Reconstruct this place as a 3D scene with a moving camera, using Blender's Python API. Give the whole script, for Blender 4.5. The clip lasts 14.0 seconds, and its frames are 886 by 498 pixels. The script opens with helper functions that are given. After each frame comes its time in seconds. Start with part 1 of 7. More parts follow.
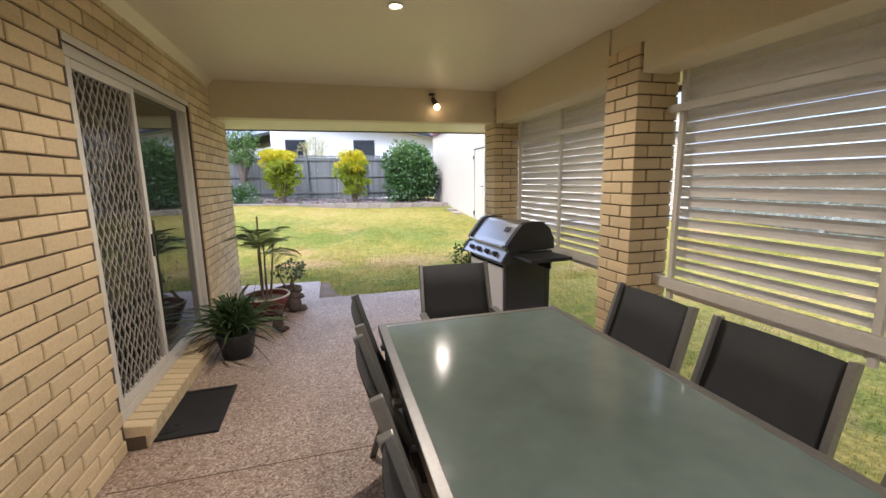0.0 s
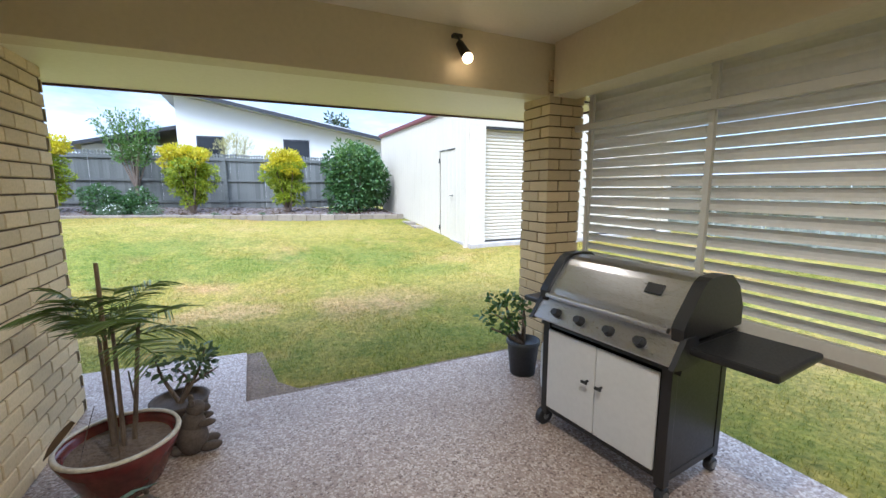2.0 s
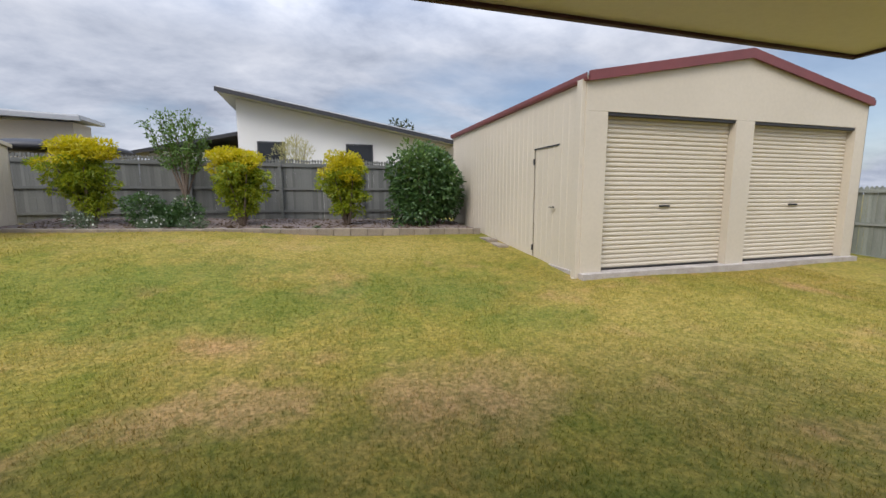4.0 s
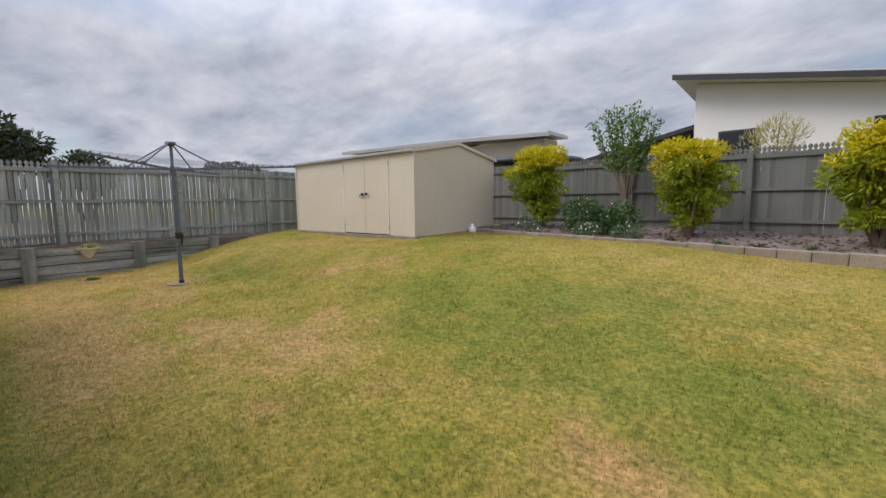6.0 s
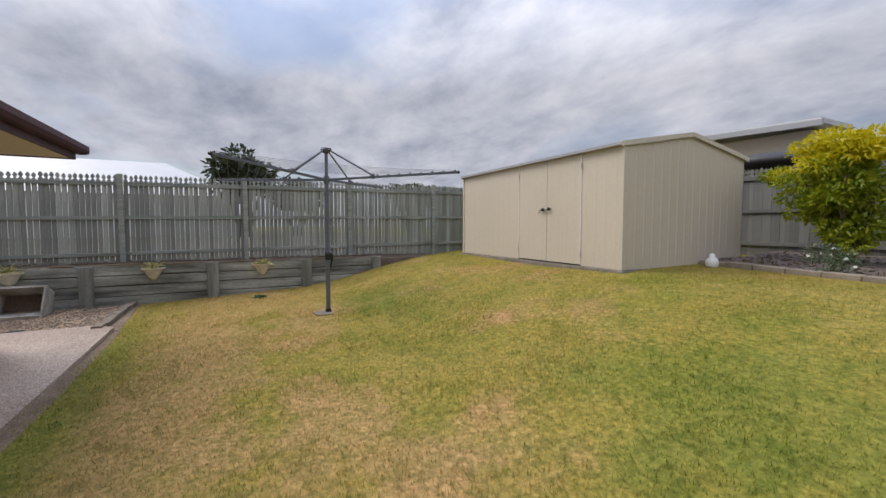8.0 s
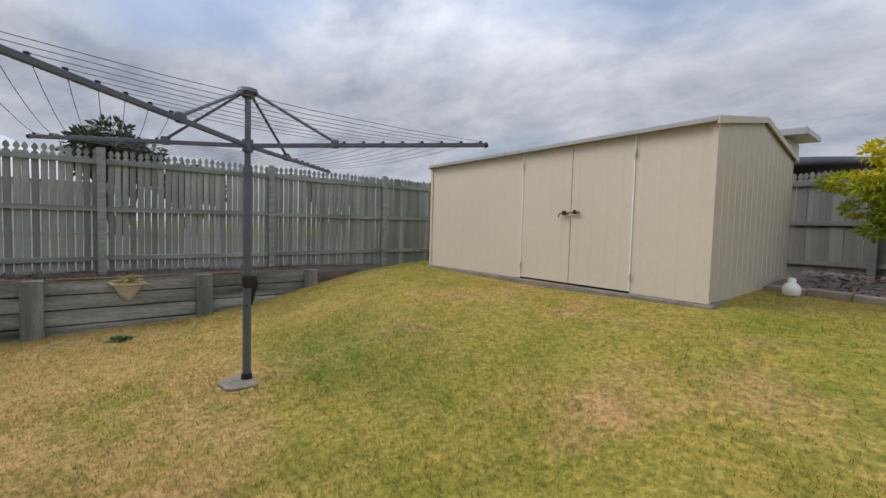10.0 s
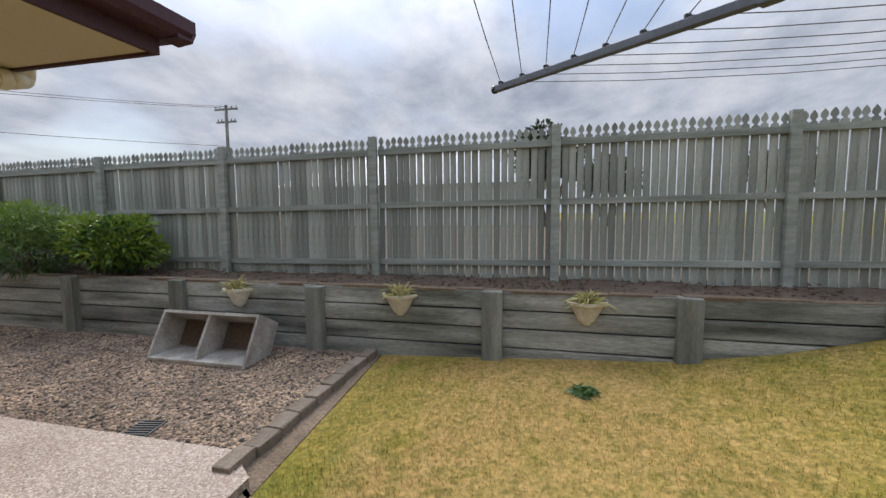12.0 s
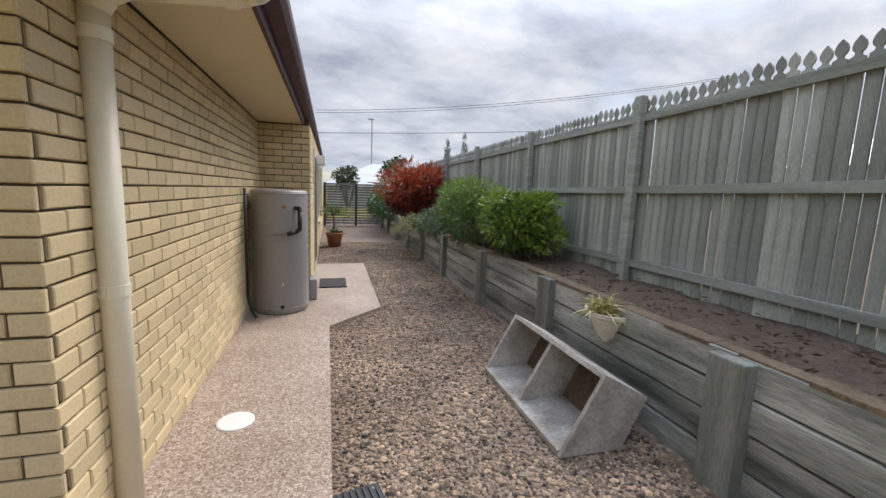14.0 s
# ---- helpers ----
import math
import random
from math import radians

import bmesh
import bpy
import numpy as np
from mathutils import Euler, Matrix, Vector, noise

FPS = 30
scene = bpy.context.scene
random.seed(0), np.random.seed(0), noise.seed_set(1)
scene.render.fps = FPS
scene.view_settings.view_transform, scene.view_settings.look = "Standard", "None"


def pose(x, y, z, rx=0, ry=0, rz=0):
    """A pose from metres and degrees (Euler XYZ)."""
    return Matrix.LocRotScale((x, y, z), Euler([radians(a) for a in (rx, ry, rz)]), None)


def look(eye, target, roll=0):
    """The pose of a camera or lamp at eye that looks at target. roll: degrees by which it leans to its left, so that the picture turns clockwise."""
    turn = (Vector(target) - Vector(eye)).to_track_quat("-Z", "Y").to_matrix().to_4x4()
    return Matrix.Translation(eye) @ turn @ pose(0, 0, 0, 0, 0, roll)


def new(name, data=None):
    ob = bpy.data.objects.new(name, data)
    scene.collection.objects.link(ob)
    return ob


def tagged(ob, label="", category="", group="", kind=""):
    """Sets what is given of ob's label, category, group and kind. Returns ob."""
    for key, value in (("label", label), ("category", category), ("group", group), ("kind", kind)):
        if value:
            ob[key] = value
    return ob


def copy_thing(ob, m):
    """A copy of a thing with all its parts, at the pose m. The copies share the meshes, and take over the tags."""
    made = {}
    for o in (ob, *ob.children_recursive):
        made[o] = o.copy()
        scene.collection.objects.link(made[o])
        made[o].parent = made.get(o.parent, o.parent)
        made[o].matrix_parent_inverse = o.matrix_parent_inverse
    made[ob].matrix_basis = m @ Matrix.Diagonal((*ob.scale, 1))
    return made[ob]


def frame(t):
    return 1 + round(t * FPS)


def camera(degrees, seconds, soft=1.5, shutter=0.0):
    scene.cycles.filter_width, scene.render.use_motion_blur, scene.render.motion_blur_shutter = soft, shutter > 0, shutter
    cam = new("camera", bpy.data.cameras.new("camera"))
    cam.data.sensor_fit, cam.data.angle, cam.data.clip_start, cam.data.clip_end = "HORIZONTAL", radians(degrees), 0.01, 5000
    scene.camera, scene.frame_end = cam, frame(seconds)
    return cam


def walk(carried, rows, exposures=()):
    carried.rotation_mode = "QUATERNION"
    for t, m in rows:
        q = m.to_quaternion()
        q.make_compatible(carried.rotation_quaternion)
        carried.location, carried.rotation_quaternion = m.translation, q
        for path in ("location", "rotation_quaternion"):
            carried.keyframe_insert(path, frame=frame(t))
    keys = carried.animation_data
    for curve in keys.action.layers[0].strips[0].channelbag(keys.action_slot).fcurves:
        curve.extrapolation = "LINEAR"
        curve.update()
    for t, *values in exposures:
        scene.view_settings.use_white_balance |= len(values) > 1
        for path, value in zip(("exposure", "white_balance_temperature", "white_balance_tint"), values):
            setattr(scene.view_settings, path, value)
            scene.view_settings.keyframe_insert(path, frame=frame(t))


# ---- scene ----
cam = camera(94.6, 14.0)
METRES, EYE, TILT, LEAN, TURN = 17.13, 1.5, 0.0, 0.0, -15.3
ROWS = [
    (0.0, 0.0, 0.0, 0.0, -0.16, -9.6, 0.95),
    (0.5, -0.0131, 0.0313, 0.0006, 6.26, -7.59, 1.05),
    (1.0, -0.0274, 0.0644, -0.0004, 2.22, -8.57, -0.2),
    (1.5, -0.0333, 0.0971, -0.0006, -8.83, -8.55, -0.43),
    (2.0, -0.0413, 0.1331, -0.0002, -9.65, -8.58, 0.09),
    (2.2, -0.0425, 0.1457, 0.0002, -11.57, -10.07, 0.14),
    (4.3, -0.0584, 0.2914, 0.0009, -0.74, -7.24, 0.16),
    (4.5, -0.0592, 0.3052, 0.0013, -1.31, -7.22, 0.24),
    (5.0, -0.0697, 0.3365, 0.001, 14.65, -7.8, 1.61),
    (5.5, -0.0906, 0.3607, -0.0005, 35.2, -7.5, 1.86),
    (6.0, -0.1111, 0.384, -0.001, 55.66, -6.26, 0.61),
    (6.5, -0.1368, 0.4004, -0.0021, 69.84, -5.13, -0.66),
    (7.0, -0.1684, 0.4141, -0.004, 77.15, -4.53, -0.51),
    (7.5, -0.2052, 0.4214, -0.0044, 80.02, -4.11, -0.13),
    (8.0, -0.2402, 0.4251, -0.0037, 78.72, -3.19, -0.03),
    (8.2, -0.2535, 0.4246, -0.0033, 77.8, -3.2, 0.05),
    (10.3, -0.4153, 0.3984, -0.0014, 66.42, -2.73, -1.71),
    (10.5, -0.4325, 0.3936, -0.0016, 70.73, -2.45, -1.35),
    (11.0, -0.4704, 0.3777, -0.0019, 85.32, -3.04, -0.69),
    (11.5, -0.5072, 0.3616, -0.0007, 102.0, -4.35, -0.04),
    (12.0, -0.5412, 0.3422, 0.0001, 118.67, -4.96, 0.45),
    (12.5, -0.5706, 0.3226, -0.001, 134.46, -4.87, 0.36),
    (13.0, -0.5988, 0.3002, 0.0001, 149.53, -5.15, -0.24),
    (13.5, -0.6211, 0.2759, -0.0005, 164.69, -6.18, -1.23),
    (14.0, -0.6456, 0.2566, -0.0007, 179.99, -7.98, -2.06),
]
walk(cam, [(t, pose(0, 0, EYE, TILT, LEAN, TURN) @ pose(METRES * x, METRES * y, METRES * z, 90 + pitch, roll, yaw)) for t, x, y, z, yaw, pitch, roll in ROWS],
     exposures=[(0.0, 1.72, 5550, 18), (0.5, 1.70, 4920, 20), (1.0, 1.68, 4650, 22), (1.5, 1.72, 5050, 12), (2.2, 1.58, 5200, 10), (3.2, 0.7, 6000, 10), (4.3, 0.50, 6500, 14), (5.5, 0.40, 6600, 14), (6.5, 0.36, 6700, 15), (8.0, 0.31, 6700, 15), (11.0, 0.22, 6600, 12), (12.0, 0.44, 6600, 12), (14.0, 0.70, 6700, 12)])

# ---- light ----
SUN_EL, SUN_AZ = 47.0, 222.0          # degrees; azimuth anticlockwise from x
sd = Vector((math.cos(radians(SUN_EL)) * math.cos(radians(SUN_AZ)), math.cos(radians(SUN_EL)) * math.sin(radians(SUN_AZ)), math.sin(radians(SUN_EL))))
sun = new("sun", bpy.data.lights.new("sun", "SUN"))
sun.data.energy, sun.data.angle, sun.data.color = 1.6, radians(25), (1.0, 0.96, 0.9)
sun.matrix_world = look((0, 0, 30), Vector((0, 0, 30)) - sd)


def make_world():
    w = bpy.data.worlds.new("overcast_sky")
    scene.world = w
    w.use_nodes = True
    nt = w.node_tree
    N, L = nt.nodes, nt.links
    bg = N["Background"]
    sky = N.new("ShaderNodeTexSky")
    sky.sky_type = "NISHITA"
    sky.sun_disc = False
    sky.sun_elevation, sky.sun_rotation = radians(SUN_EL), radians(90 - SUN_AZ)
    tint = N.new("ShaderNodeVectorMath")
    tint.operation = "SCALE"
    tint.inputs[3].default_value = 0.11
    L.new(sky.outputs[0], tint.inputs[0])
    tc = N.new("ShaderNodeTexCoord")
    sep = N.new("ShaderNodeSeparateXYZ")
    L.new(tc.outputs["Generated"], sep.inputs[0])
    up = N.new("ShaderNodeMath")
    up.operation = "MAXIMUM"
    up.inputs[1].default_value = 0.0
    L.new(sep.outputs[2], up.inputs[0])
    lift = N.new("ShaderNodeMath")
    lift.inputs[1].default_value = 0.27
    L.new(up.outputs[0], lift.inputs[0])
    div = N.new("ShaderNodeVectorMath")
    div.operation = "DIVIDE"
    comb = N.new("ShaderNodeCombineXYZ")
    for k in range(3):
        L.new(lift.outputs[0], comb.inputs[k])
    L.new(tc.outputs["Generated"], div.inputs[0])
    L.new(comb.outputs[0], div.inputs[1])
    mp = N.new("ShaderNodeMapping")
    mp.inputs["Rotation"].default_value = (0, 0, radians(-28))
    mp.inputs["Scale"].default_value = (0.95, 1.25, 1.0)
    mp.inputs["Location"].default_value = (3.1, 1.7, 0.0)
    L.new(div.outputs[0], mp.inputs[0])
    big = N.new("ShaderNodeTexNoise")
    big.inputs["Scale"].default_value, big.inputs["Detail"].default_value, big.inputs["Roughness"].default_value = 0.85, 5.0, 0.5
    big.inputs["Distortion"].default_value = 0.25
    L.new(mp.outputs[0], big.inputs["Vector"])
    fine = N.new("ShaderNodeTexNoise")
    fine.inputs["Scale"].default_value, fine.inputs["Detail"].default_value, fine.inputs["Roughness"].default_value = 2.7, 8.0, 0.6
    fine.inputs["Distortion"].default_value = 0.15
    L.new(mp.outputs[0], fine.inputs["Vector"])
    cover = N.new("ShaderNodeValToRGB")
    e = cover.color_ramp.elements
    e[0].position, e[0].color = 0.37, (0.28, 0.28, 0.28, 1)
    e[1].position, e[1].color = 0.50, (1, 1, 1, 1)
    L.new(big.outputs[0], cover.inputs[0])
    ramp = N.new("ShaderNodeValToRGB")
    r = ramp.color_ramp.elements
    r[0].position, r[0].color = 0.30, (0.33, 0.38, 0.475, 1)
    r[1].position, r[1].color = 0.70, (0.67, 0.71, 0.78, 1)
    mid = ramp.color_ramp.elements.new(0.5)
    mid.color = (0.50, 0.55, 0.64, 1)
    L.new(fine.outputs[0], ramp.inputs[0])
    mix = N.new("ShaderNodeMix")
    mix.data_type = "RGBA"
    L.new(cover.outputs[0], mix.inputs[0])
    L.new(tint.outputs[0], mix.inputs[6])
    L.new(ramp.outputs[0], mix.inputs[7])
    # an overcast sky is brightest overhead
    zen = N.new("ShaderNodeMapRange")
    zen.inputs[1].default_value, zen.inputs[2].default_value, zen.inputs[3].default_value, zen.inputs[4].default_value = 0.3, 1.0, 0.74, 3.1
    L.new(up.outputs[0], zen.inputs[0])
    top = N.new("ShaderNodeVectorMath")
    top.operation = "SCALE"
    L.new(mix.outputs[2], top.inputs[0])
    L.new(zen.outputs[0], top.inputs[3])
    L.new(top.outputs[0], bg.inputs[0])
    bg.inputs[1].default_value = 1.0


make_world()


# ---- materials ----
def principled(name):
    m = bpy.data.materials.new(name)
    m.use_nodes = True
    return m, m.node_tree.nodes, m.node_tree.links, m.node_tree.nodes["Principled BSDF"]


def noise_node(N, L, src, scale, detail=4.0, rough=0.55):
    n = N.new("ShaderNodeTexNoise")
    n.inputs["Scale"].default_value, n.inputs["Detail"].default_value, n.inputs["Roughness"].default_value = scale, detail, rough
    L.new(src, n.inputs["Vector"])
    return n.outputs[0]


def mixed(N, L, fac, a, b, blend="MIX"):
    m = N.new("ShaderNodeMix")
    m.data_type, m.blend_type = "RGBA", blend
    if hasattr(fac, "links"):
        L.new(fac, m.inputs[0])
    else:
        m.inputs[0].default_value = fac
    for k, v in ((6, a), (7, b)):
        if hasattr(v, "links"):
            L.new(v, m.inputs[k])
        else:
            m.inputs[k].default_value = (*v, 1)
    return m.outputs[2]


def ramped(N, L, src, lo, hi):
    r = N.new("ShaderNodeMapRange")
    r.inputs[1].default_value, r.inputs[2].default_value = lo, hi
    L.new(src, r.inputs[0])
    return r.outputs[0]


def mat(name, col, col2=None, rough=0.6, metal=0.0, scale=3.0, fine=60.0, var=0.25, bump=0.15, dist=0.003, rand=0.0, island=False, stretch=None, spec=0.5):
    """Two scales of variation between two colours, a fine relief, and a piece-by-piece shift."""
    m, N, L, B = principled(name)
    col2 = col2 or tuple(c * (1 - var) for c in col)
    src = N.new("ShaderNodeTexCoord").outputs["Object"]
    if stretch:
        mp = N.new("ShaderNodeMapping")
        mp.inputs["Scale"].default_value = stretch
        L.new(src, mp.inputs[0])
        src = mp.outputs[0]
    big = ramped(N, L, noise_node(N, L, src, scale, 3), 0.3, 0.7)
    small = noise_node(N, L, src, fine, 3)
    c = mixed(N, L, big, col, col2)
    dark = mixed(N, L, ramped(N, L, small, 0.35, 0.7), (1, 1, 1), (1 - var, 1 - var, 1 - var))
    c = mixed(N, L, 0.8, c, dark, "MULTIPLY")
    if rand:
        info = N.new("ShaderNodeNewGeometry").outputs["Random Per Island"] if island else N.new("ShaderNodeObjectInfo").outputs["Random"]
        hsv = N.new("ShaderNodeHueSaturation")
        v = N.new("ShaderNodeMapRange")
        v.inputs[3].default_value, v.inputs[4].default_value = 1 - rand, 1 + rand
        L.new(info, v.inputs[0])
        L.new(v.outputs[0], hsv.inputs["Value"])
        L.new(c, hsv.inputs["Color"])
        c = hsv.outputs[0]
    L.new(c, B.inputs["Base Color"])
    rr = N.new("ShaderNodeMapRange")
    rr.inputs[3].default_value, rr.inputs[4].default_value = max(rough - 0.12, 0.03), min(rough + 0.12, 1)
    L.new(small, rr.inputs[0])
    L.new(rr.outputs[0], B.inputs["Roughness"])
    B.inputs["Metallic"].default_value = metal
    B.inputs["Specular IOR Level"].default_value = spec
    if bump:
        b = N.new("ShaderNodeBump")
        b.inputs["Strength"].default_value, b.inputs["Distance"].default_value = bump, dist
        L.new(small, b.inputs["Height"])
        L.new(b.outputs[0], B.inputs["Normal"])
    return m


def aggregate(name, cols, scale, bump, rough=0.75, dist=0.006):
    """Small stones set in cement or lying loose: a cell pattern with a colour a stone."""
    m, N, L, B = principled(name)
    src = N.new("ShaderNodeTexCoord").outputs["Object"]
    v = N.new("ShaderNodeTexVoronoi")
    v.inputs["Scale"].default_value = scale
    L.new(src, v.inputs["Vector"])
    sep = N.new("ShaderNodeSeparateColor")
    L.new(v.outputs["Color"], sep.inputs[0])
    ramp = N.new("ShaderNodeValToRGB")
    els = ramp.color_ramp.elements
    els[0].color, els[1].color = (*cols[0], 1), (*cols[-1], 1)
    for k, c in enumerate(cols[1:-1]):
        els.new((k + 1) / (len(cols) - 1)).color = (*c, 1)
    L.new(sep.outputs[0], ramp.inputs[0])
    stain = ramped(N, L, noise_node(N, L, src, 0.9, 5), 0.35, 0.7)
    c = mixed(N, L, stain, ramp.outputs[0], mixed(N, L, 1.0, ramp.outputs[0], (0.72, 0.68, 0.64), "MULTIPLY"))
    L.new(c, B.inputs["Base Color"])
    B.inputs["Roughness"].default_value = rough
    b = N.new("ShaderNodeBump")
    b.invert = True
    b.inputs["Strength"].default_value, b.inputs["Distance"].default_value = bump, dist
    L.new(v.outputs["Distance"], b.inputs["Height"])
    L.new(b.outputs[0], B.inputs["Normal"])
    return m


def lawn_mat(name, gain, rough, relief=True):
    """Short couch grass: green, straw and bare brown in patches of metres and of hands."""
    m, N, L, B = principled(name)
    src = N.new("ShaderNodeTexCoord").outputs["Object"]
    a = ramped(N, L, noise_node(N, L, src, 0.42, 3, 0.6), 0.40, 0.62)
    b = ramped(N, L, noise_node(N, L, src, 1.7, 4, 0.6), 0.38, 0.66)
    d = ramped(N, L, noise_node(N, L, src, 0.75, 3, 0.55), 0.56, 0.72)
    f = noise_node(N, L, src, 26, 4, 0.7)
    k = ramped(N, L, noise_node(N, L, src, 6.5, 4, 0.65), 0.42, 0.68)
    g = mixed(N, L, a, (0.215 * gain, 0.205 * gain, 0.033 * gain), (0.37 * gain, 0.262 * gain, 0.083 * gain))
    g = mixed(N, L, b, g, (0.305 * gain, 0.24 * gain, 0.052 * gain))
    g = mixed(N, L, d, g, (0.43 * gain, 0.255 * gain, 0.125 * gain))
    ragged = noise_node(N, L, src, 1.9, 5, 0.7)

    def patch(col, spots, most=0.85):
        """Worn, lush or shade-coloured patches of lawn, each a ragged oval: centre, half length, half width."""
        nonlocal g
        for cx, cy, rx, ry in spots:
            mp = N.new("ShaderNodeMapping")
            mp.inputs["Location"].default_value = (-cx / rx, -cy / ry, 0)
            mp.inputs["Scale"].default_value = (1 / rx, 1 / ry, 0)
            L.new(src, mp.inputs[0])
            ln = N.new("ShaderNodeVectorMath")
            ln.operation = "LENGTH"
            L.new(mp.outputs[0], ln.inputs[0])
            ad = N.new("ShaderNodeMath")
            ad.operation = "MULTIPLY_ADD"
            ad.inputs[1].default_value = 3.2
            L.new(ragged, ad.inputs[0])
            L.new(ln.outputs["Value"], ad.inputs[2])
            fac = ramped(N, L, ad.outputs[0], 2.95, 2.05)
            sc = N.new("ShaderNodeMath")
            sc.operation = "MULTIPLY"
            sc.inputs[1].default_value = most
            L.new(fac, sc.inputs[0])
            g = mixed(N, L, sc.outputs[0], g, tuple(q * gain for q in col))

    patch((0.41, 0.265, 0.12), [(-7.0, 7.7, 2.0, 0.7), (-5.3, 7.5, 1.5, 0.6), (-4.7, 8.7, 0.9, 0.55), (-3.7, 9.0, 0.7, 0.4), (-10.6, 8.4, 1.4, 1.0), (-9.0, 7.6, 1.4, 0.6), (1.45, 7.6, 0.75, 0.55), (-0.5, 7.85, 0.8, 0.35), (-8.1, 8.95, 0.9, 0.4)])
    patch((0.40, 0.31, 0.09), [(4.6, 8.4, 2.6, 1.6), (0.5, 13.2, 4.0, 1.0)], 0.6)
    patch((0.44, 0.30, 0.115), [(-10.6, 8.6, 2.2, 1.9)], 0.6)
    # Lush patches; spots (2.2, 9.9) and (2.7, 9.0) paint shade near the garage.
    patch((0.165, 0.19, 0.035), [(-5.0, 6.75, 4.0, 0.28), (1.2, 6.1, 1.6, 0.5), (-2.6, 10.8, 1.6, 0.9), (-0.6, 10.0, 2.2, 0.7), (1.8, 10.6, 1.5, 0.6), (-8.3, 10.2, 1.0, 0.6), (2.2, 9.9, 0.9, 0.6), (2.7, 9.0, 0.8, 0.4), (-1.4, 11.5, 1.2, 0.6)], 0.6)
    tuft = ramped(N, L, noise_node(N, L, src, 21, 3, 0.6), 0.38, 0.64)
    g = mixed(N, L, k, g, mixed(N, L, 1.0, g, (0.66, 0.76, 0.58), "MULTIPLY"))
    g = mixed(N, L, tuft, mixed(N, L, 1.0, g, (1.12, 1.08, 1.05), "MULTIPLY"), mixed(N, L, 1.0, g, (0.74, 0.78, 0.68), "MULTIPLY"))
    g = mixed(N, L, ramped(N, L, f, 0.35, 0.75), mixed(N, L, 1.0, g, (1.15, 1.13, 1.1), "MULTIPLY"), mixed(N, L, 1.0, g, (0.56, 0.58, 0.48), "MULTIPLY"))
    if not relief:
        isl = N.new("ShaderNodeNewGeometry").outputs["Random Per Island"]
        g = mixed(N, L, isl, mixed(N, L, 1.0, g, (0.55, 0.62, 0.5), "MULTIPLY"), mixed(N, L, 1.0, g, (1.0, 0.98, 1.0), "MULTIPLY"))
    L.new(g, B.inputs["Base Color"])
    B.inputs["Roughness"].default_value = rough
    B.inputs["Specular IOR Level"].default_value = 0.2
    if not relief:
        t = N.new("ShaderNodeBsdfTranslucent")
        L.new(g, t.inputs[0])
        ms = N.new("ShaderNodeMixShader")
        ms.inputs[0].default_value = 0.4
        L.new(B.outputs[0], ms.inputs[1])
        L.new(t.outputs[0], ms.inputs[2])
        L.new(ms.outputs[0], N["Material Output"].inputs[0])
    if relief:
        bp = N.new("ShaderNodeBump")
        bp.inputs["Strength"].default_value, bp.inputs["Distance"].default_value = 0.6, 0.02
        L.new(f, bp.inputs["Height"])
        L.new(bp.outputs[0], B.inputs["Normal"])
    return m


def leaf_mat(name, a, b, rough=0.5, trans=0.25):
    m, N, L, B = principled(name)
    rnd = N.new("ShaderNodeNewGeometry").outputs["Random Per Island"]
    src = N.new("ShaderNodeTexCoord").outputs["Object"]
    c = mixed(N, L, rnd, a, b)
    c = mixed(N, L, ramped(N, L, noise_node(N, L, src, 5.0), 0.3, 0.7), c, mixed(N, L, 1.0, c, (0.68, 0.72, 0.6), "MULTIPLY"))
    L.new(c, B.inputs["Base Color"])
    B.inputs["Roughness"].default_value = rough
    t = N.new("ShaderNodeBsdfTranslucent")
    L.new(c, t.inputs[0])
    ms = N.new("ShaderNodeMixShader")
    ms.inputs[0].default_value = trans
    L.new(B.outputs[0], ms.inputs[1])
    L.new(t.outputs[0], ms.inputs[2])
    L.new(ms.outputs[0], N["Material Output"].inputs[0])
    return m


def glow(name, col, strength):
    m, N, L, B = principled(name)
    B.inputs["Base Color"].default_value = (*col, 1)
    B.inputs["Emission Color"].default_value = (*col, 1)
    B.inputs["Emission Strength"].default_value = strength
    return m


def glass_mat(name, col, rough=0.0, alpha=0.25):
    m, N, L, B = principled(name)
    tr = N.new("ShaderNodeBsdfTransparent")
    tr.inputs[0].default_value = (*col, 1)
    B.inputs["Base Color"].default_value = (0.02, 0.025, 0.025, 1)
    B.inputs["Roughness"].default_value = max(rough, 0.02)
    B.inputs["Specular IOR Level"].default_value = 1.0
    B.inputs["IOR"].default_value = 1.9
    ms = N.new("ShaderNodeMixShader")
    ms.inputs[0].default_value = alpha
    L.new(tr.outputs[0], ms.inputs[1])
    L.new(B.outputs[0], ms.inputs[2])
    L.new(ms.outputs[0], N["Material Output"].inputs[0])
    return m


M_BRICK = mat("cream_brick", (0.68, 0.545, 0.325), (0.60, 0.465, 0.27), rough=0.85, scale=2.0, fine=90, var=0.16, bump=0.5, dist=0.003, rand=0.13)
M_BRICKJ = mat("cream_brick_course", (0.68, 0.545, 0.325), (0.60, 0.465, 0.27), rough=0.85, scale=2.0, fine=90, var=0.16, bump=0.5, dist=0.003, rand=0.13, island=True)
M_MORTAR = mat("mortar", (0.13, 0.092, 0.058), rough=0.95, scale=4, fine=120, bump=0.5)
M_CREAM = mat("cream_paint", (0.66, 0.57, 0.38), (0.62, 0.53, 0.35), rough=0.5, scale=0.8, fine=30, var=0.06, bump=0.05)
M_CEIL = mat("ceiling_paint", (0.80, 0.74, 0.58), (0.77, 0.71, 0.55), rough=0.42, scale=0.6, fine=40, var=0.05, bump=0.04)
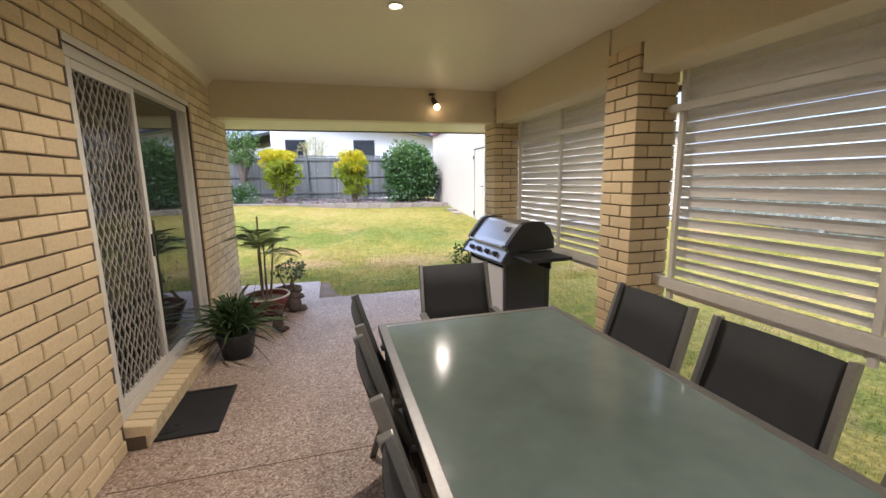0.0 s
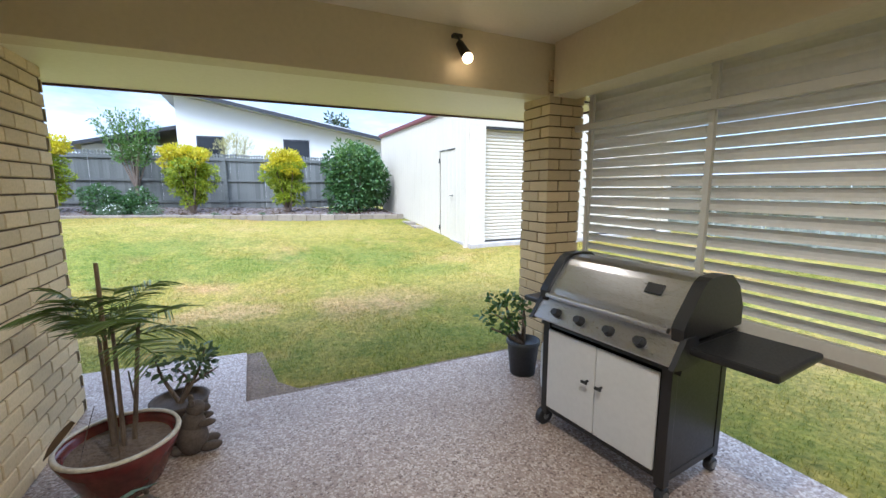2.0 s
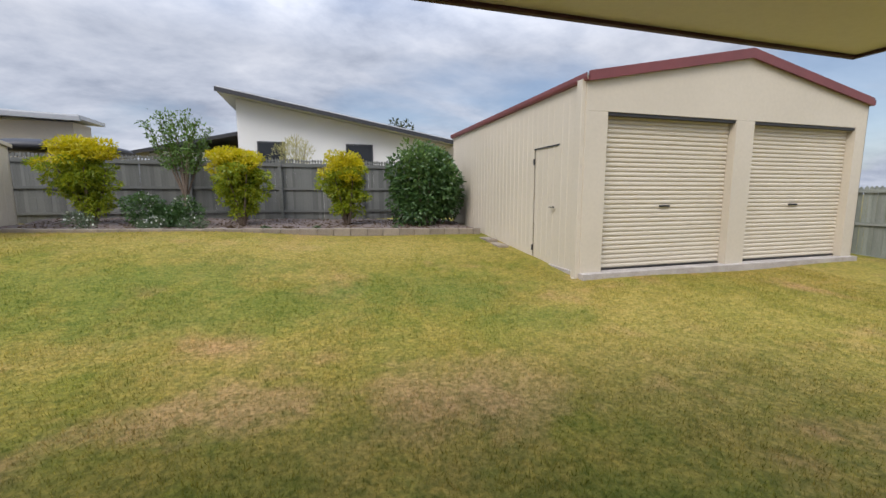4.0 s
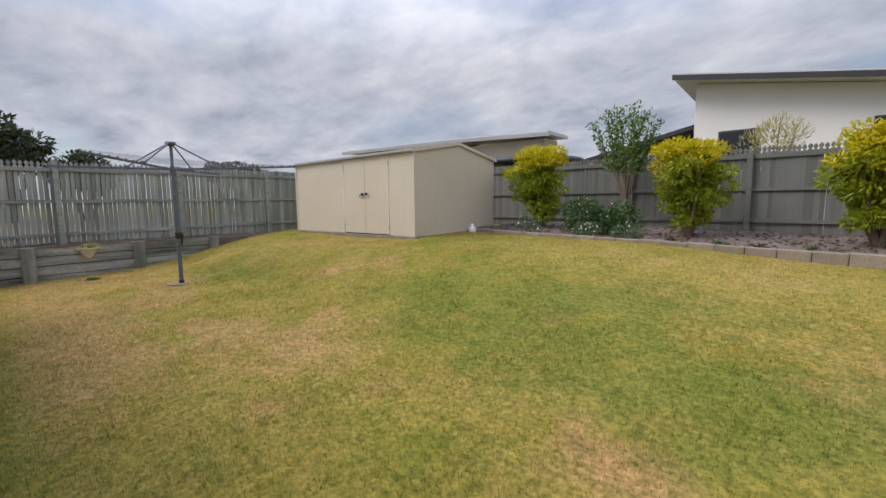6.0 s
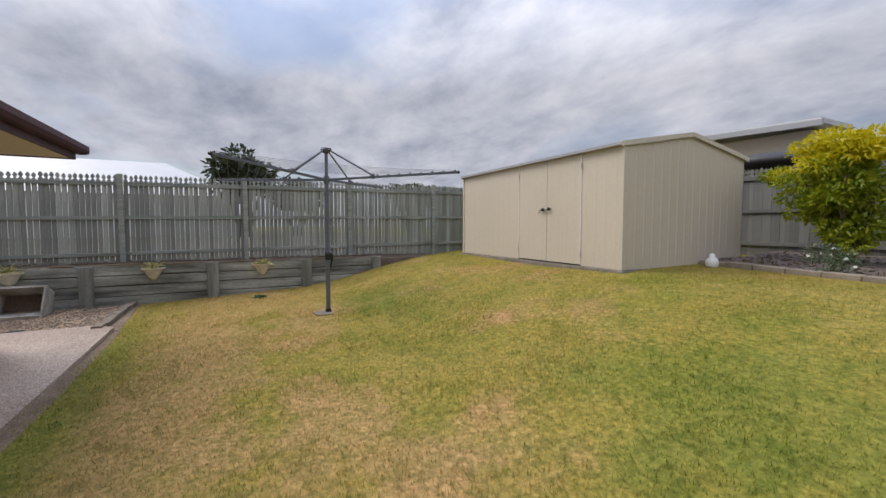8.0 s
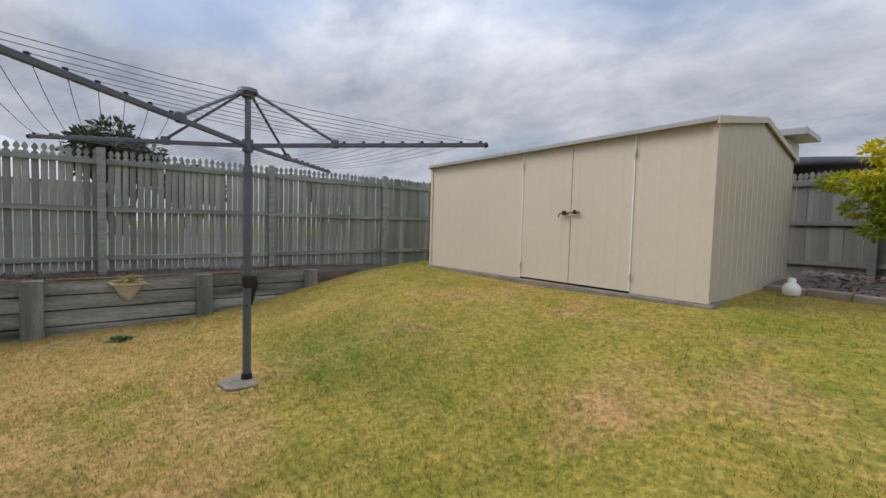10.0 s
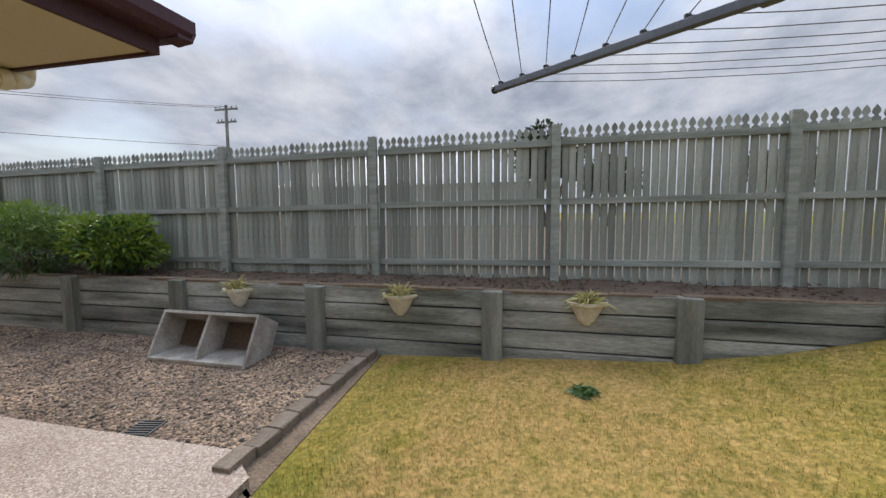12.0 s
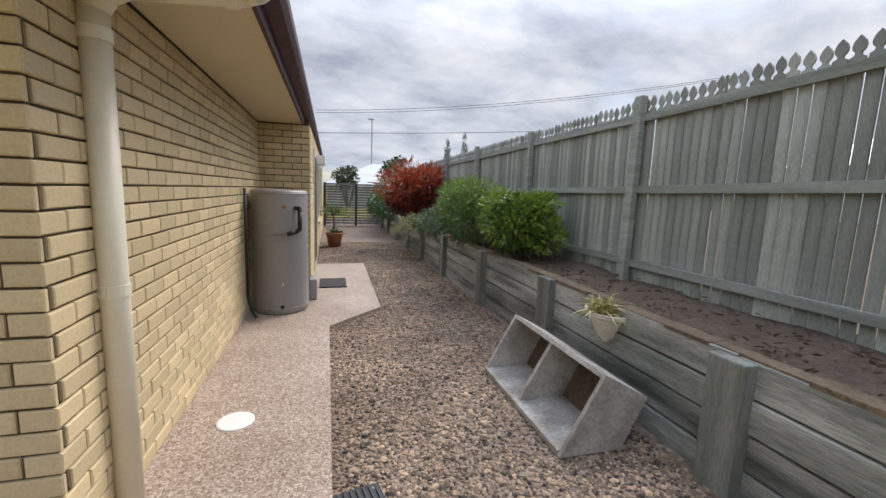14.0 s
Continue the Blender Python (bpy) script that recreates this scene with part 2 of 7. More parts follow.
M_MAROON = mat("maroon_paint", (0.066, 0.027, 0.037), (0.085, 0.036, 0.045), rough=0.55, scale=2, fine=50, var=0.2, bump=0.05, spec=0.3)
M_RED = mat("red_oxide_trim", (0.20, 0.05, 0.05), (0.16, 0.04, 0.04), rough=0.45, scale=2, fine=50, var=0.15, bump=0.05)
M_STEEL = mat("cream_steel_sheet", (0.60, 0.53, 0.42), (0.56, 0.495, 0.39), rough=0.4, scale=0.7, fine=18, var=0.06, bump=0.04)
M_SLAB = aggregate("exposed_aggregate", [(0.175, 0.118, 0.088), (0.45, 0.345, 0.275), (0.32, 0.23, 0.178), (0.68, 0.59, 0.50), (0.385, 0.295, 0.23)], 95, 0.4, 0.5)
M_GRAVBED = aggregate("gravel_bed", [(0.12, 0.085, 0.065), (0.30, 0.22, 0.17), (0.20, 0.14, 0.105), (0.40, 0.33, 0.27)], 30, 0.9, 0.85, 0.02)
M_STONE = mat("river_pebble", (0.37, 0.262, 0.17), (0.15, 0.103, 0.068), rough=0.7, scale=1.5, fine=80, var=0.2, bump=0.2, rand=0.95, island=True)
M_LAWN = lawn_mat("lawn", 1.0, 0.9)
M_BLADE = lawn_mat("grass_blade", 1.75, 0.7, False)
M_SOIL = mat("dark_soil", (0.135, 0.092, 0.058), (0.21, 0.15, 0.095), rough=0.95, scale=3, fine=40, var=0.45, bump=0.8, dist=0.02)
M_DIRT = mat("bare_brown_dirt", (0.20, 0.14, 0.092), (0.32, 0.235, 0.16), rough=0.95, scale=5, fine=40, var=0.5, bump=0.9, dist=0.03)
M_MULCH = mat("bark_mulch", (0.105, 0.073, 0.05), (0.165, 0.115, 0.08), rough=0.95, scale=3, fine=35, var=0.5, bump=0.9, dist=0.03)
M_MULCHG = mat("grey_mulch", (0.24, 0.19, 0.165), (0.17, 0.125, 0.105), rough=0.95, scale=2, fine=30, var=0.5, bump=0.9, dist=0.03)
# Darker copy of the side fence's paling colours, for the rear fence.
M_PALING_DARK = mat("dark_rear_paling", (0.19, 0.19, 0.175), (0.135, 0.14, 0.125), rough=0.85, scale=1.2, fine=45, var=0.32, bump=0.5, rand=0.2, stretch=(6, 6, 0.5))
M_PALING = mat("weathered_paling", (0.40, 0.41, 0.37), (0.165, 0.19, 0.152), rough=0.85, scale=1.8, fine=45, var=0.42, bump=0.5, rand=0.32, stretch=(6, 6, 0.5))
M_PALINGJ = mat("weathered_paling_row", (0.33, 0.345, 0.305), (0.20, 0.225, 0.185), rough=0.85, scale=1.2, fine=45, var=0.32, bump=0.5, rand=0.24, stretch=(6, 6, 0.5), island=True)
# Darker copy of the rail colours, for the rear fence.
M_RAIL_DARK = mat("dark_rear_rail", (0.18, 0.18, 0.165), (0.13, 0.135, 0.12), rough=0.85, scale=1.5, fine=45, var=0.3, bump=0.5, rand=0.12, stretch=(0.5, 1, 6))
M_RAIL = mat("weathered_rail", (0.39, 0.405, 0.365), (0.19, 0.21, 0.175), rough=0.85, scale=1.8, fine=45, var=0.42, bump=0.5, rand=0.12, stretch=(1, 0.5, 6))
M_SLEEPER = mat("weathered_sleeper", (0.47, 0.47, 0.42), (0.088, 0.093, 0.075), rough=0.88, scale=1.3, fine=26, var=0.55, bump=0.7, dist=0.006, rand=0.22, stretch=(4, 0.5, 5))
M_SPOST = mat("weathered_post", (0.31, 0.315, 0.275), (0.11, 0.115, 0.09), rough=0.88, scale=1.3, fine=30, var=0.45, bump=0.7, dist=0.006, rand=0.15, stretch=(5, 5, 0.5))
M_CONC = mat("grey_concrete", (0.40, 0.37, 0.32), (0.29, 0.27, 0.235), rough=0.9, scale=3, fine=45, var=0.3, bump=0.4)
M_OLDCONC = mat("dirty_concrete", (0.27, 0.235, 0.19), (0.16, 0.135, 0.105), rough=0.92, scale=5, fine=40, var=0.4, bump=0.5)
M_PALECONC = mat("pale_concrete", (0.50, 0.45, 0.40), (0.36, 0.32, 0.28), rough=0.9, scale=3, fine=45, var=0.3, bump=0.4)
M_PAVER = mat("worn_brown_paver", (0.27, 0.215, 0.16), (0.17, 0.135, 0.10), rough=0.92, scale=4, fine=45, var=0.4, bump=0.6, rand=0.2)
M_TUB = mat("stained_tub_concrete", (0.58, 0.55, 0.49), (0.26, 0.225, 0.185), rough=0.92, scale=3.5, fine=38, var=0.4, bump=0.4)
M_BLOCK = mat("edging_block", (0.36, 0.30, 0.225), (0.25, 0.205, 0.155), rough=0.92, scale=3, fine=45, var=0.35, bump=0.6, rand=0.15)
M_ALU = mat("powder_coated_aluminium", (0.60, 0.57, 0.50), rough=0.35, scale=2, fine=50, var=0.06, bump=0.03)
M_LOUVRE = mat("louvre_blade", (0.72, 0.68, 0.60), (0.68, 0.64, 0.565), rough=0.42, scale=2, fine=30, var=0.08, bump=0.04, rand=0.05)
M_HOIST = mat("galvanised_grey", (0.15, 0.165, 0.195), (0.115, 0.125, 0.145), rough=0.5, metal=0.3, scale=4, fine=70, var=0.2, bump=0.1)
M_WIRE = mat("line_wire", (0.22, 0.22, 0.23), rough=0.5, bump=0)
M_BLACK = mat("black_enamel", (0.018, 0.018, 0.019), rough=0.38, scale=4, fine=90, var=0.2, bump=0.1)
M_PLASTIC = mat("black_plastic", (0.022, 0.022, 0.024), rough=0.5, scale=4, fine=90, var=0.2, bump=0.1)
M_INOX = mat("stainless_steel", (0.56, 0.56, 0.57), (0.50, 0.50, 0.52), rough=0.3, metal=1.0, scale=2, fine=60, var=0.08, bump=0.04, stretch=(1, 8, 8))
M_WHITEDOOR = mat("grill_door_panel", (0.66, 0.66, 0.64), rough=0.38, scale=2, fine=40, var=0.06, bump=0.03)
M_FABRIC = mat("black_sling_mesh", (0.020, 0.021, 0.022), (0.028, 0.029, 0.03), rough=0.8, scale=5, fine=320, var=0.35, bump=0.5, dist=0.002)
M_FRAME = mat("chair_frame_metal", (0.24, 0.235, 0.22), rough=0.4, metal=0.5, scale=3, fine=60, var=0.12, bump=0.05)
M_RUBBER = mat("black_rubber", (0.02, 0.02, 0.021), rough=0.7, scale=6, fine=150, var=0.3, bump=0.6)
M_TANK = mat("grey_tank_enamel", (0.30, 0.285, 0.27), (0.27, 0.255, 0.24), rough=0.42, scale=1.2, fine=25, var=0.08, bump=0.04)
M_TERRA = mat("terracotta", (0.36, 0.14, 0.075), (0.28, 0.105, 0.06), rough=0.75, scale=5, fine=60, var=0.25, bump=0.2)
M_GLAZE = mat("maroon_glaze", (0.15, 0.026, 0.024), (0.09, 0.017, 0.016), rough=0.22, scale=6, fine=40, var=0.3, bump=0.1)
M_POT = mat("dark_plastic_pot", (0.04, 0.045, 0.05), rough=0.5, scale=5, fine=60, var=0.2, bump=0.1)
M_SANDPOT = mat("sandstone_pot", (0.74, 0.68, 0.56), (0.58, 0.52, 0.41), rough=0.85, scale=8, fine=60, var=0.3, bump=0.4)
M_TRUNK = mat("bark", (0.22, 0.165, 0.12), (0.14, 0.10, 0.075), rough=0.9, scale=6, fine=50, var=0.4, bump=0.8, dist=0.01, stretch=(3, 3, 0.7))
M_CANE = mat("bamboo_stake", (0.22, 0.15, 0.08), rough=0.7, scale=6, fine=60, bump=0.2)
M_STATUE = mat("grey_brown_cast_stone", (0.13, 0.10, 0.08), (0.085, 0.065, 0.052), rough=0.85, scale=9, fine=80, var=0.35, bump=0.5)
M_WHITE = mat("white_paint", (0.80, 0.79, 0.76), rough=0.55, scale=2, fine=30, var=0.05, bump=0.05)
M_RENDER = mat("white_render", (0.76, 0.75, 0.73), (0.72, 0.71, 0.69), rough=0.85, scale=0.8, fine=60, var=0.06, bump=0.15)
M_GREYROOF = mat("grey_roof_sheet", (0.36, 0.37, 0.38), rough=0.45, scale=1, fine=20, var=0.1, bump=0.05)
M_PALEROOF = mat("pale_roof_sheet", (0.55, 0.56, 0.57), rough=0.5, scale=1, fine=20, var=0.1, bump=0.05)
M_DARKTRIM = mat("charcoal_trim", (0.035, 0.035, 0.038), rough=0.5, scale=2, fine=30, var=0.15, bump=0.05)
M_WINDOW = mat("dark_window_glass", (0.02, 0.022, 0.025), rough=0.06, scale=2, fine=5, var=0.1, bump=0)
M_CURTAIN = mat("dark_curtain", (0.05, 0.04, 0.032), (0.08, 0.065, 0.05), rough=0.95, scale=3, fine=120, var=0.3, bump=0.4)
M_ROOM = mat("room_paint", (0.25, 0.22, 0.18), rough=0.8, scale=1, fine=20, var=0.1, bump=0)
M_GLASS = glass_mat("clear_glass", (0.62, 0.66, 0.64), 0.0, 0.8)
M_TABLE = mat("frosted_table_glass", (0.135, 0.18, 0.165), (0.095, 0.13, 0.12), rough=0.14, scale=1.2, fine=9, var=0.18, bump=0.01, spec=0.8)
M_ROOFTILE = mat("maroon_roof_tile", (0.11, 0.045, 0.045), (0.14, 0.06, 0.055), rough=0.7, scale=3, fine=30, var=0.25, bump=0.3)
L_GOLD = leaf_mat("golden_leaf", (0.74, 0.57, 0.008), (0.56, 0.51, 0.010), 0.5, 0.42)
L_LIME = leaf_mat("yellow_green_leaf", (0.44, 0.45, 0.015), (0.20, 0.29, 0.018), 0.5, 0.42)
# Dark foliage, also used as painted shade inside the raised-bed shrubs.
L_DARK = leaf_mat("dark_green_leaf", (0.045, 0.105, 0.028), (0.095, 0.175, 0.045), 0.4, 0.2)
L_MID = leaf_mat("mid_green_leaf", (0.10, 0.185, 0.035), (0.17, 0.265, 0.06))
L_BRIGHT = leaf_mat("bright_green_leaf", (0.15, 0.25, 0.025), (0.24, 0.32, 0.04))
L_SAGE = leaf_mat("sage_leaf", (0.09, 0.14, 0.07), (0.15, 0.20, 0.10))
L_REDA = leaf_mat("red_orange_leaf", (0.45, 0.085, 0.02), (0.28, 0.04, 0.02))
L_REDB = leaf_mat("dark_red_leaf", (0.14, 0.02, 0.018), (0.07, 0.016, 0.016))
L_STRAW = leaf_mat("pale_strap_leaf", (0.58, 0.50, 0.24), (0.40, 0.38, 0.15))
L_STRAP = leaf_mat("strappy_leaf", (0.045, 0.085, 0.03), (0.085, 0.13, 0.045), 0.4, 0.15)
L_PALM = leaf_mat("palm_leaf", (0.10, 0.16, 0.035), (0.17, 0.22, 0.06), 0.4)
L_DEAD = leaf_mat("dry_leaf", (0.16, 0.10, 0.055), (0.10, 0.06, 0.035))
L_FLOWER = leaf_mat("white_petal", (0.80, 0.80, 0.76), (0.72, 0.72, 0.68), 0.6, 0.2)
L_FAR = leaf_mat("far_tree_leaf", (0.045, 0.065, 0.03), (0.075, 0.095, 0.045), 0.6, 0.15)


# ---- mesh helpers ----
def mesh_of(name, bm, material, smooth=False):
    me = bpy.data.meshes.new(name)
    bmesh.ops.recalc_face_normals(bm, faces=bm.faces)
    bm.to_mesh(me)
    bm.free()
    me.materials.append(material)
    if smooth:
        me.polygons.foreach_set("use_smooth", [True] * len(me.polygons))
    return me


def part(name, bm, material, parent=None, label="", smooth=False):
    ob = new(name, mesh_of(name, bm, material, smooth))
    if parent:
        ob.parent = parent
    return tagged(ob, label)


def thing(name, label, category, at=(0, 0, 0), group="", kind="", rz=0):
    e = new(name)
    e.matrix_basis = pose(*at, 0, 0, rz)
    e.empty_display_size = 0.1
    return tagged(e, label, category, group, kind)


def BM():
    return bmesh.new()


def box(bm, x0, y0, z0, x1, y1, z1, bevel=0.0, m=None):
    r = bmesh.ops.create_cube(bm, size=1.0)
    vs = r["verts"]
    T = Matrix.Translation(((x0 + x1) / 2, (y0 + y1) / 2, (z0 + z1) / 2)) @ Matrix.Diagonal((abs(x1 - x0), abs(y1 - y0), abs(z1 - z0), 1))
    bmesh.ops.transform(bm, matrix=T, verts=vs)
    if bevel:
        es = list({e for v in vs for e in v.link_edges})
        out = bmesh.ops.bevel(bm, geom=es, offset=bevel, segments=2, affect="EDGES", profile=0.6)
        vs = list({v for f in out["faces"] for v in f.verts} | {v for v in vs if v.is_valid})
    if m is not None:
        bmesh.ops.transform(bm, matrix=m, verts=vs)
    return bm


def tube(bm, a, b, r0, r1=None, seg=12, caps=True):
    a, b = Vector(a), Vector(b)
    r1 = r0 if r1 is None else r1
    m = Matrix.Translation((a + b) / 2) @ (b - a).to_track_quat("Z", "Y").to_matrix().to_4x4()
    bmesh.ops.create_cone(bm, cap_ends=caps, segments=seg, radius1=r0, radius2=max(r1, 1e-4), depth=(b - a).length, matrix=m)
    return bm


def path_tube(bm, pts, r, seg=10):
    for p, q in zip(pts[:-1], pts[1:]):
        tube(bm, p, q, r, seg=seg)
    for p in pts[1:-1]:
        bmesh.ops.create_uvsphere(bm, u_segments=seg, v_segments=6, radius=r, matrix=Matrix.Translation(p))
    return bm


def lathe(bm, prof, seg=24, m=None, ring=False):
    """Turn a profile of (radius, height) about z."""
    rings = []
    for r, z in prof:
        rings.append([bm.verts.new((r * math.cos(2 * math.pi * k / seg), r * math.sin(2 * math.pi * k / seg), z)) for k in range(seg)])
    for A, B in zip(rings[:-1], rings[1:]):
        for k in range(seg):
            bm.faces.new((A[k], A[(k + 1) % seg], B[(k + 1) % seg], B[k]))
    if ring:
        for k in range(seg):
            bm.faces.new((rings[-1][k], rings[-1][(k + 1) % seg], rings[0][(k + 1) % seg], rings[0][k]))
    else:
        bm.faces.new(rings[0])
        bm.faces.new(list(reversed(rings[-1])))
    if m is not None:
        bmesh.ops.transform(bm, matrix=m, verts=[v for r in rings for v in r])
    return bm


def prism(bm, pts, axis, a, b):
    """Extrude a polygon of 2D points along x, y or z from a to b."""
    def P(u, v, w):
        return {"x": (w, u, v), "y": (u, w, v), "z": (u, v, w)}[axis]
    A = [bm.verts.new(P(u, v, a)) for u, v in pts]
    B = [bm.verts.new(P(u, v, b)) for u, v in pts]
    n = len(pts)
    bm.faces.new(A)
    bm.faces.new(list(reversed(B)))
    for k in range(n):
        bm.faces.new((A[k], A[(k + 1) % n], B[(k + 1) % n], B[k]))
    return bm


def raw_mesh(name, verts, faces, material, smooth=False):
    """A mesh from arrays: verts (n, 3), faces (k, 3 or 4)."""
    me = bpy.data.meshes.new(name)
    verts, faces = np.asarray(verts, np.float32), np.asarray(faces, np.int32)
    k = faces.shape[1]
    me.vertices.add(len(verts))
    me.vertices.foreach_set("co", verts.ravel())
    me.loops.add(faces.size)
    me.loops.foreach_set("vertex_index", faces.ravel())
    me.polygons.add(len(faces))
    me.polygons.foreach_set("loop_start", np.arange(0, faces.size, k, dtype=np.int32))
    me.polygons.foreach_set("use_smooth", [smooth] * len(faces))
    me.materials.append(material)
    me.update(calc_edges=True)
    me.validate()
    return me


# ---- ground ----
def sstep(x, a, b):
    t = np.clip((x - a) / (b - a), 0, 1)
    return t * t * (3 - 2 * t)


def lawn_z(x, y):
    left = np.interp(y, [6.4, 7.7, 9.3, 10.2, 11.0, 12.2, 13.2, 15.0, 18.0], [-0.06, 0.0, 0.10, 0.24, 0.44, 0.67, 0.775, 0.82, 0.86])
    right = np.interp(y, [6.4, 8.0, 10.2, 11.0, 13.0, 14.7, 18.0], [-0.06, 0.0, 0.12, 0.18, 0.36, 0.52, 0.6])
    z = left + (right - left) * sstep(x, -5.0, 3.5)
    z = z + 0.02 * np.sin(1.3 * x + 0.7 * y) * sstep(y, 7, 9)
    inside = sstep(y, 5.2, 5.6) * sstep(x, -12.4, -11.6)
    z = z * inside - 0.10 * (1 - inside) * sstep(x, -12.4, -11.6)
    return np.where(x < -12.5, 0.55, z)


def build_ground():
    xs = np.unique(np.r_[-700, -300, -120, -60, -35, -22, -16, -13.5, np.arange(-12.6, 12.1, 0.2), 14, 18, 25, 40, 80, 200, 700])
    ys = np.unique(np.r_[-700, -300, -120, -60, -35, -20, -14, -10, -6, -3, 0, 3, np.arange(4.6, 18.1, 0.2), 20, 25, 35, 60, 120, 300, 700])
    X, Y = np.meshgrid(xs, ys)
    Z = lawn_z(X, Y)
    v = np.c_[X.ravel(), Y.ravel(), Z.ravel()]
    nx, ny = len(xs), len(ys)
    i = (np.arange(ny - 1)[:, None] * nx + np.arange(nx - 1)[None]).ravel()
    f = np.c_[i, i + 1, i + 1 + nx, i + nx]
    tagged(new("ground", raw_mesh("ground", v, f, M_LAWN, True)), "patchy green and straw-coloured lawn over sloping ground", "lawn", kind="structure")


build_ground()


def slab(name, pts, z0, z1, material, label, category="paving", bevel=0.0):
    bm = prism(BM(), pts, "z", z0, z1)
    return tagged(part(name, bm, material), label, category, kind="structure")


WALL_X, REAR_W, REAR_P, SIDE_X, RET_Y, RET_X = -1.2, 5.5, 5.76, -8.57, 1.05, -9.23
slab("pavement", [(-1.196, -4.5), (2.46, -4.5), (2.46, 5.42), (-0.21, 5.42), (-0.21, 6.38), (-3.0, 6.585), (-5.0, 6.59), (-9.3, 6.49), (-9.52, 6.2), (-9.5, 2.71), (-10.13, 2.05), (-10.16, -1.1),
                  (-8.4, -1.1), (-8.4, 5.3), (-1.196, 5.3)], -0.16, 0.0, M_SLAB, "pinkish exposed aggregate concrete paving round the house")
bm = BM()
box(bm, -1.15, 2.165, -0.001, 2.4, 2.172, 0.0012)
part("control_joint", bm, M_SOIL, bpy.data.objects["pavement"])
# dark soil gap between paving and lawn
slab("soil_edge", [(-0.21, 5.40), (2.46, 5.40), (2.46, 5.53), (0.16, 5.56), (0.02, 5.74), (-0.08, 6.46), (-3.0, 6.73), (-5.1, 6.73), (-9.2, 6.60), (-9.3, 6.45), (-0.25, 6.36)], -0.12, -0.047, M_DIRT, "bare brown soil strip along the edge of the paving", "soil")
slab("gravel_area", [(-11.6, -14), (-8.5, -14), (-8.5, -1.0), (-9.4, -1.0), (-9.4, 6.26), (-11.6, 6.22)], -0.2, -0.045, M_GRAVBED, "brown river gravel beside the house", "gravel")


# Dark sheet added beyond the fence so the gaps between palings look dark.
slab("dark_ground_beyond_fence", [(-60.0, -40), (-12.56, -40), (-12.60, 17.5), (-60.0, 17.5)], 0.3, 0.72, M_SOIL, "dark ground sheet added beyond the side fence", "soil")


# ---- brickwork ----
BRICK_MESHES = {}


def brick_template(length):
    h, d, c = 0.038, 0.015, 0.005
    a = length / 2
    v = [(-a, -0.004, -h), (a, -0.004, -h), (a, -0.004, h), (-a, -0.004, h), (-a, d - c, -h), (a, d - c, -h), (a, d - c, h), (-a, d - c, h),
         (-a + c, d, -h + c), (a - c, d, -h + c), (a - c, d, h - c), (-a + c, d, h - c)]
    f = [(8, 11, 10, 9)]
    for k in range(4):
        j = (k + 1) % 4
        f += [(k, j, 4 + j, 4 + k), (4 + k, 4 + j, 8 + j, 8 + k)]
    return np.array(v), np.array([f[0]] + [q[::-1] for q in f[1:]])


def brick_mesh(length):
    key = round(length, 2)
    if key not in BRICK_MESHES:
        v, f = brick_template(key)
        BRICK_MESHES[key] = raw_mesh("brick", v, f, M_BRICK)
    return BRICK_MESHES[key]


def brick_face(parent, axis, fixed, out, a0, a1, z0, z1, holes=(), near=None, shift=0.0):
    """Courses in stretcher bond on one face of a wall; near(a, z) says which bricks are pieces of their own."""
    ang = {("x", 1): 0, ("x", -1): 180, ("y", 1): -90, ("y", -1): 90}[(axis, out)]
    R = np.array(Matrix.Rotation(radians(ang), 3, "Z"))
    rng = random.Random(int(abs(fixed * 100)) + int(abs(a0 * 10)))
    V, F, n, count = [], [], 0, 0
    for i in range(int((z1 - z0) / 0.086 + 0.3)):
        zc = z0 + 0.043 + i * 0.086
        a = a0 - 0.24 + shift + (0.12 if i % 2 else 0.0)
        while a < a1:
            spans = [(max(a, a0), min(a + 0.2335, a1))]
            for h0, h1, hz0, hz1 in holes:
                if hz0 - 0.02 < zc < hz1 + 0.02:
                    nxt = []
                    for s, e in spans:
                        if e <= h0 or s >= h1:
                            nxt.append((s, e))
                        else:
                            if s < h0:
                                nxt.append((s, h0))
                            if e > h1:
                                nxt.append((h1, e))
                    spans = nxt
            for s, e in spans:
                if e - s < 0.04:
                    continue
                mid = (s + e) / 2
                loc = np.array((mid, fixed, zc) if axis == "x" else (fixed, mid, zc))
                loc = loc + R @ np.array((0, rng.uniform(-0.002, 0.0015), rng.uniform(-0.0015, 0.0015)))
                if near and near(mid, zc) and count < 300:
                    count += 1
                    ob = new("brick", brick_mesh(e - s))
                    ob.parent = parent
                    ob.matrix_basis = Matrix.Translation(loc) @ pose(0, 0, 0, 0, rng.uniform(-0.3, 0.3), ang)
                else:
                    v, f = brick_template(e - s)
                    V.append(v @ R.T + loc)
                    F.append(f + n)
                    n += len(v)
            a += 0.24
    if V:
        ob = new("brickwork", raw_mesh("brickwork", np.vstack(V), np.vstack(F), M_BRICKJ))
        ob.parent = parent
        tagged(ob, kind="stuff")


def wall_core(name, boxes, label):
    bm = BM()
    for b in boxes:
        box(bm, *b)
    return tagged(part(name, bm, M_MORTAR), label, "wall", kind="structure")


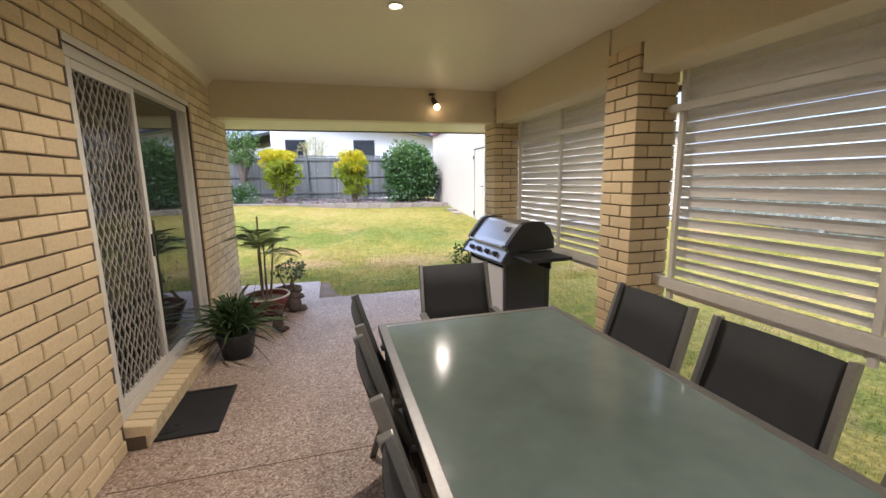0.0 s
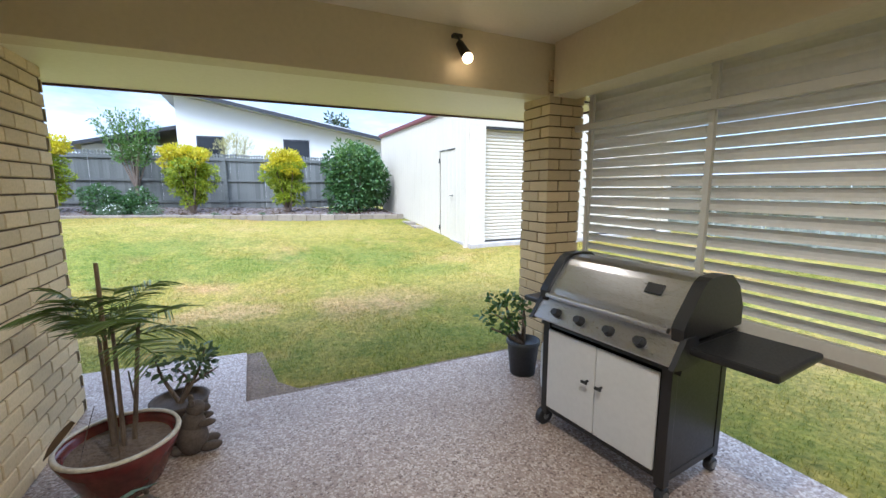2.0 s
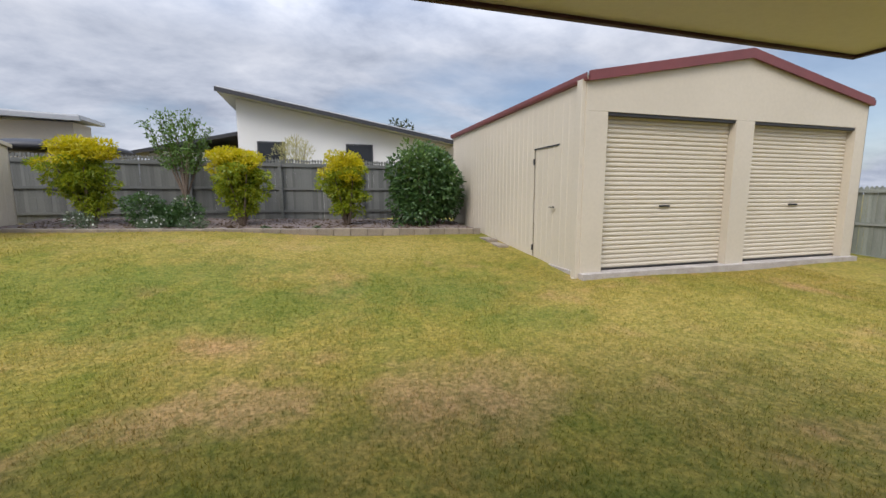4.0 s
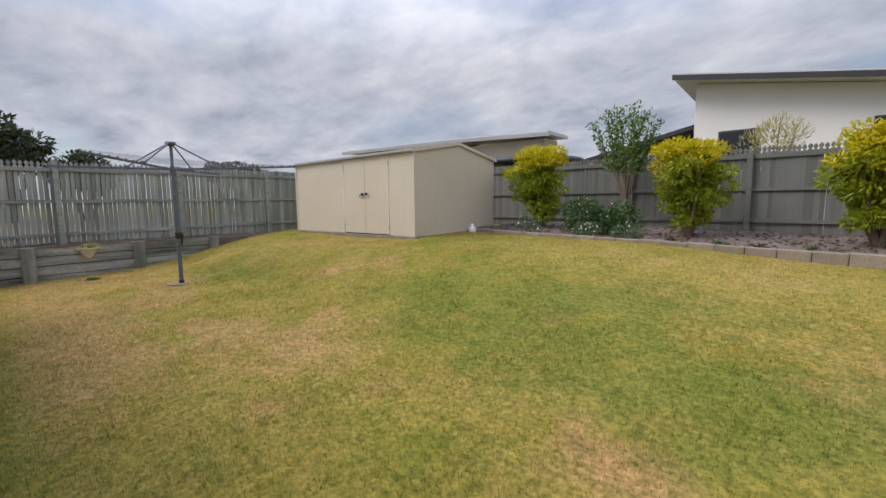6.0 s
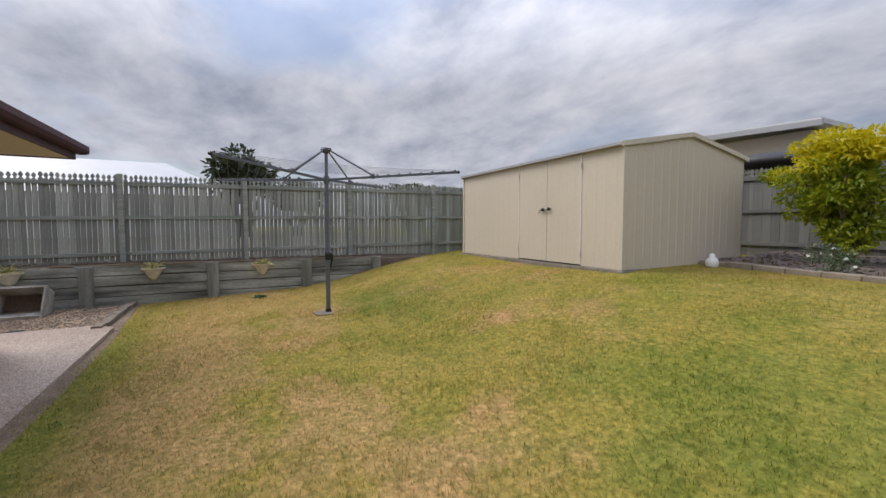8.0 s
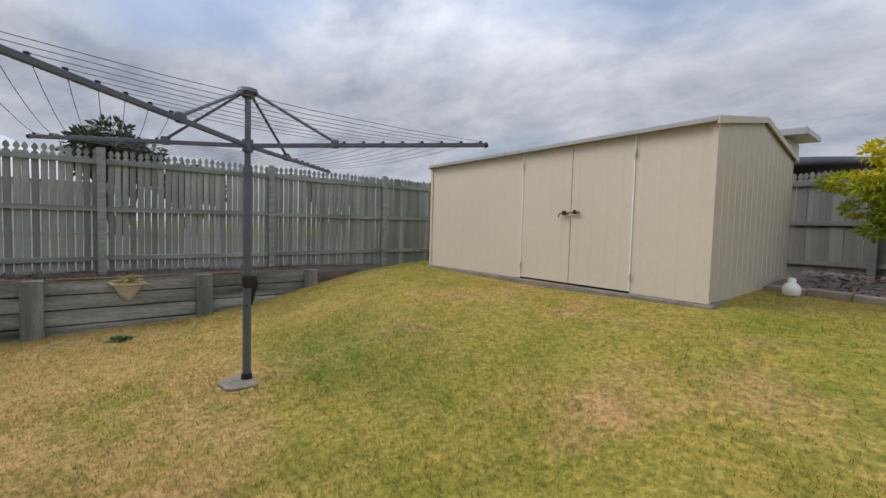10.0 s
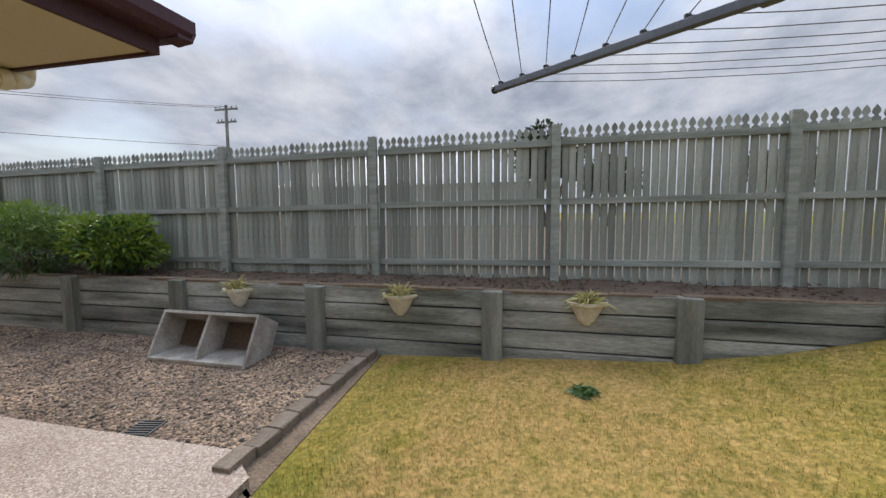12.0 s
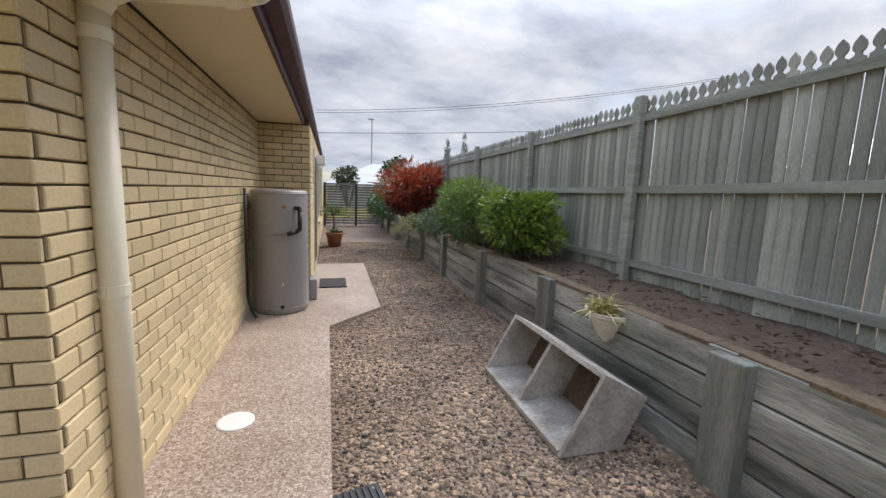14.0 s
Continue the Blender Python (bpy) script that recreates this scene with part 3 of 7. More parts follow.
WALL_TOP = 2.62
D0, D1, DZ0, DZ1 = 2.52, 4.38, 0.17, 2.2          # the sliding door's opening
LAB = "cream brick wall with raked mortar joints"
wall_patio = wall_core("wall_patio", [(-1.44, -4.6, -0.15, WALL_X, D0, WALL_TOP), (-1.44, D1, -0.15, WALL_X, REAR_P, WALL_TOP), (-1.44, D0, DZ1, WALL_X, D1, WALL_TOP), (-1.44, D0, -0.15, WALL_X - 0.01, D1, 0.085)], LAB)
wall_rear_east = wall_core("wall_rear_east", [(-3.0, REAR_P - 0.24, -0.15, -1.44, REAR_P, 2.4)], LAB)
wall_rear_west = wall_core("wall_rear_west", [(SIDE_X, REAR_W - 0.24, -0.15, -3.0, REAR_W, 2.4)], LAB)
wall_side = wall_core("wall_side", [(SIDE_X, RET_Y, -0.15, SIDE_X + 0.24, REAR_W - 0.24, 2.4), (RET_X, RET_Y - 0.24, -0.15, SIDE_X + 0.24, RET_Y, 2.4),
                                    (RET_X, -9.0, -0.15, RET_X + 0.24, RET_Y - 0.24, 2.4)], LAB)

# house interior closed off behind the door
bm = BM()
for b in ((-4.6, 1.5, -0.05, -1.46, 5.4, 0.0), (-4.6, 1.5, 2.45, -1.46, 5.4, 2.5), (-4.7, 1.5, 0, -4.6, 5.4, 2.45), (-4.6, 1.4, 0, -1.46, 1.5, 2.45), (-4.6, 5.4, 0, -1.46, 5.5, 2.45)):
    box(bm, *b)
tagged(part("wall_interior", bm, M_ROOM), "dim plain room behind the sliding door", "wall", kind="structure")


# ---- roof, ceiling, eaves ----
CEIL = 2.6
XE, YE = -9.15, 6.17          # outer lines of the house eaves
bm = BM()
box(bm, -1.5, -3.2, CEIL, 2.75, 5.2, CEIL + 0.05)
ceiling = tagged(part("ceiling", bm, M_CEIL), "smooth cream painted patio ceiling", "ceiling", kind="structure")
bm = BM()
prism(bm, [(0, 0), (0.075, 0), (0.06, -0.02), (0.02, -0.06), (0, -0.075)], "y", -3.2, 5.1)
bmesh.ops.transform(bm, matrix=Matrix.Translation((WALL_X, 0, CEIL)), verts=bm.verts)
tagged(part("trim_cornice", bm, M_CEIL), "cream cove cornice between wall and ceiling", "cornice", kind="structure")
bm = BM()
box(bm, -1.2, 5.1, 2.21, 2.5, 5.28, CEIL + 0.04, 0.004)
tagged(part("beam_front", bm, M_CREAM), "cream painted beam across the patio opening", "beam", kind="structure")
bm = BM()
box(bm, 2.12, -3.2, 2.2, 2.36, 2.49, CEIL + 0.04, 0.004)
box(bm, 2.12, 2.86, 2.2, 2.36, 5.06, CEIL + 0.04, 0.004)
box(bm, 2.135, 2.492, 2.412, 2.44, 2.858, CEIL + 0.04, 0.004)
tagged(part("beam_side", bm, M_CREAM), "cream painted beam over the louvre screens", "beam", kind="structure")
bm = BM()
box(bm, -1.2, 5.28, 2.215, 2.46, 6.22, 2.235)
box(bm, -3.0, REAR_P + 0.012, 2.215, -1.2, 6.22, 2.235)
box(bm, 2.362, -3.2, 2.25, 2.9, 5.28, 2.27)
box(bm, 2.46, 5.28, 2.215, 2.9, 6.22, 2.235)
tagged(part("eave_patio", bm, M_CEIL), "cream eave lining at the patio", "eave", kind="structure")
bm = BM()
box(bm, XE, REAR_W + 0.012, 2.335, -3.0, YE, 2.355)
box(bm, XE, RET_Y, 2.335, SIDE_X - 0.012, REAR_W + 0.012, 2.355)
box(bm, XE, -9.0, 2.335, RET_X + 0.1, RET_Y, 2.355)
tagged(part("eave_side", bm, M_CREAM), "cream eave lining along the house", "eave", kind="structure")


def gutter_prof():
    return [(0, 0), (0.09, 0.01), (0.115, 0.05), (0.115, 0.115), (0.10, 0.115), (0.10, 0.055), (0.08, 0.02), (0.0, 0.02)]


fascia = thing("fascia", "maroon painted fascia and gutter along the eaves", "gutter", kind="structure")
bm = BM()
box(bm, -3.0, 6.22, 2.2, 2.92, 6.245, 2.40, 0.002)
box(bm, 2.9, -3.2, 2.2, 2.925, 6.245, 2.40, 0.002)
part("fascia_board", bm, M_MAROON, fascia)
bm = prism(BM(), [(6.247 + u, 2.29 + v) for u, v in gutter_prof()], "x", -3.05, 2.95)
part("gutter", bm, M_MAROON, fascia)
bm = BM()
box(bm, XE, YE, 2.32, -3.0, YE + 0.025, 2.51, 0.002)
box(bm, XE - 0.025, -9.0, 2.32, XE, YE + 0.025, 2.51, 0.002)
part("fascia_board", bm, M_MAROON, fascia)
bm = BM()
prism(bm, [(YE + 0.027 + u, 2.40 + v) for u, v in gutter_prof()], "x", XE - 0.14, -3.0)
prism(bm, [(XE - 0.027 - u, 2.40 + v) for u, v in gutter_prof()], "y", -9.0, YE + 0.14)
part("gutter", bm, M_MAROON, fascia)

roof = thing("roof", "maroon tiled hip roof of the house", "roof", kind="structure")
bm = BM()
e0, e1, w0, w1 = XE - 0.05, 2.98, -14.0, 6.3
P = [bm.verts.new(p) for p in ((e0, w1, 2.5), (e1, w1, 2.5), (e1, w0, 2.5), (e0, w0, 2.5), (e0 + 6, w1 - 6, 4.9), (e1 - 6, w1 - 6, 4.9), (e1 - 6, w0 + 6, 4.9), (e0 + 6, w0 + 6, 4.9))]
for q in ((0, 1, 5, 4), (1, 2, 6, 5), (2, 3, 7, 6), (3, 0, 4, 7), (4, 5, 6, 7)):
    bm.faces.new([P[k] for k in q])
bmesh.ops.solidify(bm, geom=bm.faces[:], thickness=0.06)
part("tile_field", bm, M_ROOFTILE, roof)


# ---- pillars ----
def pillar(name, x0, y0, z1):
    core = wall_core(name, [(x0 + 0.012, y0 + 0.012, -0.02, x0 + 0.338, y0 + 0.338, z1)], "square cream brick patio pillar")
    n = 28
    me = {}
    for key, (l, w) in {"a": (0.23, 0.11), "b": (0.11, 0.23)}.items():
        b = BM()
        box(b, -l / 2, -w / 2, -0.038, l / 2, w / 2, 0.038, 0.0)
        bmesh.ops.bevel(b, geom=b.edges[:], offset=0.004, segments=1, affect="EDGES")
        me[key] = mesh_of("brick", b, M_BRICK)
    rng = random.Random(int(y0 * 10))
    for i in range(n):
        z = 0.043 + i * 0.086
        lay = [("a", 0.115, 0.055), ("b", 0.295, 0.115), ("a", 0.235, 0.295), ("b", 0.055, 0.235)] if i % 2 == 0 else [("b", 0.055, 0.115), ("a", 0.235, 0.055), ("b", 0.295, 0.235), ("a", 0.115, 0.295)]
        for key, u, v in lay:
            ob = new("brick", me[key])
            ob.parent = core
            ob.matrix_basis = pose(x0 + u + rng.uniform(-0.002, 0.002), y0 + v + rng.uniform(-0.002, 0.002), z, 0, 0, rng.uniform(-0.4, 0.4))
    return core


pillar("pillar_near", 2.1, 2.5, 2.405)
pillar("pillar_far", 2.1, 5.07, 2.40)


# ---- louvre screens ----
def louvre_screen(y0, y1, stiles, label):
    s = thing("louvre_screen", label, "louvre screen", (2.445, 0, 0), group="patio louvre screens")
    for y in stiles:
        b = BM()
        box(b, -0.055, y - 0.018, 0.60, -0.025, y + 0.018, 2.225, 0.003)
        part("stile", b, M_ALU, s)
    prof = [(-0.039, -0.014), (-0.022, 0.002), (0.0, 0.010), (0.022, 0.006), (0.039, -0.006), (0.022, 0.002), (0.0, 0.006), (-0.022, -0.002)]
    b = prism(BM(), prof, "y", y0 + 0.02, y1 - 0.02)
    blade = mesh_of("blade", b, M_LOUVRE)
    rng = random.Random(3)
    n = 22
    for k in range(n):
        ob = new("blade", blade)
        ob.parent = s
        ob.matrix_basis = pose(0.03, 0, 0.645 + k * 0.0745, 0, 62 + rng.uniform(-3.5, 3.5) + (7 if k > 17 else 0), 0)
    clip = BM()
    box(clip, -0.03, -0.012, -0.016, 0.012, 0.012, 0.016, 0.004)
    cm = mesh_of("blade_clip", clip, M_ALU)
    for y in stiles:
        for k in range(n):
            ob = new("blade_clip", cm)
            ob.parent = s
            ob.matrix_basis = pose(-0.005, y + 0.03, 0.645 + k * 0.0745)
    for z, h in ((0.725, 0.038), (1.965, 0.025)):
        b = BM()
        box(b, -0.095, y0, z - h, -0.057, y1, z + h, 0.004)
        part("rail", b, M_ALU, s)
    return s


louvre_screen(2.86, 5.06, (2.95, 3.97, 4.93), "cream aluminium louvre screen between brick pillars")
louvre_screen(-3.2, 2.49, (-2.4, -1.2, 0.0, 1.2, 2.4), "long cream aluminium louvre screen beside the table")


# ---- timber fences ----
def picket_points(w, h):
    """Outline of a paling with a turned, pointed head."""
    a = w / 2
    return [(-a, 0), (a, 0), (a, h - 0.125), (a * 0.42, h - 0.112), (a * 0.38, h - 0.100), (a * 0.80, h - 0.080), (a * 0.90, h - 0.060), (a * 0.68, h - 0.032), (0, h), (-a * 0.68, h - 0.032), (-a * 0.90, h - 0.060), (-a * 0.80, h - 0.080), (-a * 0.38, h - 0.100), (-a * 0.42, h - 0.112), (-a, h - 0.125)]


def paling_mesh(w, h, pointed, material=None):
    b = BM()
    if pointed:
        prism(b, picket_points(w, h), "y", -0.008, 0.008)
    else:
        box(b, -w / 2, -0.008, 0, w / 2, 0.008, h)
    return mesh_of("paling", b, material or M_PALING)


def fence(label, p0, p1, z0, z1, top_over, face, posts, near, pointed=True, rails=(0.22, 0.95, 1.68), pitch=0.088, slope=0.0, dark=False, post_over=0.02):
    """face: +1 or -1, the side of the line p0 > p1 on which rails and posts stand."""
    f = thing("paling_fence", label, "fence", group="timber paling fences")
    p0, p1 = Vector(p0), Vector(p1)
    d = p1 - p0
    ln = d.length
    ang = math.degrees(math.atan2(d.y, d.x))
    base = pose(p0.x, p0.y, 0, 0, 0, ang)
    rng = random.Random(int(ln * 10))
    H = z1 - z0
    kinds = [paling_mesh(w, H + top_over, pointed, M_PALING_DARK if dark else None) for w in ((0.077, 0.080, 0.083) if dark else (0.072, 0.075, 0.078))]
    V, F, n = [], [], 0
    u = 0.04
    while u < ln:
        zz = z0 + slope * u + rng.uniform(-0.015, 0.012)
        m = base @ pose(u, rng.uniform(-0.004, 0.004), zz, 0, rng.uniform(-0.22, 0.22), rng.uniform(-2, 2))
        me = rng.choice(kinds)
        if near(u):
            ob = new("paling", me)
            ob.parent = f
            ob.matrix_basis = m
        else:
            a, h = rng.choice((0.077, 0.080, 0.083)) / 2, H + top_over
            pts = [(-a, -0.008, 0), (a, -0.008, 0), (a, -0.008, h - 0.05), (0, -0.008, h), (-a, -0.008, h - 0.05), (-a, 0.008, 0), (a, 0.008, 0), (a, 0.008, h - 0.05), (0, 0.008, h), (-a, 0.008, h - 0.05)]
            V += [tuple(m @ Vector(p)) for p in pts]
            F += [tuple(k + n for k in q) for q in ((0, 1, 2, 4), (2, 3, 4, 4), (6, 5, 9, 7), (7, 9, 8, 8), (1, 6, 7, 2), (5, 0, 4, 9))]
            n += 10
        u += pitch + rng.uniform(-0.004, 0.004)
    if V:
        me = bpy.data.meshes.new("paling_row")
        me.from_pydata(V, [], [tuple(dict.fromkeys(q)) for q in F])
        me.materials.append(M_PALINGJ)
        ob = new("paling_row", me)
        ob.parent = f
        tagged(ob, kind="stuff")
    pm = BM()
    box(pm, -0.05, -0.035, -0.1, 0.05, 0.035, H + post_over, 0.005)
    pm = mesh_of("post", pm, M_RAIL_DARK if dark else M_RAIL)
    for u in posts:
        ob = new("post", pm)
        ob.parent = f
        ob.matrix_basis = base @ pose(u, face * 0.065, z0 + slope * u + rng.uniform(-0.03, 0.03), rng.uniform(-0.6, 0.6), rng.uniform(-0.6, 0.6), 0)
    ends = sorted(set([0.0] + list(posts) + [ln]))
    for a, b in zip(ends[:-1], ends[1:]):
        for r in rails:
            bm = BM()
            m = base @ Matrix.Translation(((a + b) / 2, 0, z0 + slope * (a + b) / 2 + r + rng.uniform(-0.008, 0.008))) @ Matrix.Rotation(-math.atan(slope) + rng.uniform(-0.004, 0.004), 4, "Y")
            hl = (b - a) / 2 - 0.045
            box(bm, -hl, face * 0.010, -0.036, hl, face * 0.046, 0.036, 0.003, m)
            part("rail", bm, M_RAIL_DARK if dark else M_RAIL, f)
    return f


SL = 0.012
left_posts = [18.0 + y for y in (-14.6, -12.3, -10.0, -7.7, -5.4, -3.1, -0.8, 1.47, 3.68, 6.0, 8.27, 10.65, 13.0, 15.3)]
fence("tall weathered grey-green timber paling fence with pointed heads", (-12.40, -18.0), (-12.5, 17.5), 0.255, 2.075, 0.12, -1, left_posts, lambda u: -4.0 < u - 18 < 12.5, rails=(0.335, 1.06, 1.745), slope=SL, post_over=0.125)
fence("dark timber paling fence behind the garden bed", (4.4, 17.45), (-12.5, 17.45), 0.80, 2.45, 0.10, 1, [0.6 + 2.3 * k for k in range(8)], lambda u: True, rails=(0.25, 0.90, 1.55), slope=0.004, pitch=0.078, dark=True)
fence("grey timber paling fence of the side boundary", (12.0, 17.45), (12.0, -14.0), -0.1, 1.6, 0.1, -1, [0.5 + 2.4 * k for k in range(13)], lambda u: False)


# ---- timber retaining wall and raised bed ----
def retaining_wall():
    w = thing("retaining_wall", "low weathered timber sleeper retaining wall with upright posts", "retaining wall", (-11.55, 0, 0))
    ys = [-12.9, -11.05, -9.2, -7.35, -5.5, -3.65, -1.83, 0.0, 1.96, 3.73, 5.62, 7.63, 9.45, 11.05]
    rng = random.Random(5)
    for k, y in enumerate(ys):
        b = BM()
        zb = float(lawn_z(np.array(-11.4), np.array(y))) if y > 6.4 else -0.1
        box(b, -0.06, y - 0.105, zb - 0.1, 0.085, y + 0.105, 0.708 + (0.0 if y < 9 else 0.02) + rng.uniform(-0.02, 0.01), 0.012)
        for e in range(3):
            box(b, 0.0855, y - 0.07 + 0.045 * e + rng.uniform(0, 0.02), zb - 0.1, 0.0865, y - 0.066 + 0.045 * e + rng.uniform(0, 0.02), 0.66)
        part("post", b, M_SPOST, w)
    for a, c in zip(ys[:-1], ys[1:]):
        for z0, z1 in ((-0.12, 0.112), (0.128, 0.312), (0.328, 0.502), (0.518, 0.70)):
            b = BM()
            box(b, -0.065, a + 0.004, z0, 0.0, c - 0.004, z1, 0.008, Matrix.Translation((rng.uniform(-0.008, 0.008), 0, 0)) @ Matrix.Translation((0, (a + c) / 2, 0)) @ Matrix.Rotation(rng.uniform(-0.006, 0.006), 4, "X") @ Matrix.Translation((0, -(a + c) / 2, 0)))
            part("sleeper", b, M_SLEEPER, w)
    for k in range(2):
        b = BM()
        box(b, -1.0, 11.05 + 0.02, 0.25 + 0.2 * k, -0.03, 11.12, 0.44 + 0.2 * k, 0.008)
        part("sleeper", b, M_SLEEPER, w)
    return w


retaining_wall()
bm = BM()
box(bm, -12.46, -14, 0.2, -11.62, 12.7, 0.655)
bmesh.ops.subdivide_edges(bm, edges=[e for e in bm.edges if abs(e.verts[0].co.y - e.verts[1].co.y) > 1], cuts=120)
bmesh.ops.subdivide_edges(bm, edges=[e for e in bm.edges if abs(e.verts[0].co.x - e.verts[1].co.x) > 0.5], cuts=6)
rg = random.Random(2)
for v in bm.verts:
    if v.co.z > 0.5:
        v.co.z += 0.05 * (noise.noise(v.co * 2.5)) + rg.uniform(-0.008, 0.008) + 0.05 * (-11.62 - v.co.x)
tagged(part("garden_bed_side", bm, M_MULCH, smooth=True), "raised bed of dark red-brown mulch along the fence", "garden bed", kind="structure")


def weed_mat():
    """Dark matting folded over the top sleeper, with soil along it."""
    rng = random.Random(31)
    b = BM()
    y = -4.0
    while y < 11.0:
        l = rng.uniform(0.25, 0.6)
        box(b, -11.66, y, 0.688, -11.548 + rng.uniform(-0.02, 0.012), min(y + l, 11.04), 0.708 + rng.uniform(0, 0.012), 0.004)
        y += l + 0.002
    tagged(part("weed_mat", b, M_SOIL), "dark soil-stained matting along the top of the retaining wall", "weed mat", kind="structure")


weed_mat()


# ---- rear garden bed ----
def bed_top(x):
    return 0.90 + (0.66 - 0.90) * (x + 6.1) / 10.35


bed = thing("bed_edging", "low edging wall of worn sandy concrete blocks", "edging")
rg = random.Random(8)
x = -6.05
while x < 4.2:
    l = 0.39 + rg.uniform(-0.01, 0.01)
    b = BM()
    box(b, 0, -0.09, -0.30, min(l - 0.008, 4.22 - x), 0.09, 0.0, 0.012)
    ob = part("block", b, M_BLOCK, bed)
    ob.matrix_basis = pose(x, 14.7 + rg.uniform(-0.008, 0.008) + 0.10 * (1 - (x + 6.05) / 10.2), bed_top(x) + rg.uniform(-0.008, 0.008), 0, 1.33, rg.uniform(-0.8, 0.8))
    x += l
gx, gy = np.meshgrid(np.linspace(-6.1, 4.24, 70), np.linspace(14.75, 17.6, 22))
gz = bed_top(gx) - 0.035 + 0.04 * (gy - 14.75) + 0.025 * np.sin(3.1 * gx + 2 * gy) * np.sin(2.3 * gy)
i = (np.arange(21)[:, None] * 70 + np.arange(69)[None]).ravel()
tagged(new("garden_bed_rear", raw_mesh("garden_bed_rear", np.c_[gx.ravel(), gy.ravel(), gz.ravel()], np.c_[i, i + 1, i + 71, i + 70], M_MULCHG, True)), "rear garden bed covered with grey-brown mulch", "garden bed", kind="structure")


# ---- ribbed steel sheets ----
def ribbed(bm, p0, p1, z0, ztop, pitch=0.19, depth=0.006, out=1):
    """Ribbed sheet from p0 to p1, from z0 up to ztop(u); out: side of the ribs."""
    p0, p1 = Vector((*p0, 0)), Vector((*p1, 0))
    d = (p1 - p0)
    ln = d.length
    d.normalize()
    nrm = Vector((d.y, -d.x, 0)) * out
    us = [(0.0, 0.0)]
    u = 0.06
    while u + 0.06 < ln:
        us += [(u, 0.0), (u + 0.012, depth), (u + 0.040, depth), (u + 0.052, 0.0)]
        u += pitch
    us.append((ln, 0.0))
    rows = []
    for u, h in us:
        q, w = p0 + d * u + nrm * h, p0 + d * u - nrm * 0.012
        rows.append([bm.verts.new((q.x, q.y, z0)), bm.verts.new((q.x, q.y, ztop(u))), bm.verts.new((w.x, w.y, ztop(u))), bm.verts.new((w.x, w.y, z0))])
    for A, B in zip(rows[:-1], rows[1:]):
        for k in range(4):
            j = (k + 1) % 4
            bm.faces.new((A[k], B[k], B[j], A[j]))
    bm.faces.new(rows[0])
    bm.faces.new(list(reversed(rows[-1])))
    return bm


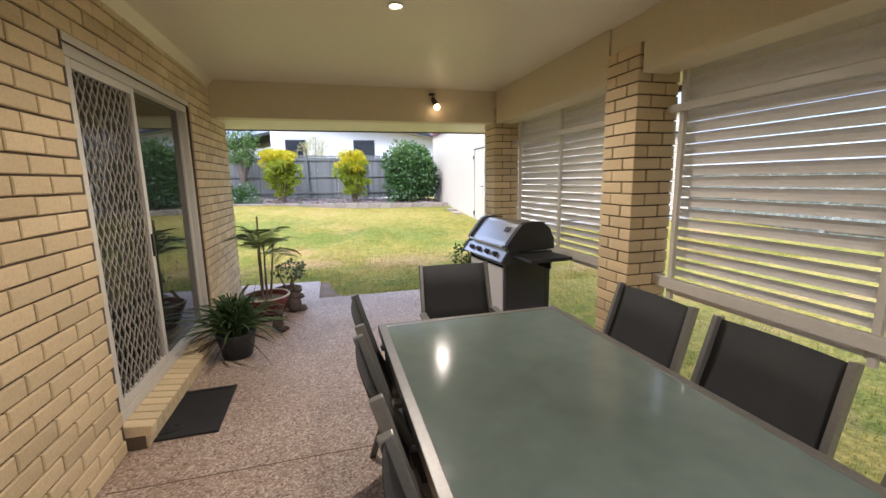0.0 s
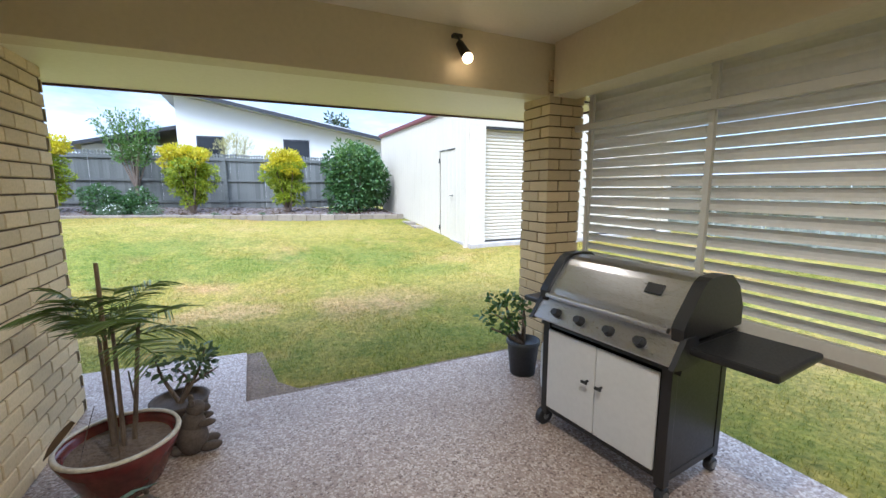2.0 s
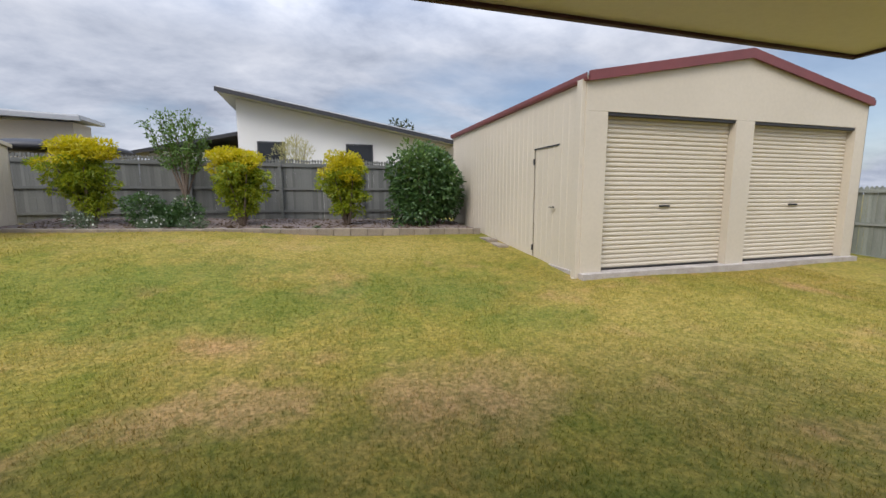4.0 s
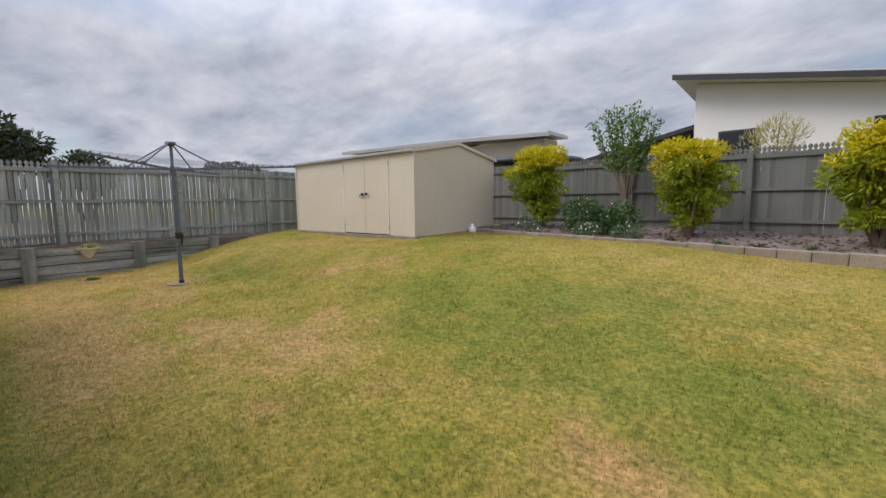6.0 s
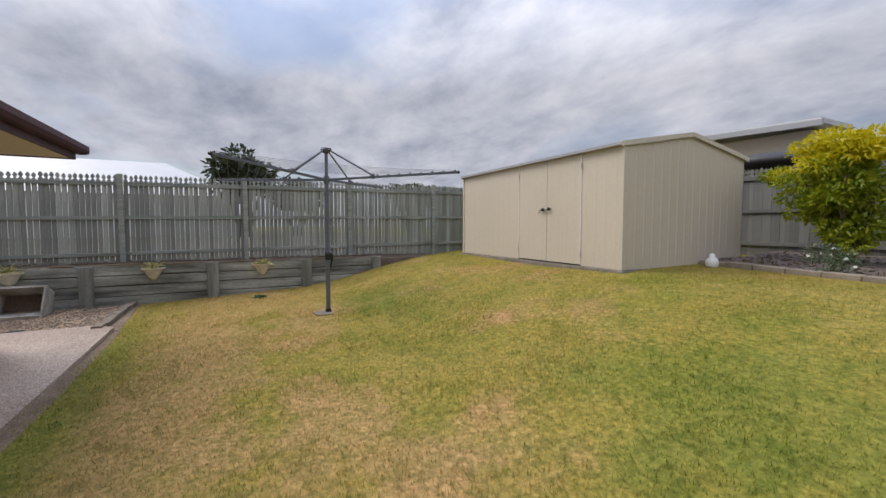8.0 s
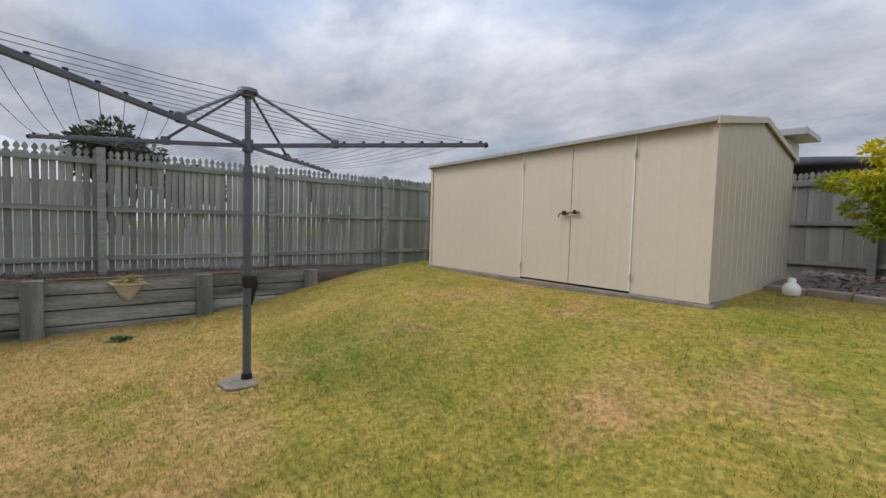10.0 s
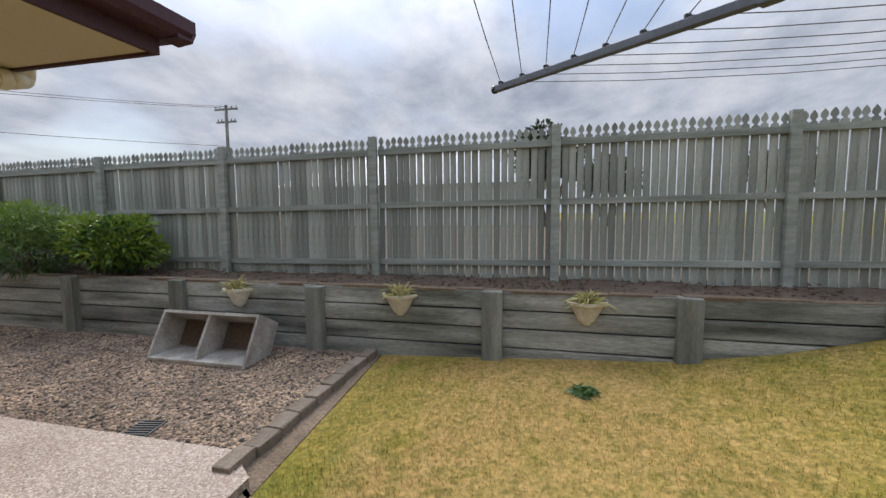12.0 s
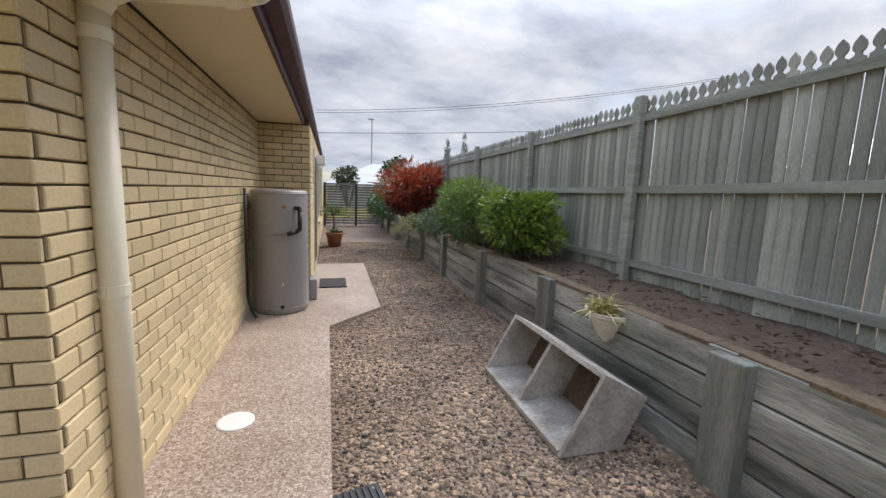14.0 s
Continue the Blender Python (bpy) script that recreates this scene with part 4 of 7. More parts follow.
# ---- double garage ----
GX0, GX1, GY0, GY1, GE, GR = 4.33, 10.91, 10.43, 17.2, 3.36, 3.94
def garage():
    g = thing("garage", "cream ribbed steel double garage with dark red trim", "garage")
    z0 = 0.16
    mid = (GX0 + GX1) / 2
    def top(u):
        return GE + (GR - GE) * (1 - abs(u - (mid - GX0)) / (mid - GX0))
    part("side_wall", ribbed(BM(), (GX0, GY1), (GX0, 12.06), z0, lambda u: GE), M_STEEL, g)
    part("side_wall", ribbed(BM(), (GX0, 12.06), (GX0, 11.20), 2.41, lambda u: GE), M_STEEL, g)
    part("side_wall", ribbed(BM(), (GX0, 11.20), (GX0, GY0 + 0.185), z0, lambda u: GE), M_STEEL, g)
    part("side_wall", ribbed(BM(), (GX1, GY0), (GX1, GY1), z0, lambda u: GE), M_STEEL, g)
    part("rear_wall", ribbed(BM(), (GX1, GY1), (GX0, GY1), z0, top), M_STEEL, g)
    doors = ((4.72, 7.44), (7.88, 10.60))
    dz0, dz1 = 0.26, 2.83
    for xa, xb in ((GX0 - 0.024, doors[0][0]), (doors[0][1], doors[1][0]), (doors[1][1], GX1)):
        part("front_wall", box(BM(), xa, GY0, z0, xb, GY0 + 0.18, dz1, 0.003), M_STEEL, g)
    b = prism(BM(), [(GX0 - 0.024, dz1 + 0.002), (GX1, dz1 + 0.002), (GX1, GE), (mid, GR), (GX0 - 0.024, GE)], "y", GY0, GY0 + 0.05)
    part("front_gable", b, M_STEEL, g)
    for xa, xb in doors:
        b = BM()
        pts = []
        n = 33
        h = (dz1 - dz0) / n
        for k in range(n):
            z = dz0 + k * h
            pts += [(GY0 + 0.16, z), (GY0 + 0.137, z + h * 0.3), (GY0 + 0.137, z + h * 0.7)]
        pts += [(GY0 + 0.16, dz1), (GY0 + 0.175, dz1), (GY0 + 0.175, dz0)]
        prism(b, pts, "x", xa + 0.004, xb - 0.004)
        d = part("roller_door", b, M_STEEL, g, "cream ribbed roller door, closed")
        b = BM()
        box(b, (xa + xb) / 2 - 0.11, GY0 + 0.11, 1.30, (xa + xb) / 2 + 0.11, GY0 + 0.136, 1.335, 0.006)
        part("handle", b, M_BLACK, d)
        b = BM()
        box(b, xa + 0.004, GY0 + 0.12, dz0 - 0.02, xb - 0.004, GY0 + 0.17, dz0 + 0.0, 0.004)
        part("bottom_seal", b, M_BLACK, d)
        b = BM()
        box(b, xa, GY0 + 0.02, dz1 - 0.05, xb, GY0 + 0.10, dz1, 0.003)
        part("head_trim", b, M_DARKTRIM, g)
    b = BM()
    box(b, GX0 - 0.04, GY0 - 0.12, 0.0, GX1, GY1, 0.235, 0.01)
    part("floor_slab", b, M_PALECONC, g, "worn pale concrete slab edge")
    # roof
    for sgn in (-1, 1):
        b = BM()
        xe = GX0 - 0.02 if sgn < 0 else GX1 + 0.02
        prism(b, [(xe, GE - 0.01), (mid, GR + 0.05), (mid, GR + 0.09), (xe, GE + 0.03)], "y", GY0 - 0.03, GY1 + 0.05)
        part("roof_sheet", b, M_GREYROOF, g)
        for ya, yb in ((GY0 - 0.07, GY0 - 0.032), (GY1 + 0.03, GY1 + 0.07)):
            b = prism(BM(), [(xe, GE - 0.10), (mid, GR - 0.055), (mid, GR + 0.11), (xe, GE + 0.05)], "y", ya, yb)
            part("barge_board", b, M_RED, g, "dark red barge board")
        b = prism(BM(), [(xe + sgn * (u * 0.55 - 0.005), GE - 0.095 + v) for u, v in gutter_prof()], "y", GY0 - 0.06, GY1 + 0.05)
        part("gutter", b, M_RED, g, "dark red gutter")
    # downpipe at the front corner
    b = BM()
    box(b, GX0 - 0.10, GY0 + 0.02, 0.05, GX0 - 0.003, GY0 + 0.15, GE - 0.06, 0.012)
    box(b, GX0 - 0.135, GY0 + 0.025, 0.06, GX0 - 0.02, GY0 + 0.155, 0.15, 0.01)
    part("downpipe", b, M_STEEL, g)
    # side door
    b = BM()
    ribbed(b, (GX0 + 0.012, 12.04), (GX0 + 0.012, 11.21), 0.20, lambda u: 2.385)
    d = part("side_door", b, M_STEEL, g, "flush ribbed steel side door, closed")
    b = BM()
    box(b, GX0 - 0.035, 11.26, 1.28, GX0 - 0.02, 11.31, 1.31, 0.003)
    box(b, GX0 - 0.06, 11.27, 1.288, GX0 - 0.03, 11.40, 1.304, 0.004)
    part("handle", b, M_BLACK, d)
    for z in (0.42, 2.1):
        b = BM()
        box(b, GX0 - 0.03, 12.025, z, GX0 - 0.005, 12.06, z + 0.11, 0.003)
        part("hinge", b, M_DARKTRIM, d)
    # Solid dark strip painting the shaded gap above the side door.
    b = BM()
    box(b, GX0 - 0.006, 11.18, 2.385, GX0 + 0.01, 12.06, 2.41)
    part("gap_shade_strip", b, M_DARKTRIM, g)
    return g


garage()
for k, (ya, zz) in enumerate(((12.9, 0.36), (13.5, 0.46))):
    b = BM()
    box(b, 3.98, ya, zz - 0.3, 4.22, ya + 0.56, zz + 0.07 - 0.03 * (k % 2), 0.02)
    tagged(part("edging_block", b, M_BLOCK), "weathered grey block beside the garage wall", "edging", group="blocks along the garage")


# ---- garden shed ----
def shed():
    s = thing("garden_shed", "cream ribbed steel garden shed with closed double doors", "shed")
    x0, x1, y0, y1, z0, e, r = -10.68, -6.12, 13.0, 16.0, 0.805, 2.595, 2.86
    ym = (y0 + y1) / 2
    def gab(u):
        return e + (r - e) * (1 - abs(u - (ym - y0)) / (ym - y0))
    part("front_wall", ribbed(BM(), (x0, y0), (-8.52, y0), z0, lambda u: e, 0.19, 0.0018), M_STEEL, s)
    part("front_wall", ribbed(BM(), (-6.9, y0), (x1, y0), z0, lambda u: e, 0.19, 0.0018), M_STEEL, s)
    part("gable_wall", ribbed(BM(), (x1, y0), (x1, y1), z0, gab), M_STEEL, s)
    part("gable_wall", ribbed(BM(), (x0, y1), (x0, y0), z0, gab), M_STEEL, s)
    part("rear_wall", ribbed(BM(), (x1, y1), (x0, y1), z0, lambda u: e), M_STEEL, s)
    for xa, xb in ((-8.515, -7.715), (-7.705, -6.905)):
        b = ribbed(BM(), (xa, y0 - 0.004), (xb, y0 - 0.004), z0 + 0.02, lambda u: e - 0.006, 0.19, 0.0018)
        d = part("door_leaf", b, M_STEEL, s, "cream ribbed door leaf")
        xe = xa if xa < -8 else xb
        for z in (z0 + 0.15, 2.35):
            part("hinge", box(BM(), xe - 0.015, y0 - 0.032, z, xe + 0.015, y0 - 0.012, z + 0.08, 0.003), M_ALU, d)
        b = BM()
        box(b, xe - 0.006, y0 - 0.012, z0 + 0.02, xe + 0.006, y0 + 0.002, e - 0.012)
        part("edge_trim", b, M_WHITE, d)
    b = BM()
    tube(b, (-7.86, y0 - 0.04, 1.72), (-7.56, y0 - 0.04, 1.735), 0.008)
    box(b, -7.81, y0 - 0.055, 1.70, -7.77, y0 - 0.016, 1.755, 0.004)
    box(b, -7.65, y0 - 0.05, 1.71, -7.62, y0 - 0.016, 1.765, 0.004)
    tube(b, (-7.85, y0 - 0.045, 1.72), (-7.87, y0 - 0.05, 1.67), 0.008)
    part("latch", b, M_BLACK, s, "dark sliding bolt latch")
    for sg in (0, 1):
        b = BM()
        if sg == 0:
            prism(b, [(y0 - 0.05, e - 0.005), (ym, r + 0.01), (ym, r + 0.035), (y0 - 0.05, e + 0.03)], "x", x0 - 0.03, x1 + 0.03)
        else:
            prism(b, [(y1 + 0.05, e - 0.005), (ym, r + 0.01), (ym, r + 0.035), (y1 + 0.05, e + 0.03)], "x", x0 - 0.03, x1 + 0.03)
        part("roof_sheet", b, M_STEEL, s)
        ya = y0 - 0.07 if sg == 0 else y1 + 0.07
        for xx in (x0 - 0.035, x1 + 0.024):
            b = prism(BM(), [(ya, e - 0.04), (ym, r - 0.02), (ym, r + 0.045), (ya, e + 0.035)], "x", xx, xx + 0.02)
            part("barge_trim", b, M_STEEL, s)
    b = BM()
    box(b, x0 - 0.03, y0 - 0.075, e - 0.015, x1 + 0.03, y0 - 0.052, e + 0.035, 0.004)
    part("eave_trim", b, M_GREYROOF, s)
    for xx in (x0, x1):
        part("corner_trim", box(BM(), xx - 0.028, y0 - 0.018, z0, xx + 0.026, y0 + 0.04, e - 0.02, 0.003), M_STEEL, s)
    b = BM()
    box(b, x0 - 0.05, y0 - 0.06, 0.4, x1 + 0.07, y1 + 0.1, z0 - 0.005, 0.015)
    part("floor_slab", b, M_OLDCONC, s, "stained grey concrete slab")
    return s


shed()


# ---- foliage helpers ----
def leaf_quads(rng, pos, dirs, length, width, bend=0.25, segs=2):
    """Folded leaves: at each place one narrow blade of quads along its direction."""
    n = len(pos)
    L = length * rng.uniform(0.7, 1.25, n)[:, None]
    W = width * rng.uniform(0.75, 1.2, n)[:, None]
    d = dirs / (np.linalg.norm(dirs, axis=1, keepdims=True) + 1e-9)
    r = rng.normal(size=(n, 3))
    side = np.cross(d, r)
    side /= np.linalg.norm(side, axis=1, keepdims=True) + 1e-9
    down = np.array((0, 0, -1.0))
    V = []
    for k in range(segs + 1):
        t = k / segs
        c = pos + d * L * t + down * (bend * L * t * t)
        w = W * (0.35 + 0.65 * math.sin(math.pi * min(0.15 + 0.75 * t, 1.0))) * (1.0 if k < segs else 0.25)
        V += [c - side * w / 2, c + side * w / 2]
    V = np.stack(V, 1)                     # n, 2(segs+1), 3
    m = 2 * (segs + 1)
    base = (np.arange(n) * m)[:, None]
    F = np.concatenate([base + np.array([[2 * k, 2 * k + 1, 2 * k + 3, 2 * k + 2]]) for k in range(segs)], 0)
    return V.reshape(-1, 3), F


def join(chunks):
    V, F, n = [], [], 0
    for v, f in chunks:
        V.append(v)
        F.append(f + n)
        n += len(v)
    return np.vstack(V), np.vstack(F)


def leaf_part(name, chunks, material, parent, label=""):
    v, f = join(chunks)
    ob = new(name, raw_mesh(name, v, f, material))
    ob.parent = parent
    return tagged(ob, label)


def clump_points(rng, n, lobes, shell=0.55):
    """Points in the outer part of overlapping lobes (centre, radii), with the ways outward."""
    P, D = [], []
    w = np.array([l[1][0] * l[1][1] + l[1][1] * l[1][2] for l in lobes])
    for (c, r), k in zip(lobes, rng.multinomial(n, w / w.sum())):
        u = rng.normal(size=(k, 3))
        u /= np.linalg.norm(u, axis=1, keepdims=True)
        rad = shell + (1.02 - shell) * rng.uniform(0, 1, k) ** 0.6
        P.append(np.array(c) + u * np.array(r) * rad[:, None])
        D.append(u + rng.normal(size=(k, 3)) * 0.5 + np.array((0, 0, 0.25)))
    return np.vstack(P), np.vstack(D)


def random_lobes(rng, c, r, n, size=0.45):
    out = []
    for _ in range(n):
        u = rng.normal(size=3)
        u /= np.linalg.norm(u)
        out.append((np.array(c) + u * np.array(r) * rng.uniform(0.45, 0.75), np.array(r) * size * rng.uniform(0.7, 1.25)))
    out.append((np.array(c), np.array(r) * 0.75))
    return out


def limbs(bm, base, tips, r0, rng, mid=0.45):
    for tp in tips:
        b, t = Vector(base), Vector(tp)
        m = b.lerp(t, mid) + Vector((rng.uniform(-0.05, 0.05), rng.uniform(-0.05, 0.05), 0.03))
        tube(bm, b, m, r0, r0 * 0.7, 8)
        tube(bm, m, t, r0 * 0.7, r0 * 0.25, 8)
    return bm


# ---- sliding door ----
M_GRILLE = mat("dull_grille_paint", (0.40, 0.36, 0.30), (0.31, 0.28, 0.23), rough=0.6, fine=40, var=0.15, bump=0.1)


def sliding_door():
    d = thing("sliding_door", "cream framed sliding door with a diamond-grille security screen", "door", (-1.27, 0, 0), kind="structure")
    y0, y1, z0, z1 = D0, D1 - 0.0, DZ0, DZ1
    ym = 3.32
    b = BM()
    box(b, -0.05, y0, z1 - 0.06, 0.055, y1, z1, 0.004)
    box(b, -0.05, y0, z0 - 0.02, 0.055, y1, z0 + 0.045, 0.004)
    box(b, -0.05, y0, z0 + 0.046, 0.055, y0 + 0.05, z1 - 0.061, 0.004)
    box(b, -0.05, y1 - 0.05, z0 + 0.046, 0.055, y1, z1 - 0.061, 0.004)
    part("door_frame", b, M_ALU, d)
    b = BM()
    box(b, -0.05, y0, z1 + 0.001, 0.075, y1 + 0.01, z1 + 0.055, 0.004)
    part("head_trim", b, M_ALU, d)
    # security screen
    b = BM()
    for a in ((0.02, y0 + 0.05, z0 + 0.045, 0.048, y0 + 0.095, z1 - 0.06), (0.02, ym - 0.05, z0 + 0.045, 0.048, ym, z1 - 0.06), (0.02, y0 + 0.096, z0 + 0.046, 0.048, ym - 0.051, z0 + 0.10), (0.02, y0 + 0.096, z1 - 0.11, 0.048, ym - 0.051, z1 - 0.062)):
        box(b, *a, 0.003)
    screen = part("screen_frame", b, M_ALU, d, "cream aluminium security screen frame")
    b = BM()
    ya, yb, za, zb = y0 + 0.09, ym - 0.045, z0 + 0.095, z1 - 0.105
    sy, sz = 0.066, 0.118
    ny, nz = int((yb - ya) / sy), int((zb - za) / sz)
    sy, sz = (yb - ya) / ny, (zb - za) / nz
    for i in range(ny):
        for j in range(nz):
            cy, cz = ya + (i + 0.5) * sy, za + (j + 0.5) * sz
            pts = [(cy - sy / 2, cz), (cy, cz + sz / 2), (cy + sy / 2, cz), (cy, cz - sz / 2)]
            w = 0.0029
            for k in range(4):
                p, q = Vector(pts[k]), Vector(pts[(k + 1) % 4])
                e = (q - p).normalized()
                n2 = Vector((-e.y, e.x)) * w
                vs = [bm_v for bm_v in (b.verts.new((0.034, *(p + n2))), b.verts.new((0.034, *(q + n2))), b.verts.new((0.034, *(q - n2))), b.verts.new((0.034, *(p - n2))))]
                b.faces.new(vs)
    ob = new("diamond_grille", mesh_of("diamond_grille", b, M_GRILLE))
    ob.parent = screen
    sol = ob.modifiers.new("depth", "SOLIDIFY")
    sol.thickness = 0.006
    b = BM()
    box(b, 0.046, ym - 0.04, 1.0, 0.062, ym - 0.012, 1.16, 0.004)
    part("handle", b, M_BLACK, screen)
    # panes
    b = BM()
    box(b, -0.02, ym, z0 + 0.045, 0.012, ym + 0.045, z1 - 0.06, 0.003)
    box(b, -0.02, y1 - 0.085, z0 + 0.045, 0.012, y1 - 0.05, z1 - 0.06, 0.003)
    part("sash_frame", b, M_ALU, d)
    for a, c in ((ym + 0.04, y1 - 0.08), (y0 + 0.05, ym)):
        b = BM()
        box(b, -0.008, a, z0 + 0.045, -0.002, c, z1 - 0.06)
        ob = part("pane", b, M_GLASS, d, "reflective clear glass pane")
        ob.visible_shadow = False
    return d


sliding_door()
b = BM()
seg = []
for k in range(61):
    u = k / 60
    seg.append((-1.50 + 0.045 * math.sin(u * 60), D0 - 0.05 + u * 1.05))
prev = None
for x, y in seg:
    a, c = b.verts.new((x, y, 0.03)), b.verts.new((x, y, 2.35))
    if prev:
        b.faces.new((prev[0], a, c, prev[1]))
    prev = (a, c)
ob = part("curtain", b, M_CURTAIN, None, smooth=True)
sol = ob.modifiers.new("depth", "SOLIDIFY")
sol.thickness = 0.006
tagged(ob, "dark drawn curtain behind the security screen", "curtain")

# brick sill under the door: bricks on edge
sill = wall_core("door_sill", [(-1.42, D0, 0.0, -1.1, D1, 0.08)], "cream brick-on-edge door sill")
b = BM()
box(b, -0.15, -0.038, -0.035, 0.15, 0.038, 0.035)
bmesh.ops.bevel(b, geom=b.edges[:], offset=0.004, segments=1, affect="EDGES")
sb = mesh_of("brick", b, M_BRICK)
rg = random.Random(4)
k = 0
y = D0 + 0.04
while y < D1 - 0.02:
    ob = new("brick", sb)
    ob.parent = sill
    ob.matrix_basis = pose(-1.215, y, 0.115, 0, 6, rg.uniform(-0.8, 0.8))
    y += 0.086
brick_face(sill, "y", -1.1, 1, D0, D1, 0.0, 0.085, near=lambda a, z: True)

# rubber mat
mat_ob = thing("door_mat", "black rubber door mat with moulded leaf corners", "mat", (-0.94, 2.87, 0.0), rz=1)
b = BM()
box(b, -0.195, -0.30, 0.0, 0.195, 0.30, 0.008, 0.003)
part("mat_base", b, M_RUBBER, mat_ob)
b = BM()
for a in ((-0.195, -0.30, 0.008, 0.195, -0.27, 0.014), (-0.195, 0.27, 0.008, 0.195, 0.30, 0.014), (-0.195, -0.27, 0.008, -0.17, 0.27, 0.014), (0.17, -0.27, 0.008, 0.195, 0.27, 0.014)):
    box(b, *a, 0.002)
part("raised_rim", b, M_RUBBER, mat_ob)
b = BM()
for k in range(7):
    u = k * 0.9
    path_tube(b, [Vector((-0.13 + 0.03 * math.cos(u + j * 0.7) + 0.02 * k * 0.5, -0.22 + 0.035 * math.sin(u + j * 0.7) + 0.006 * k, 0.009)) for j in range(5)], 0.005, 6)
part("moulded_scroll", b, M_RUBBER, mat_ob)


# ---- table and chairs ----
TX0, TX1, TY0, TY1, TZ = 0.21, 1.27, 0.0, 2.12, 0.74
table = thing("outdoor_table", "long outdoor table with frosted green glass top and grey metal frame", "table", (0, 0, 0))
b = BM()
box(b, TX0 + 0.035, TY0 + 0.035, TZ - 0.012, TX1 - 0.035, TY1 - 0.035, TZ - 0.003)
part("glass_top", b, M_TABLE, table, "frosted green glass")
b = BM()
for a in ((TX0, TY0, TX0 + 0.04, TY1), (TX1 - 0.04, TY0, TX1, TY1), (TX0 + 0.04, TY0, TX1 - 0.04, TY0 + 0.04), (TX0 + 0.04, TY1 - 0.04, TX1 - 0.04, TY1)):
    box(b, a[0], a[1], TZ - 0.045, a[2], a[3], TZ, 0.004)
part("top_frame", b, M_FRAME, table)
for x in (TX0 + 0.05, TX1 - 0.05):
    for y in (TY0 + 0.06, TY1 - 0.06):
        b = BM()
        box(b, x - 0.025, y - 0.025, 0.0, x + 0.025, y + 0.025, TZ - 0.045, 0.005)
        part("leg", b, M_FRAME, table)


def sling_chair():
    """Facing +y, origin on the floor under the seat."""
    c = thing("sling_chair", "black mesh sling chair with grey metal frame at the table", "chair", group="chairs round the table")
    for sx in (-1, 1):
        b = BM()
        pts = [Vector((sx * 0.245, 0.24, 0.0)), Vector((sx * 0.245, 0.25, 0.42)), Vector((sx * 0.245, -0.16, 0.40)), Vector((sx * 0.235, -0.25, 0.62)), Vector((sx * 0.230, -0.34, 0.925))]
        for p, q in zip(pts[:-1], pts[1:]):
            mid, dd = (p + q) / 2, (q - p)
            box(b, -0.012, -0.02, -dd.length / 2 - 0.008, 0.012, 0.02, dd.length / 2 + 0.008, 0.004, Matrix.Translation(mid) @ dd.to_track_quat("Z", "X").to_matrix().to_4x4() @ Matrix.Rotation(math.pi / 2, 4, "Z"))
        part("side_frame", b, M_FRAME, c)
        b = BM()
        box(b, -0.012, -0.016, -0.22, 0.012, 0.016, 0.22, 0.003, Matrix.Translation((sx * 0.245, -0.225, 0.2)) @ Matrix.Rotation(radians(-18), 4, "X"))
        part("rear_leg", b, M_FRAME, c)
        b = BM()
        box(b, sx * 0.245 - 0.022, -0.22, 0.615, sx * 0.245 + 0.022, 0.26, 0.64, 0.006)
        box(b, sx * 0.245 - 0.012, 0.22, 0.41, sx * 0.245 + 0.012, 0.25, 0.62, 0.003)
        part("armrest", b, M_FRAME, c)
    for nm, a, z in (("seat", ((0.24, 0.43), (0.05, 0.405), (-0.16, 0.41)), 0), ("backrest", ((-0.17, 0.43), (-0.262, 0.64), (-0.305, 0.77), (-0.347, 0.92)), 0)):
        b = BM()
        rows = []
        for y, zz in a:
            rows.append([b.verts.new((x * 0.228, y - (0.02 * (1 - x * x) if nm == "backrest" else 0), zz - (0.018 * (1 - x * x) if nm == "seat" else 0))) for x in np.linspace(-1, 1, 9)])
        for A, B in zip(rows[:-1], rows[1:]):
            for k in range(8):
                b.faces.new((A[k], A[k + 1], B[k + 1], B[k]))
        ob = part(nm, b, M_FABRIC, c, "black woven mesh sling", True)
        sol = ob.modifiers.new("depth", "SOLIDIFY")
        sol.thickness = 0.006
    part("cross_bar", box(BM(), -0.235, 0.225, 0.385, 0.235, 0.25, 0.41, 0.003), M_FRAME, c)
    part("cross_bar", box(BM(), -0.235, -0.17, 0.375, 0.235, -0.15, 0.40, 0.003), M_FRAME, c)
    return c


ch = sling_chair()
ch.matrix_basis = pose(0.785, 2.31, 0, 0, 0, 178)
for x, y, r in ((1.17, 1.60, 90), (1.17, 1.02, 90), (1.17, 0.40, 90), (0.43, 1.82, -91), (0.42, 1.26, -88), (0.43, 0.62, -90)):
    copy_thing(ch, pose(x, y, 0, 0, 0, r))


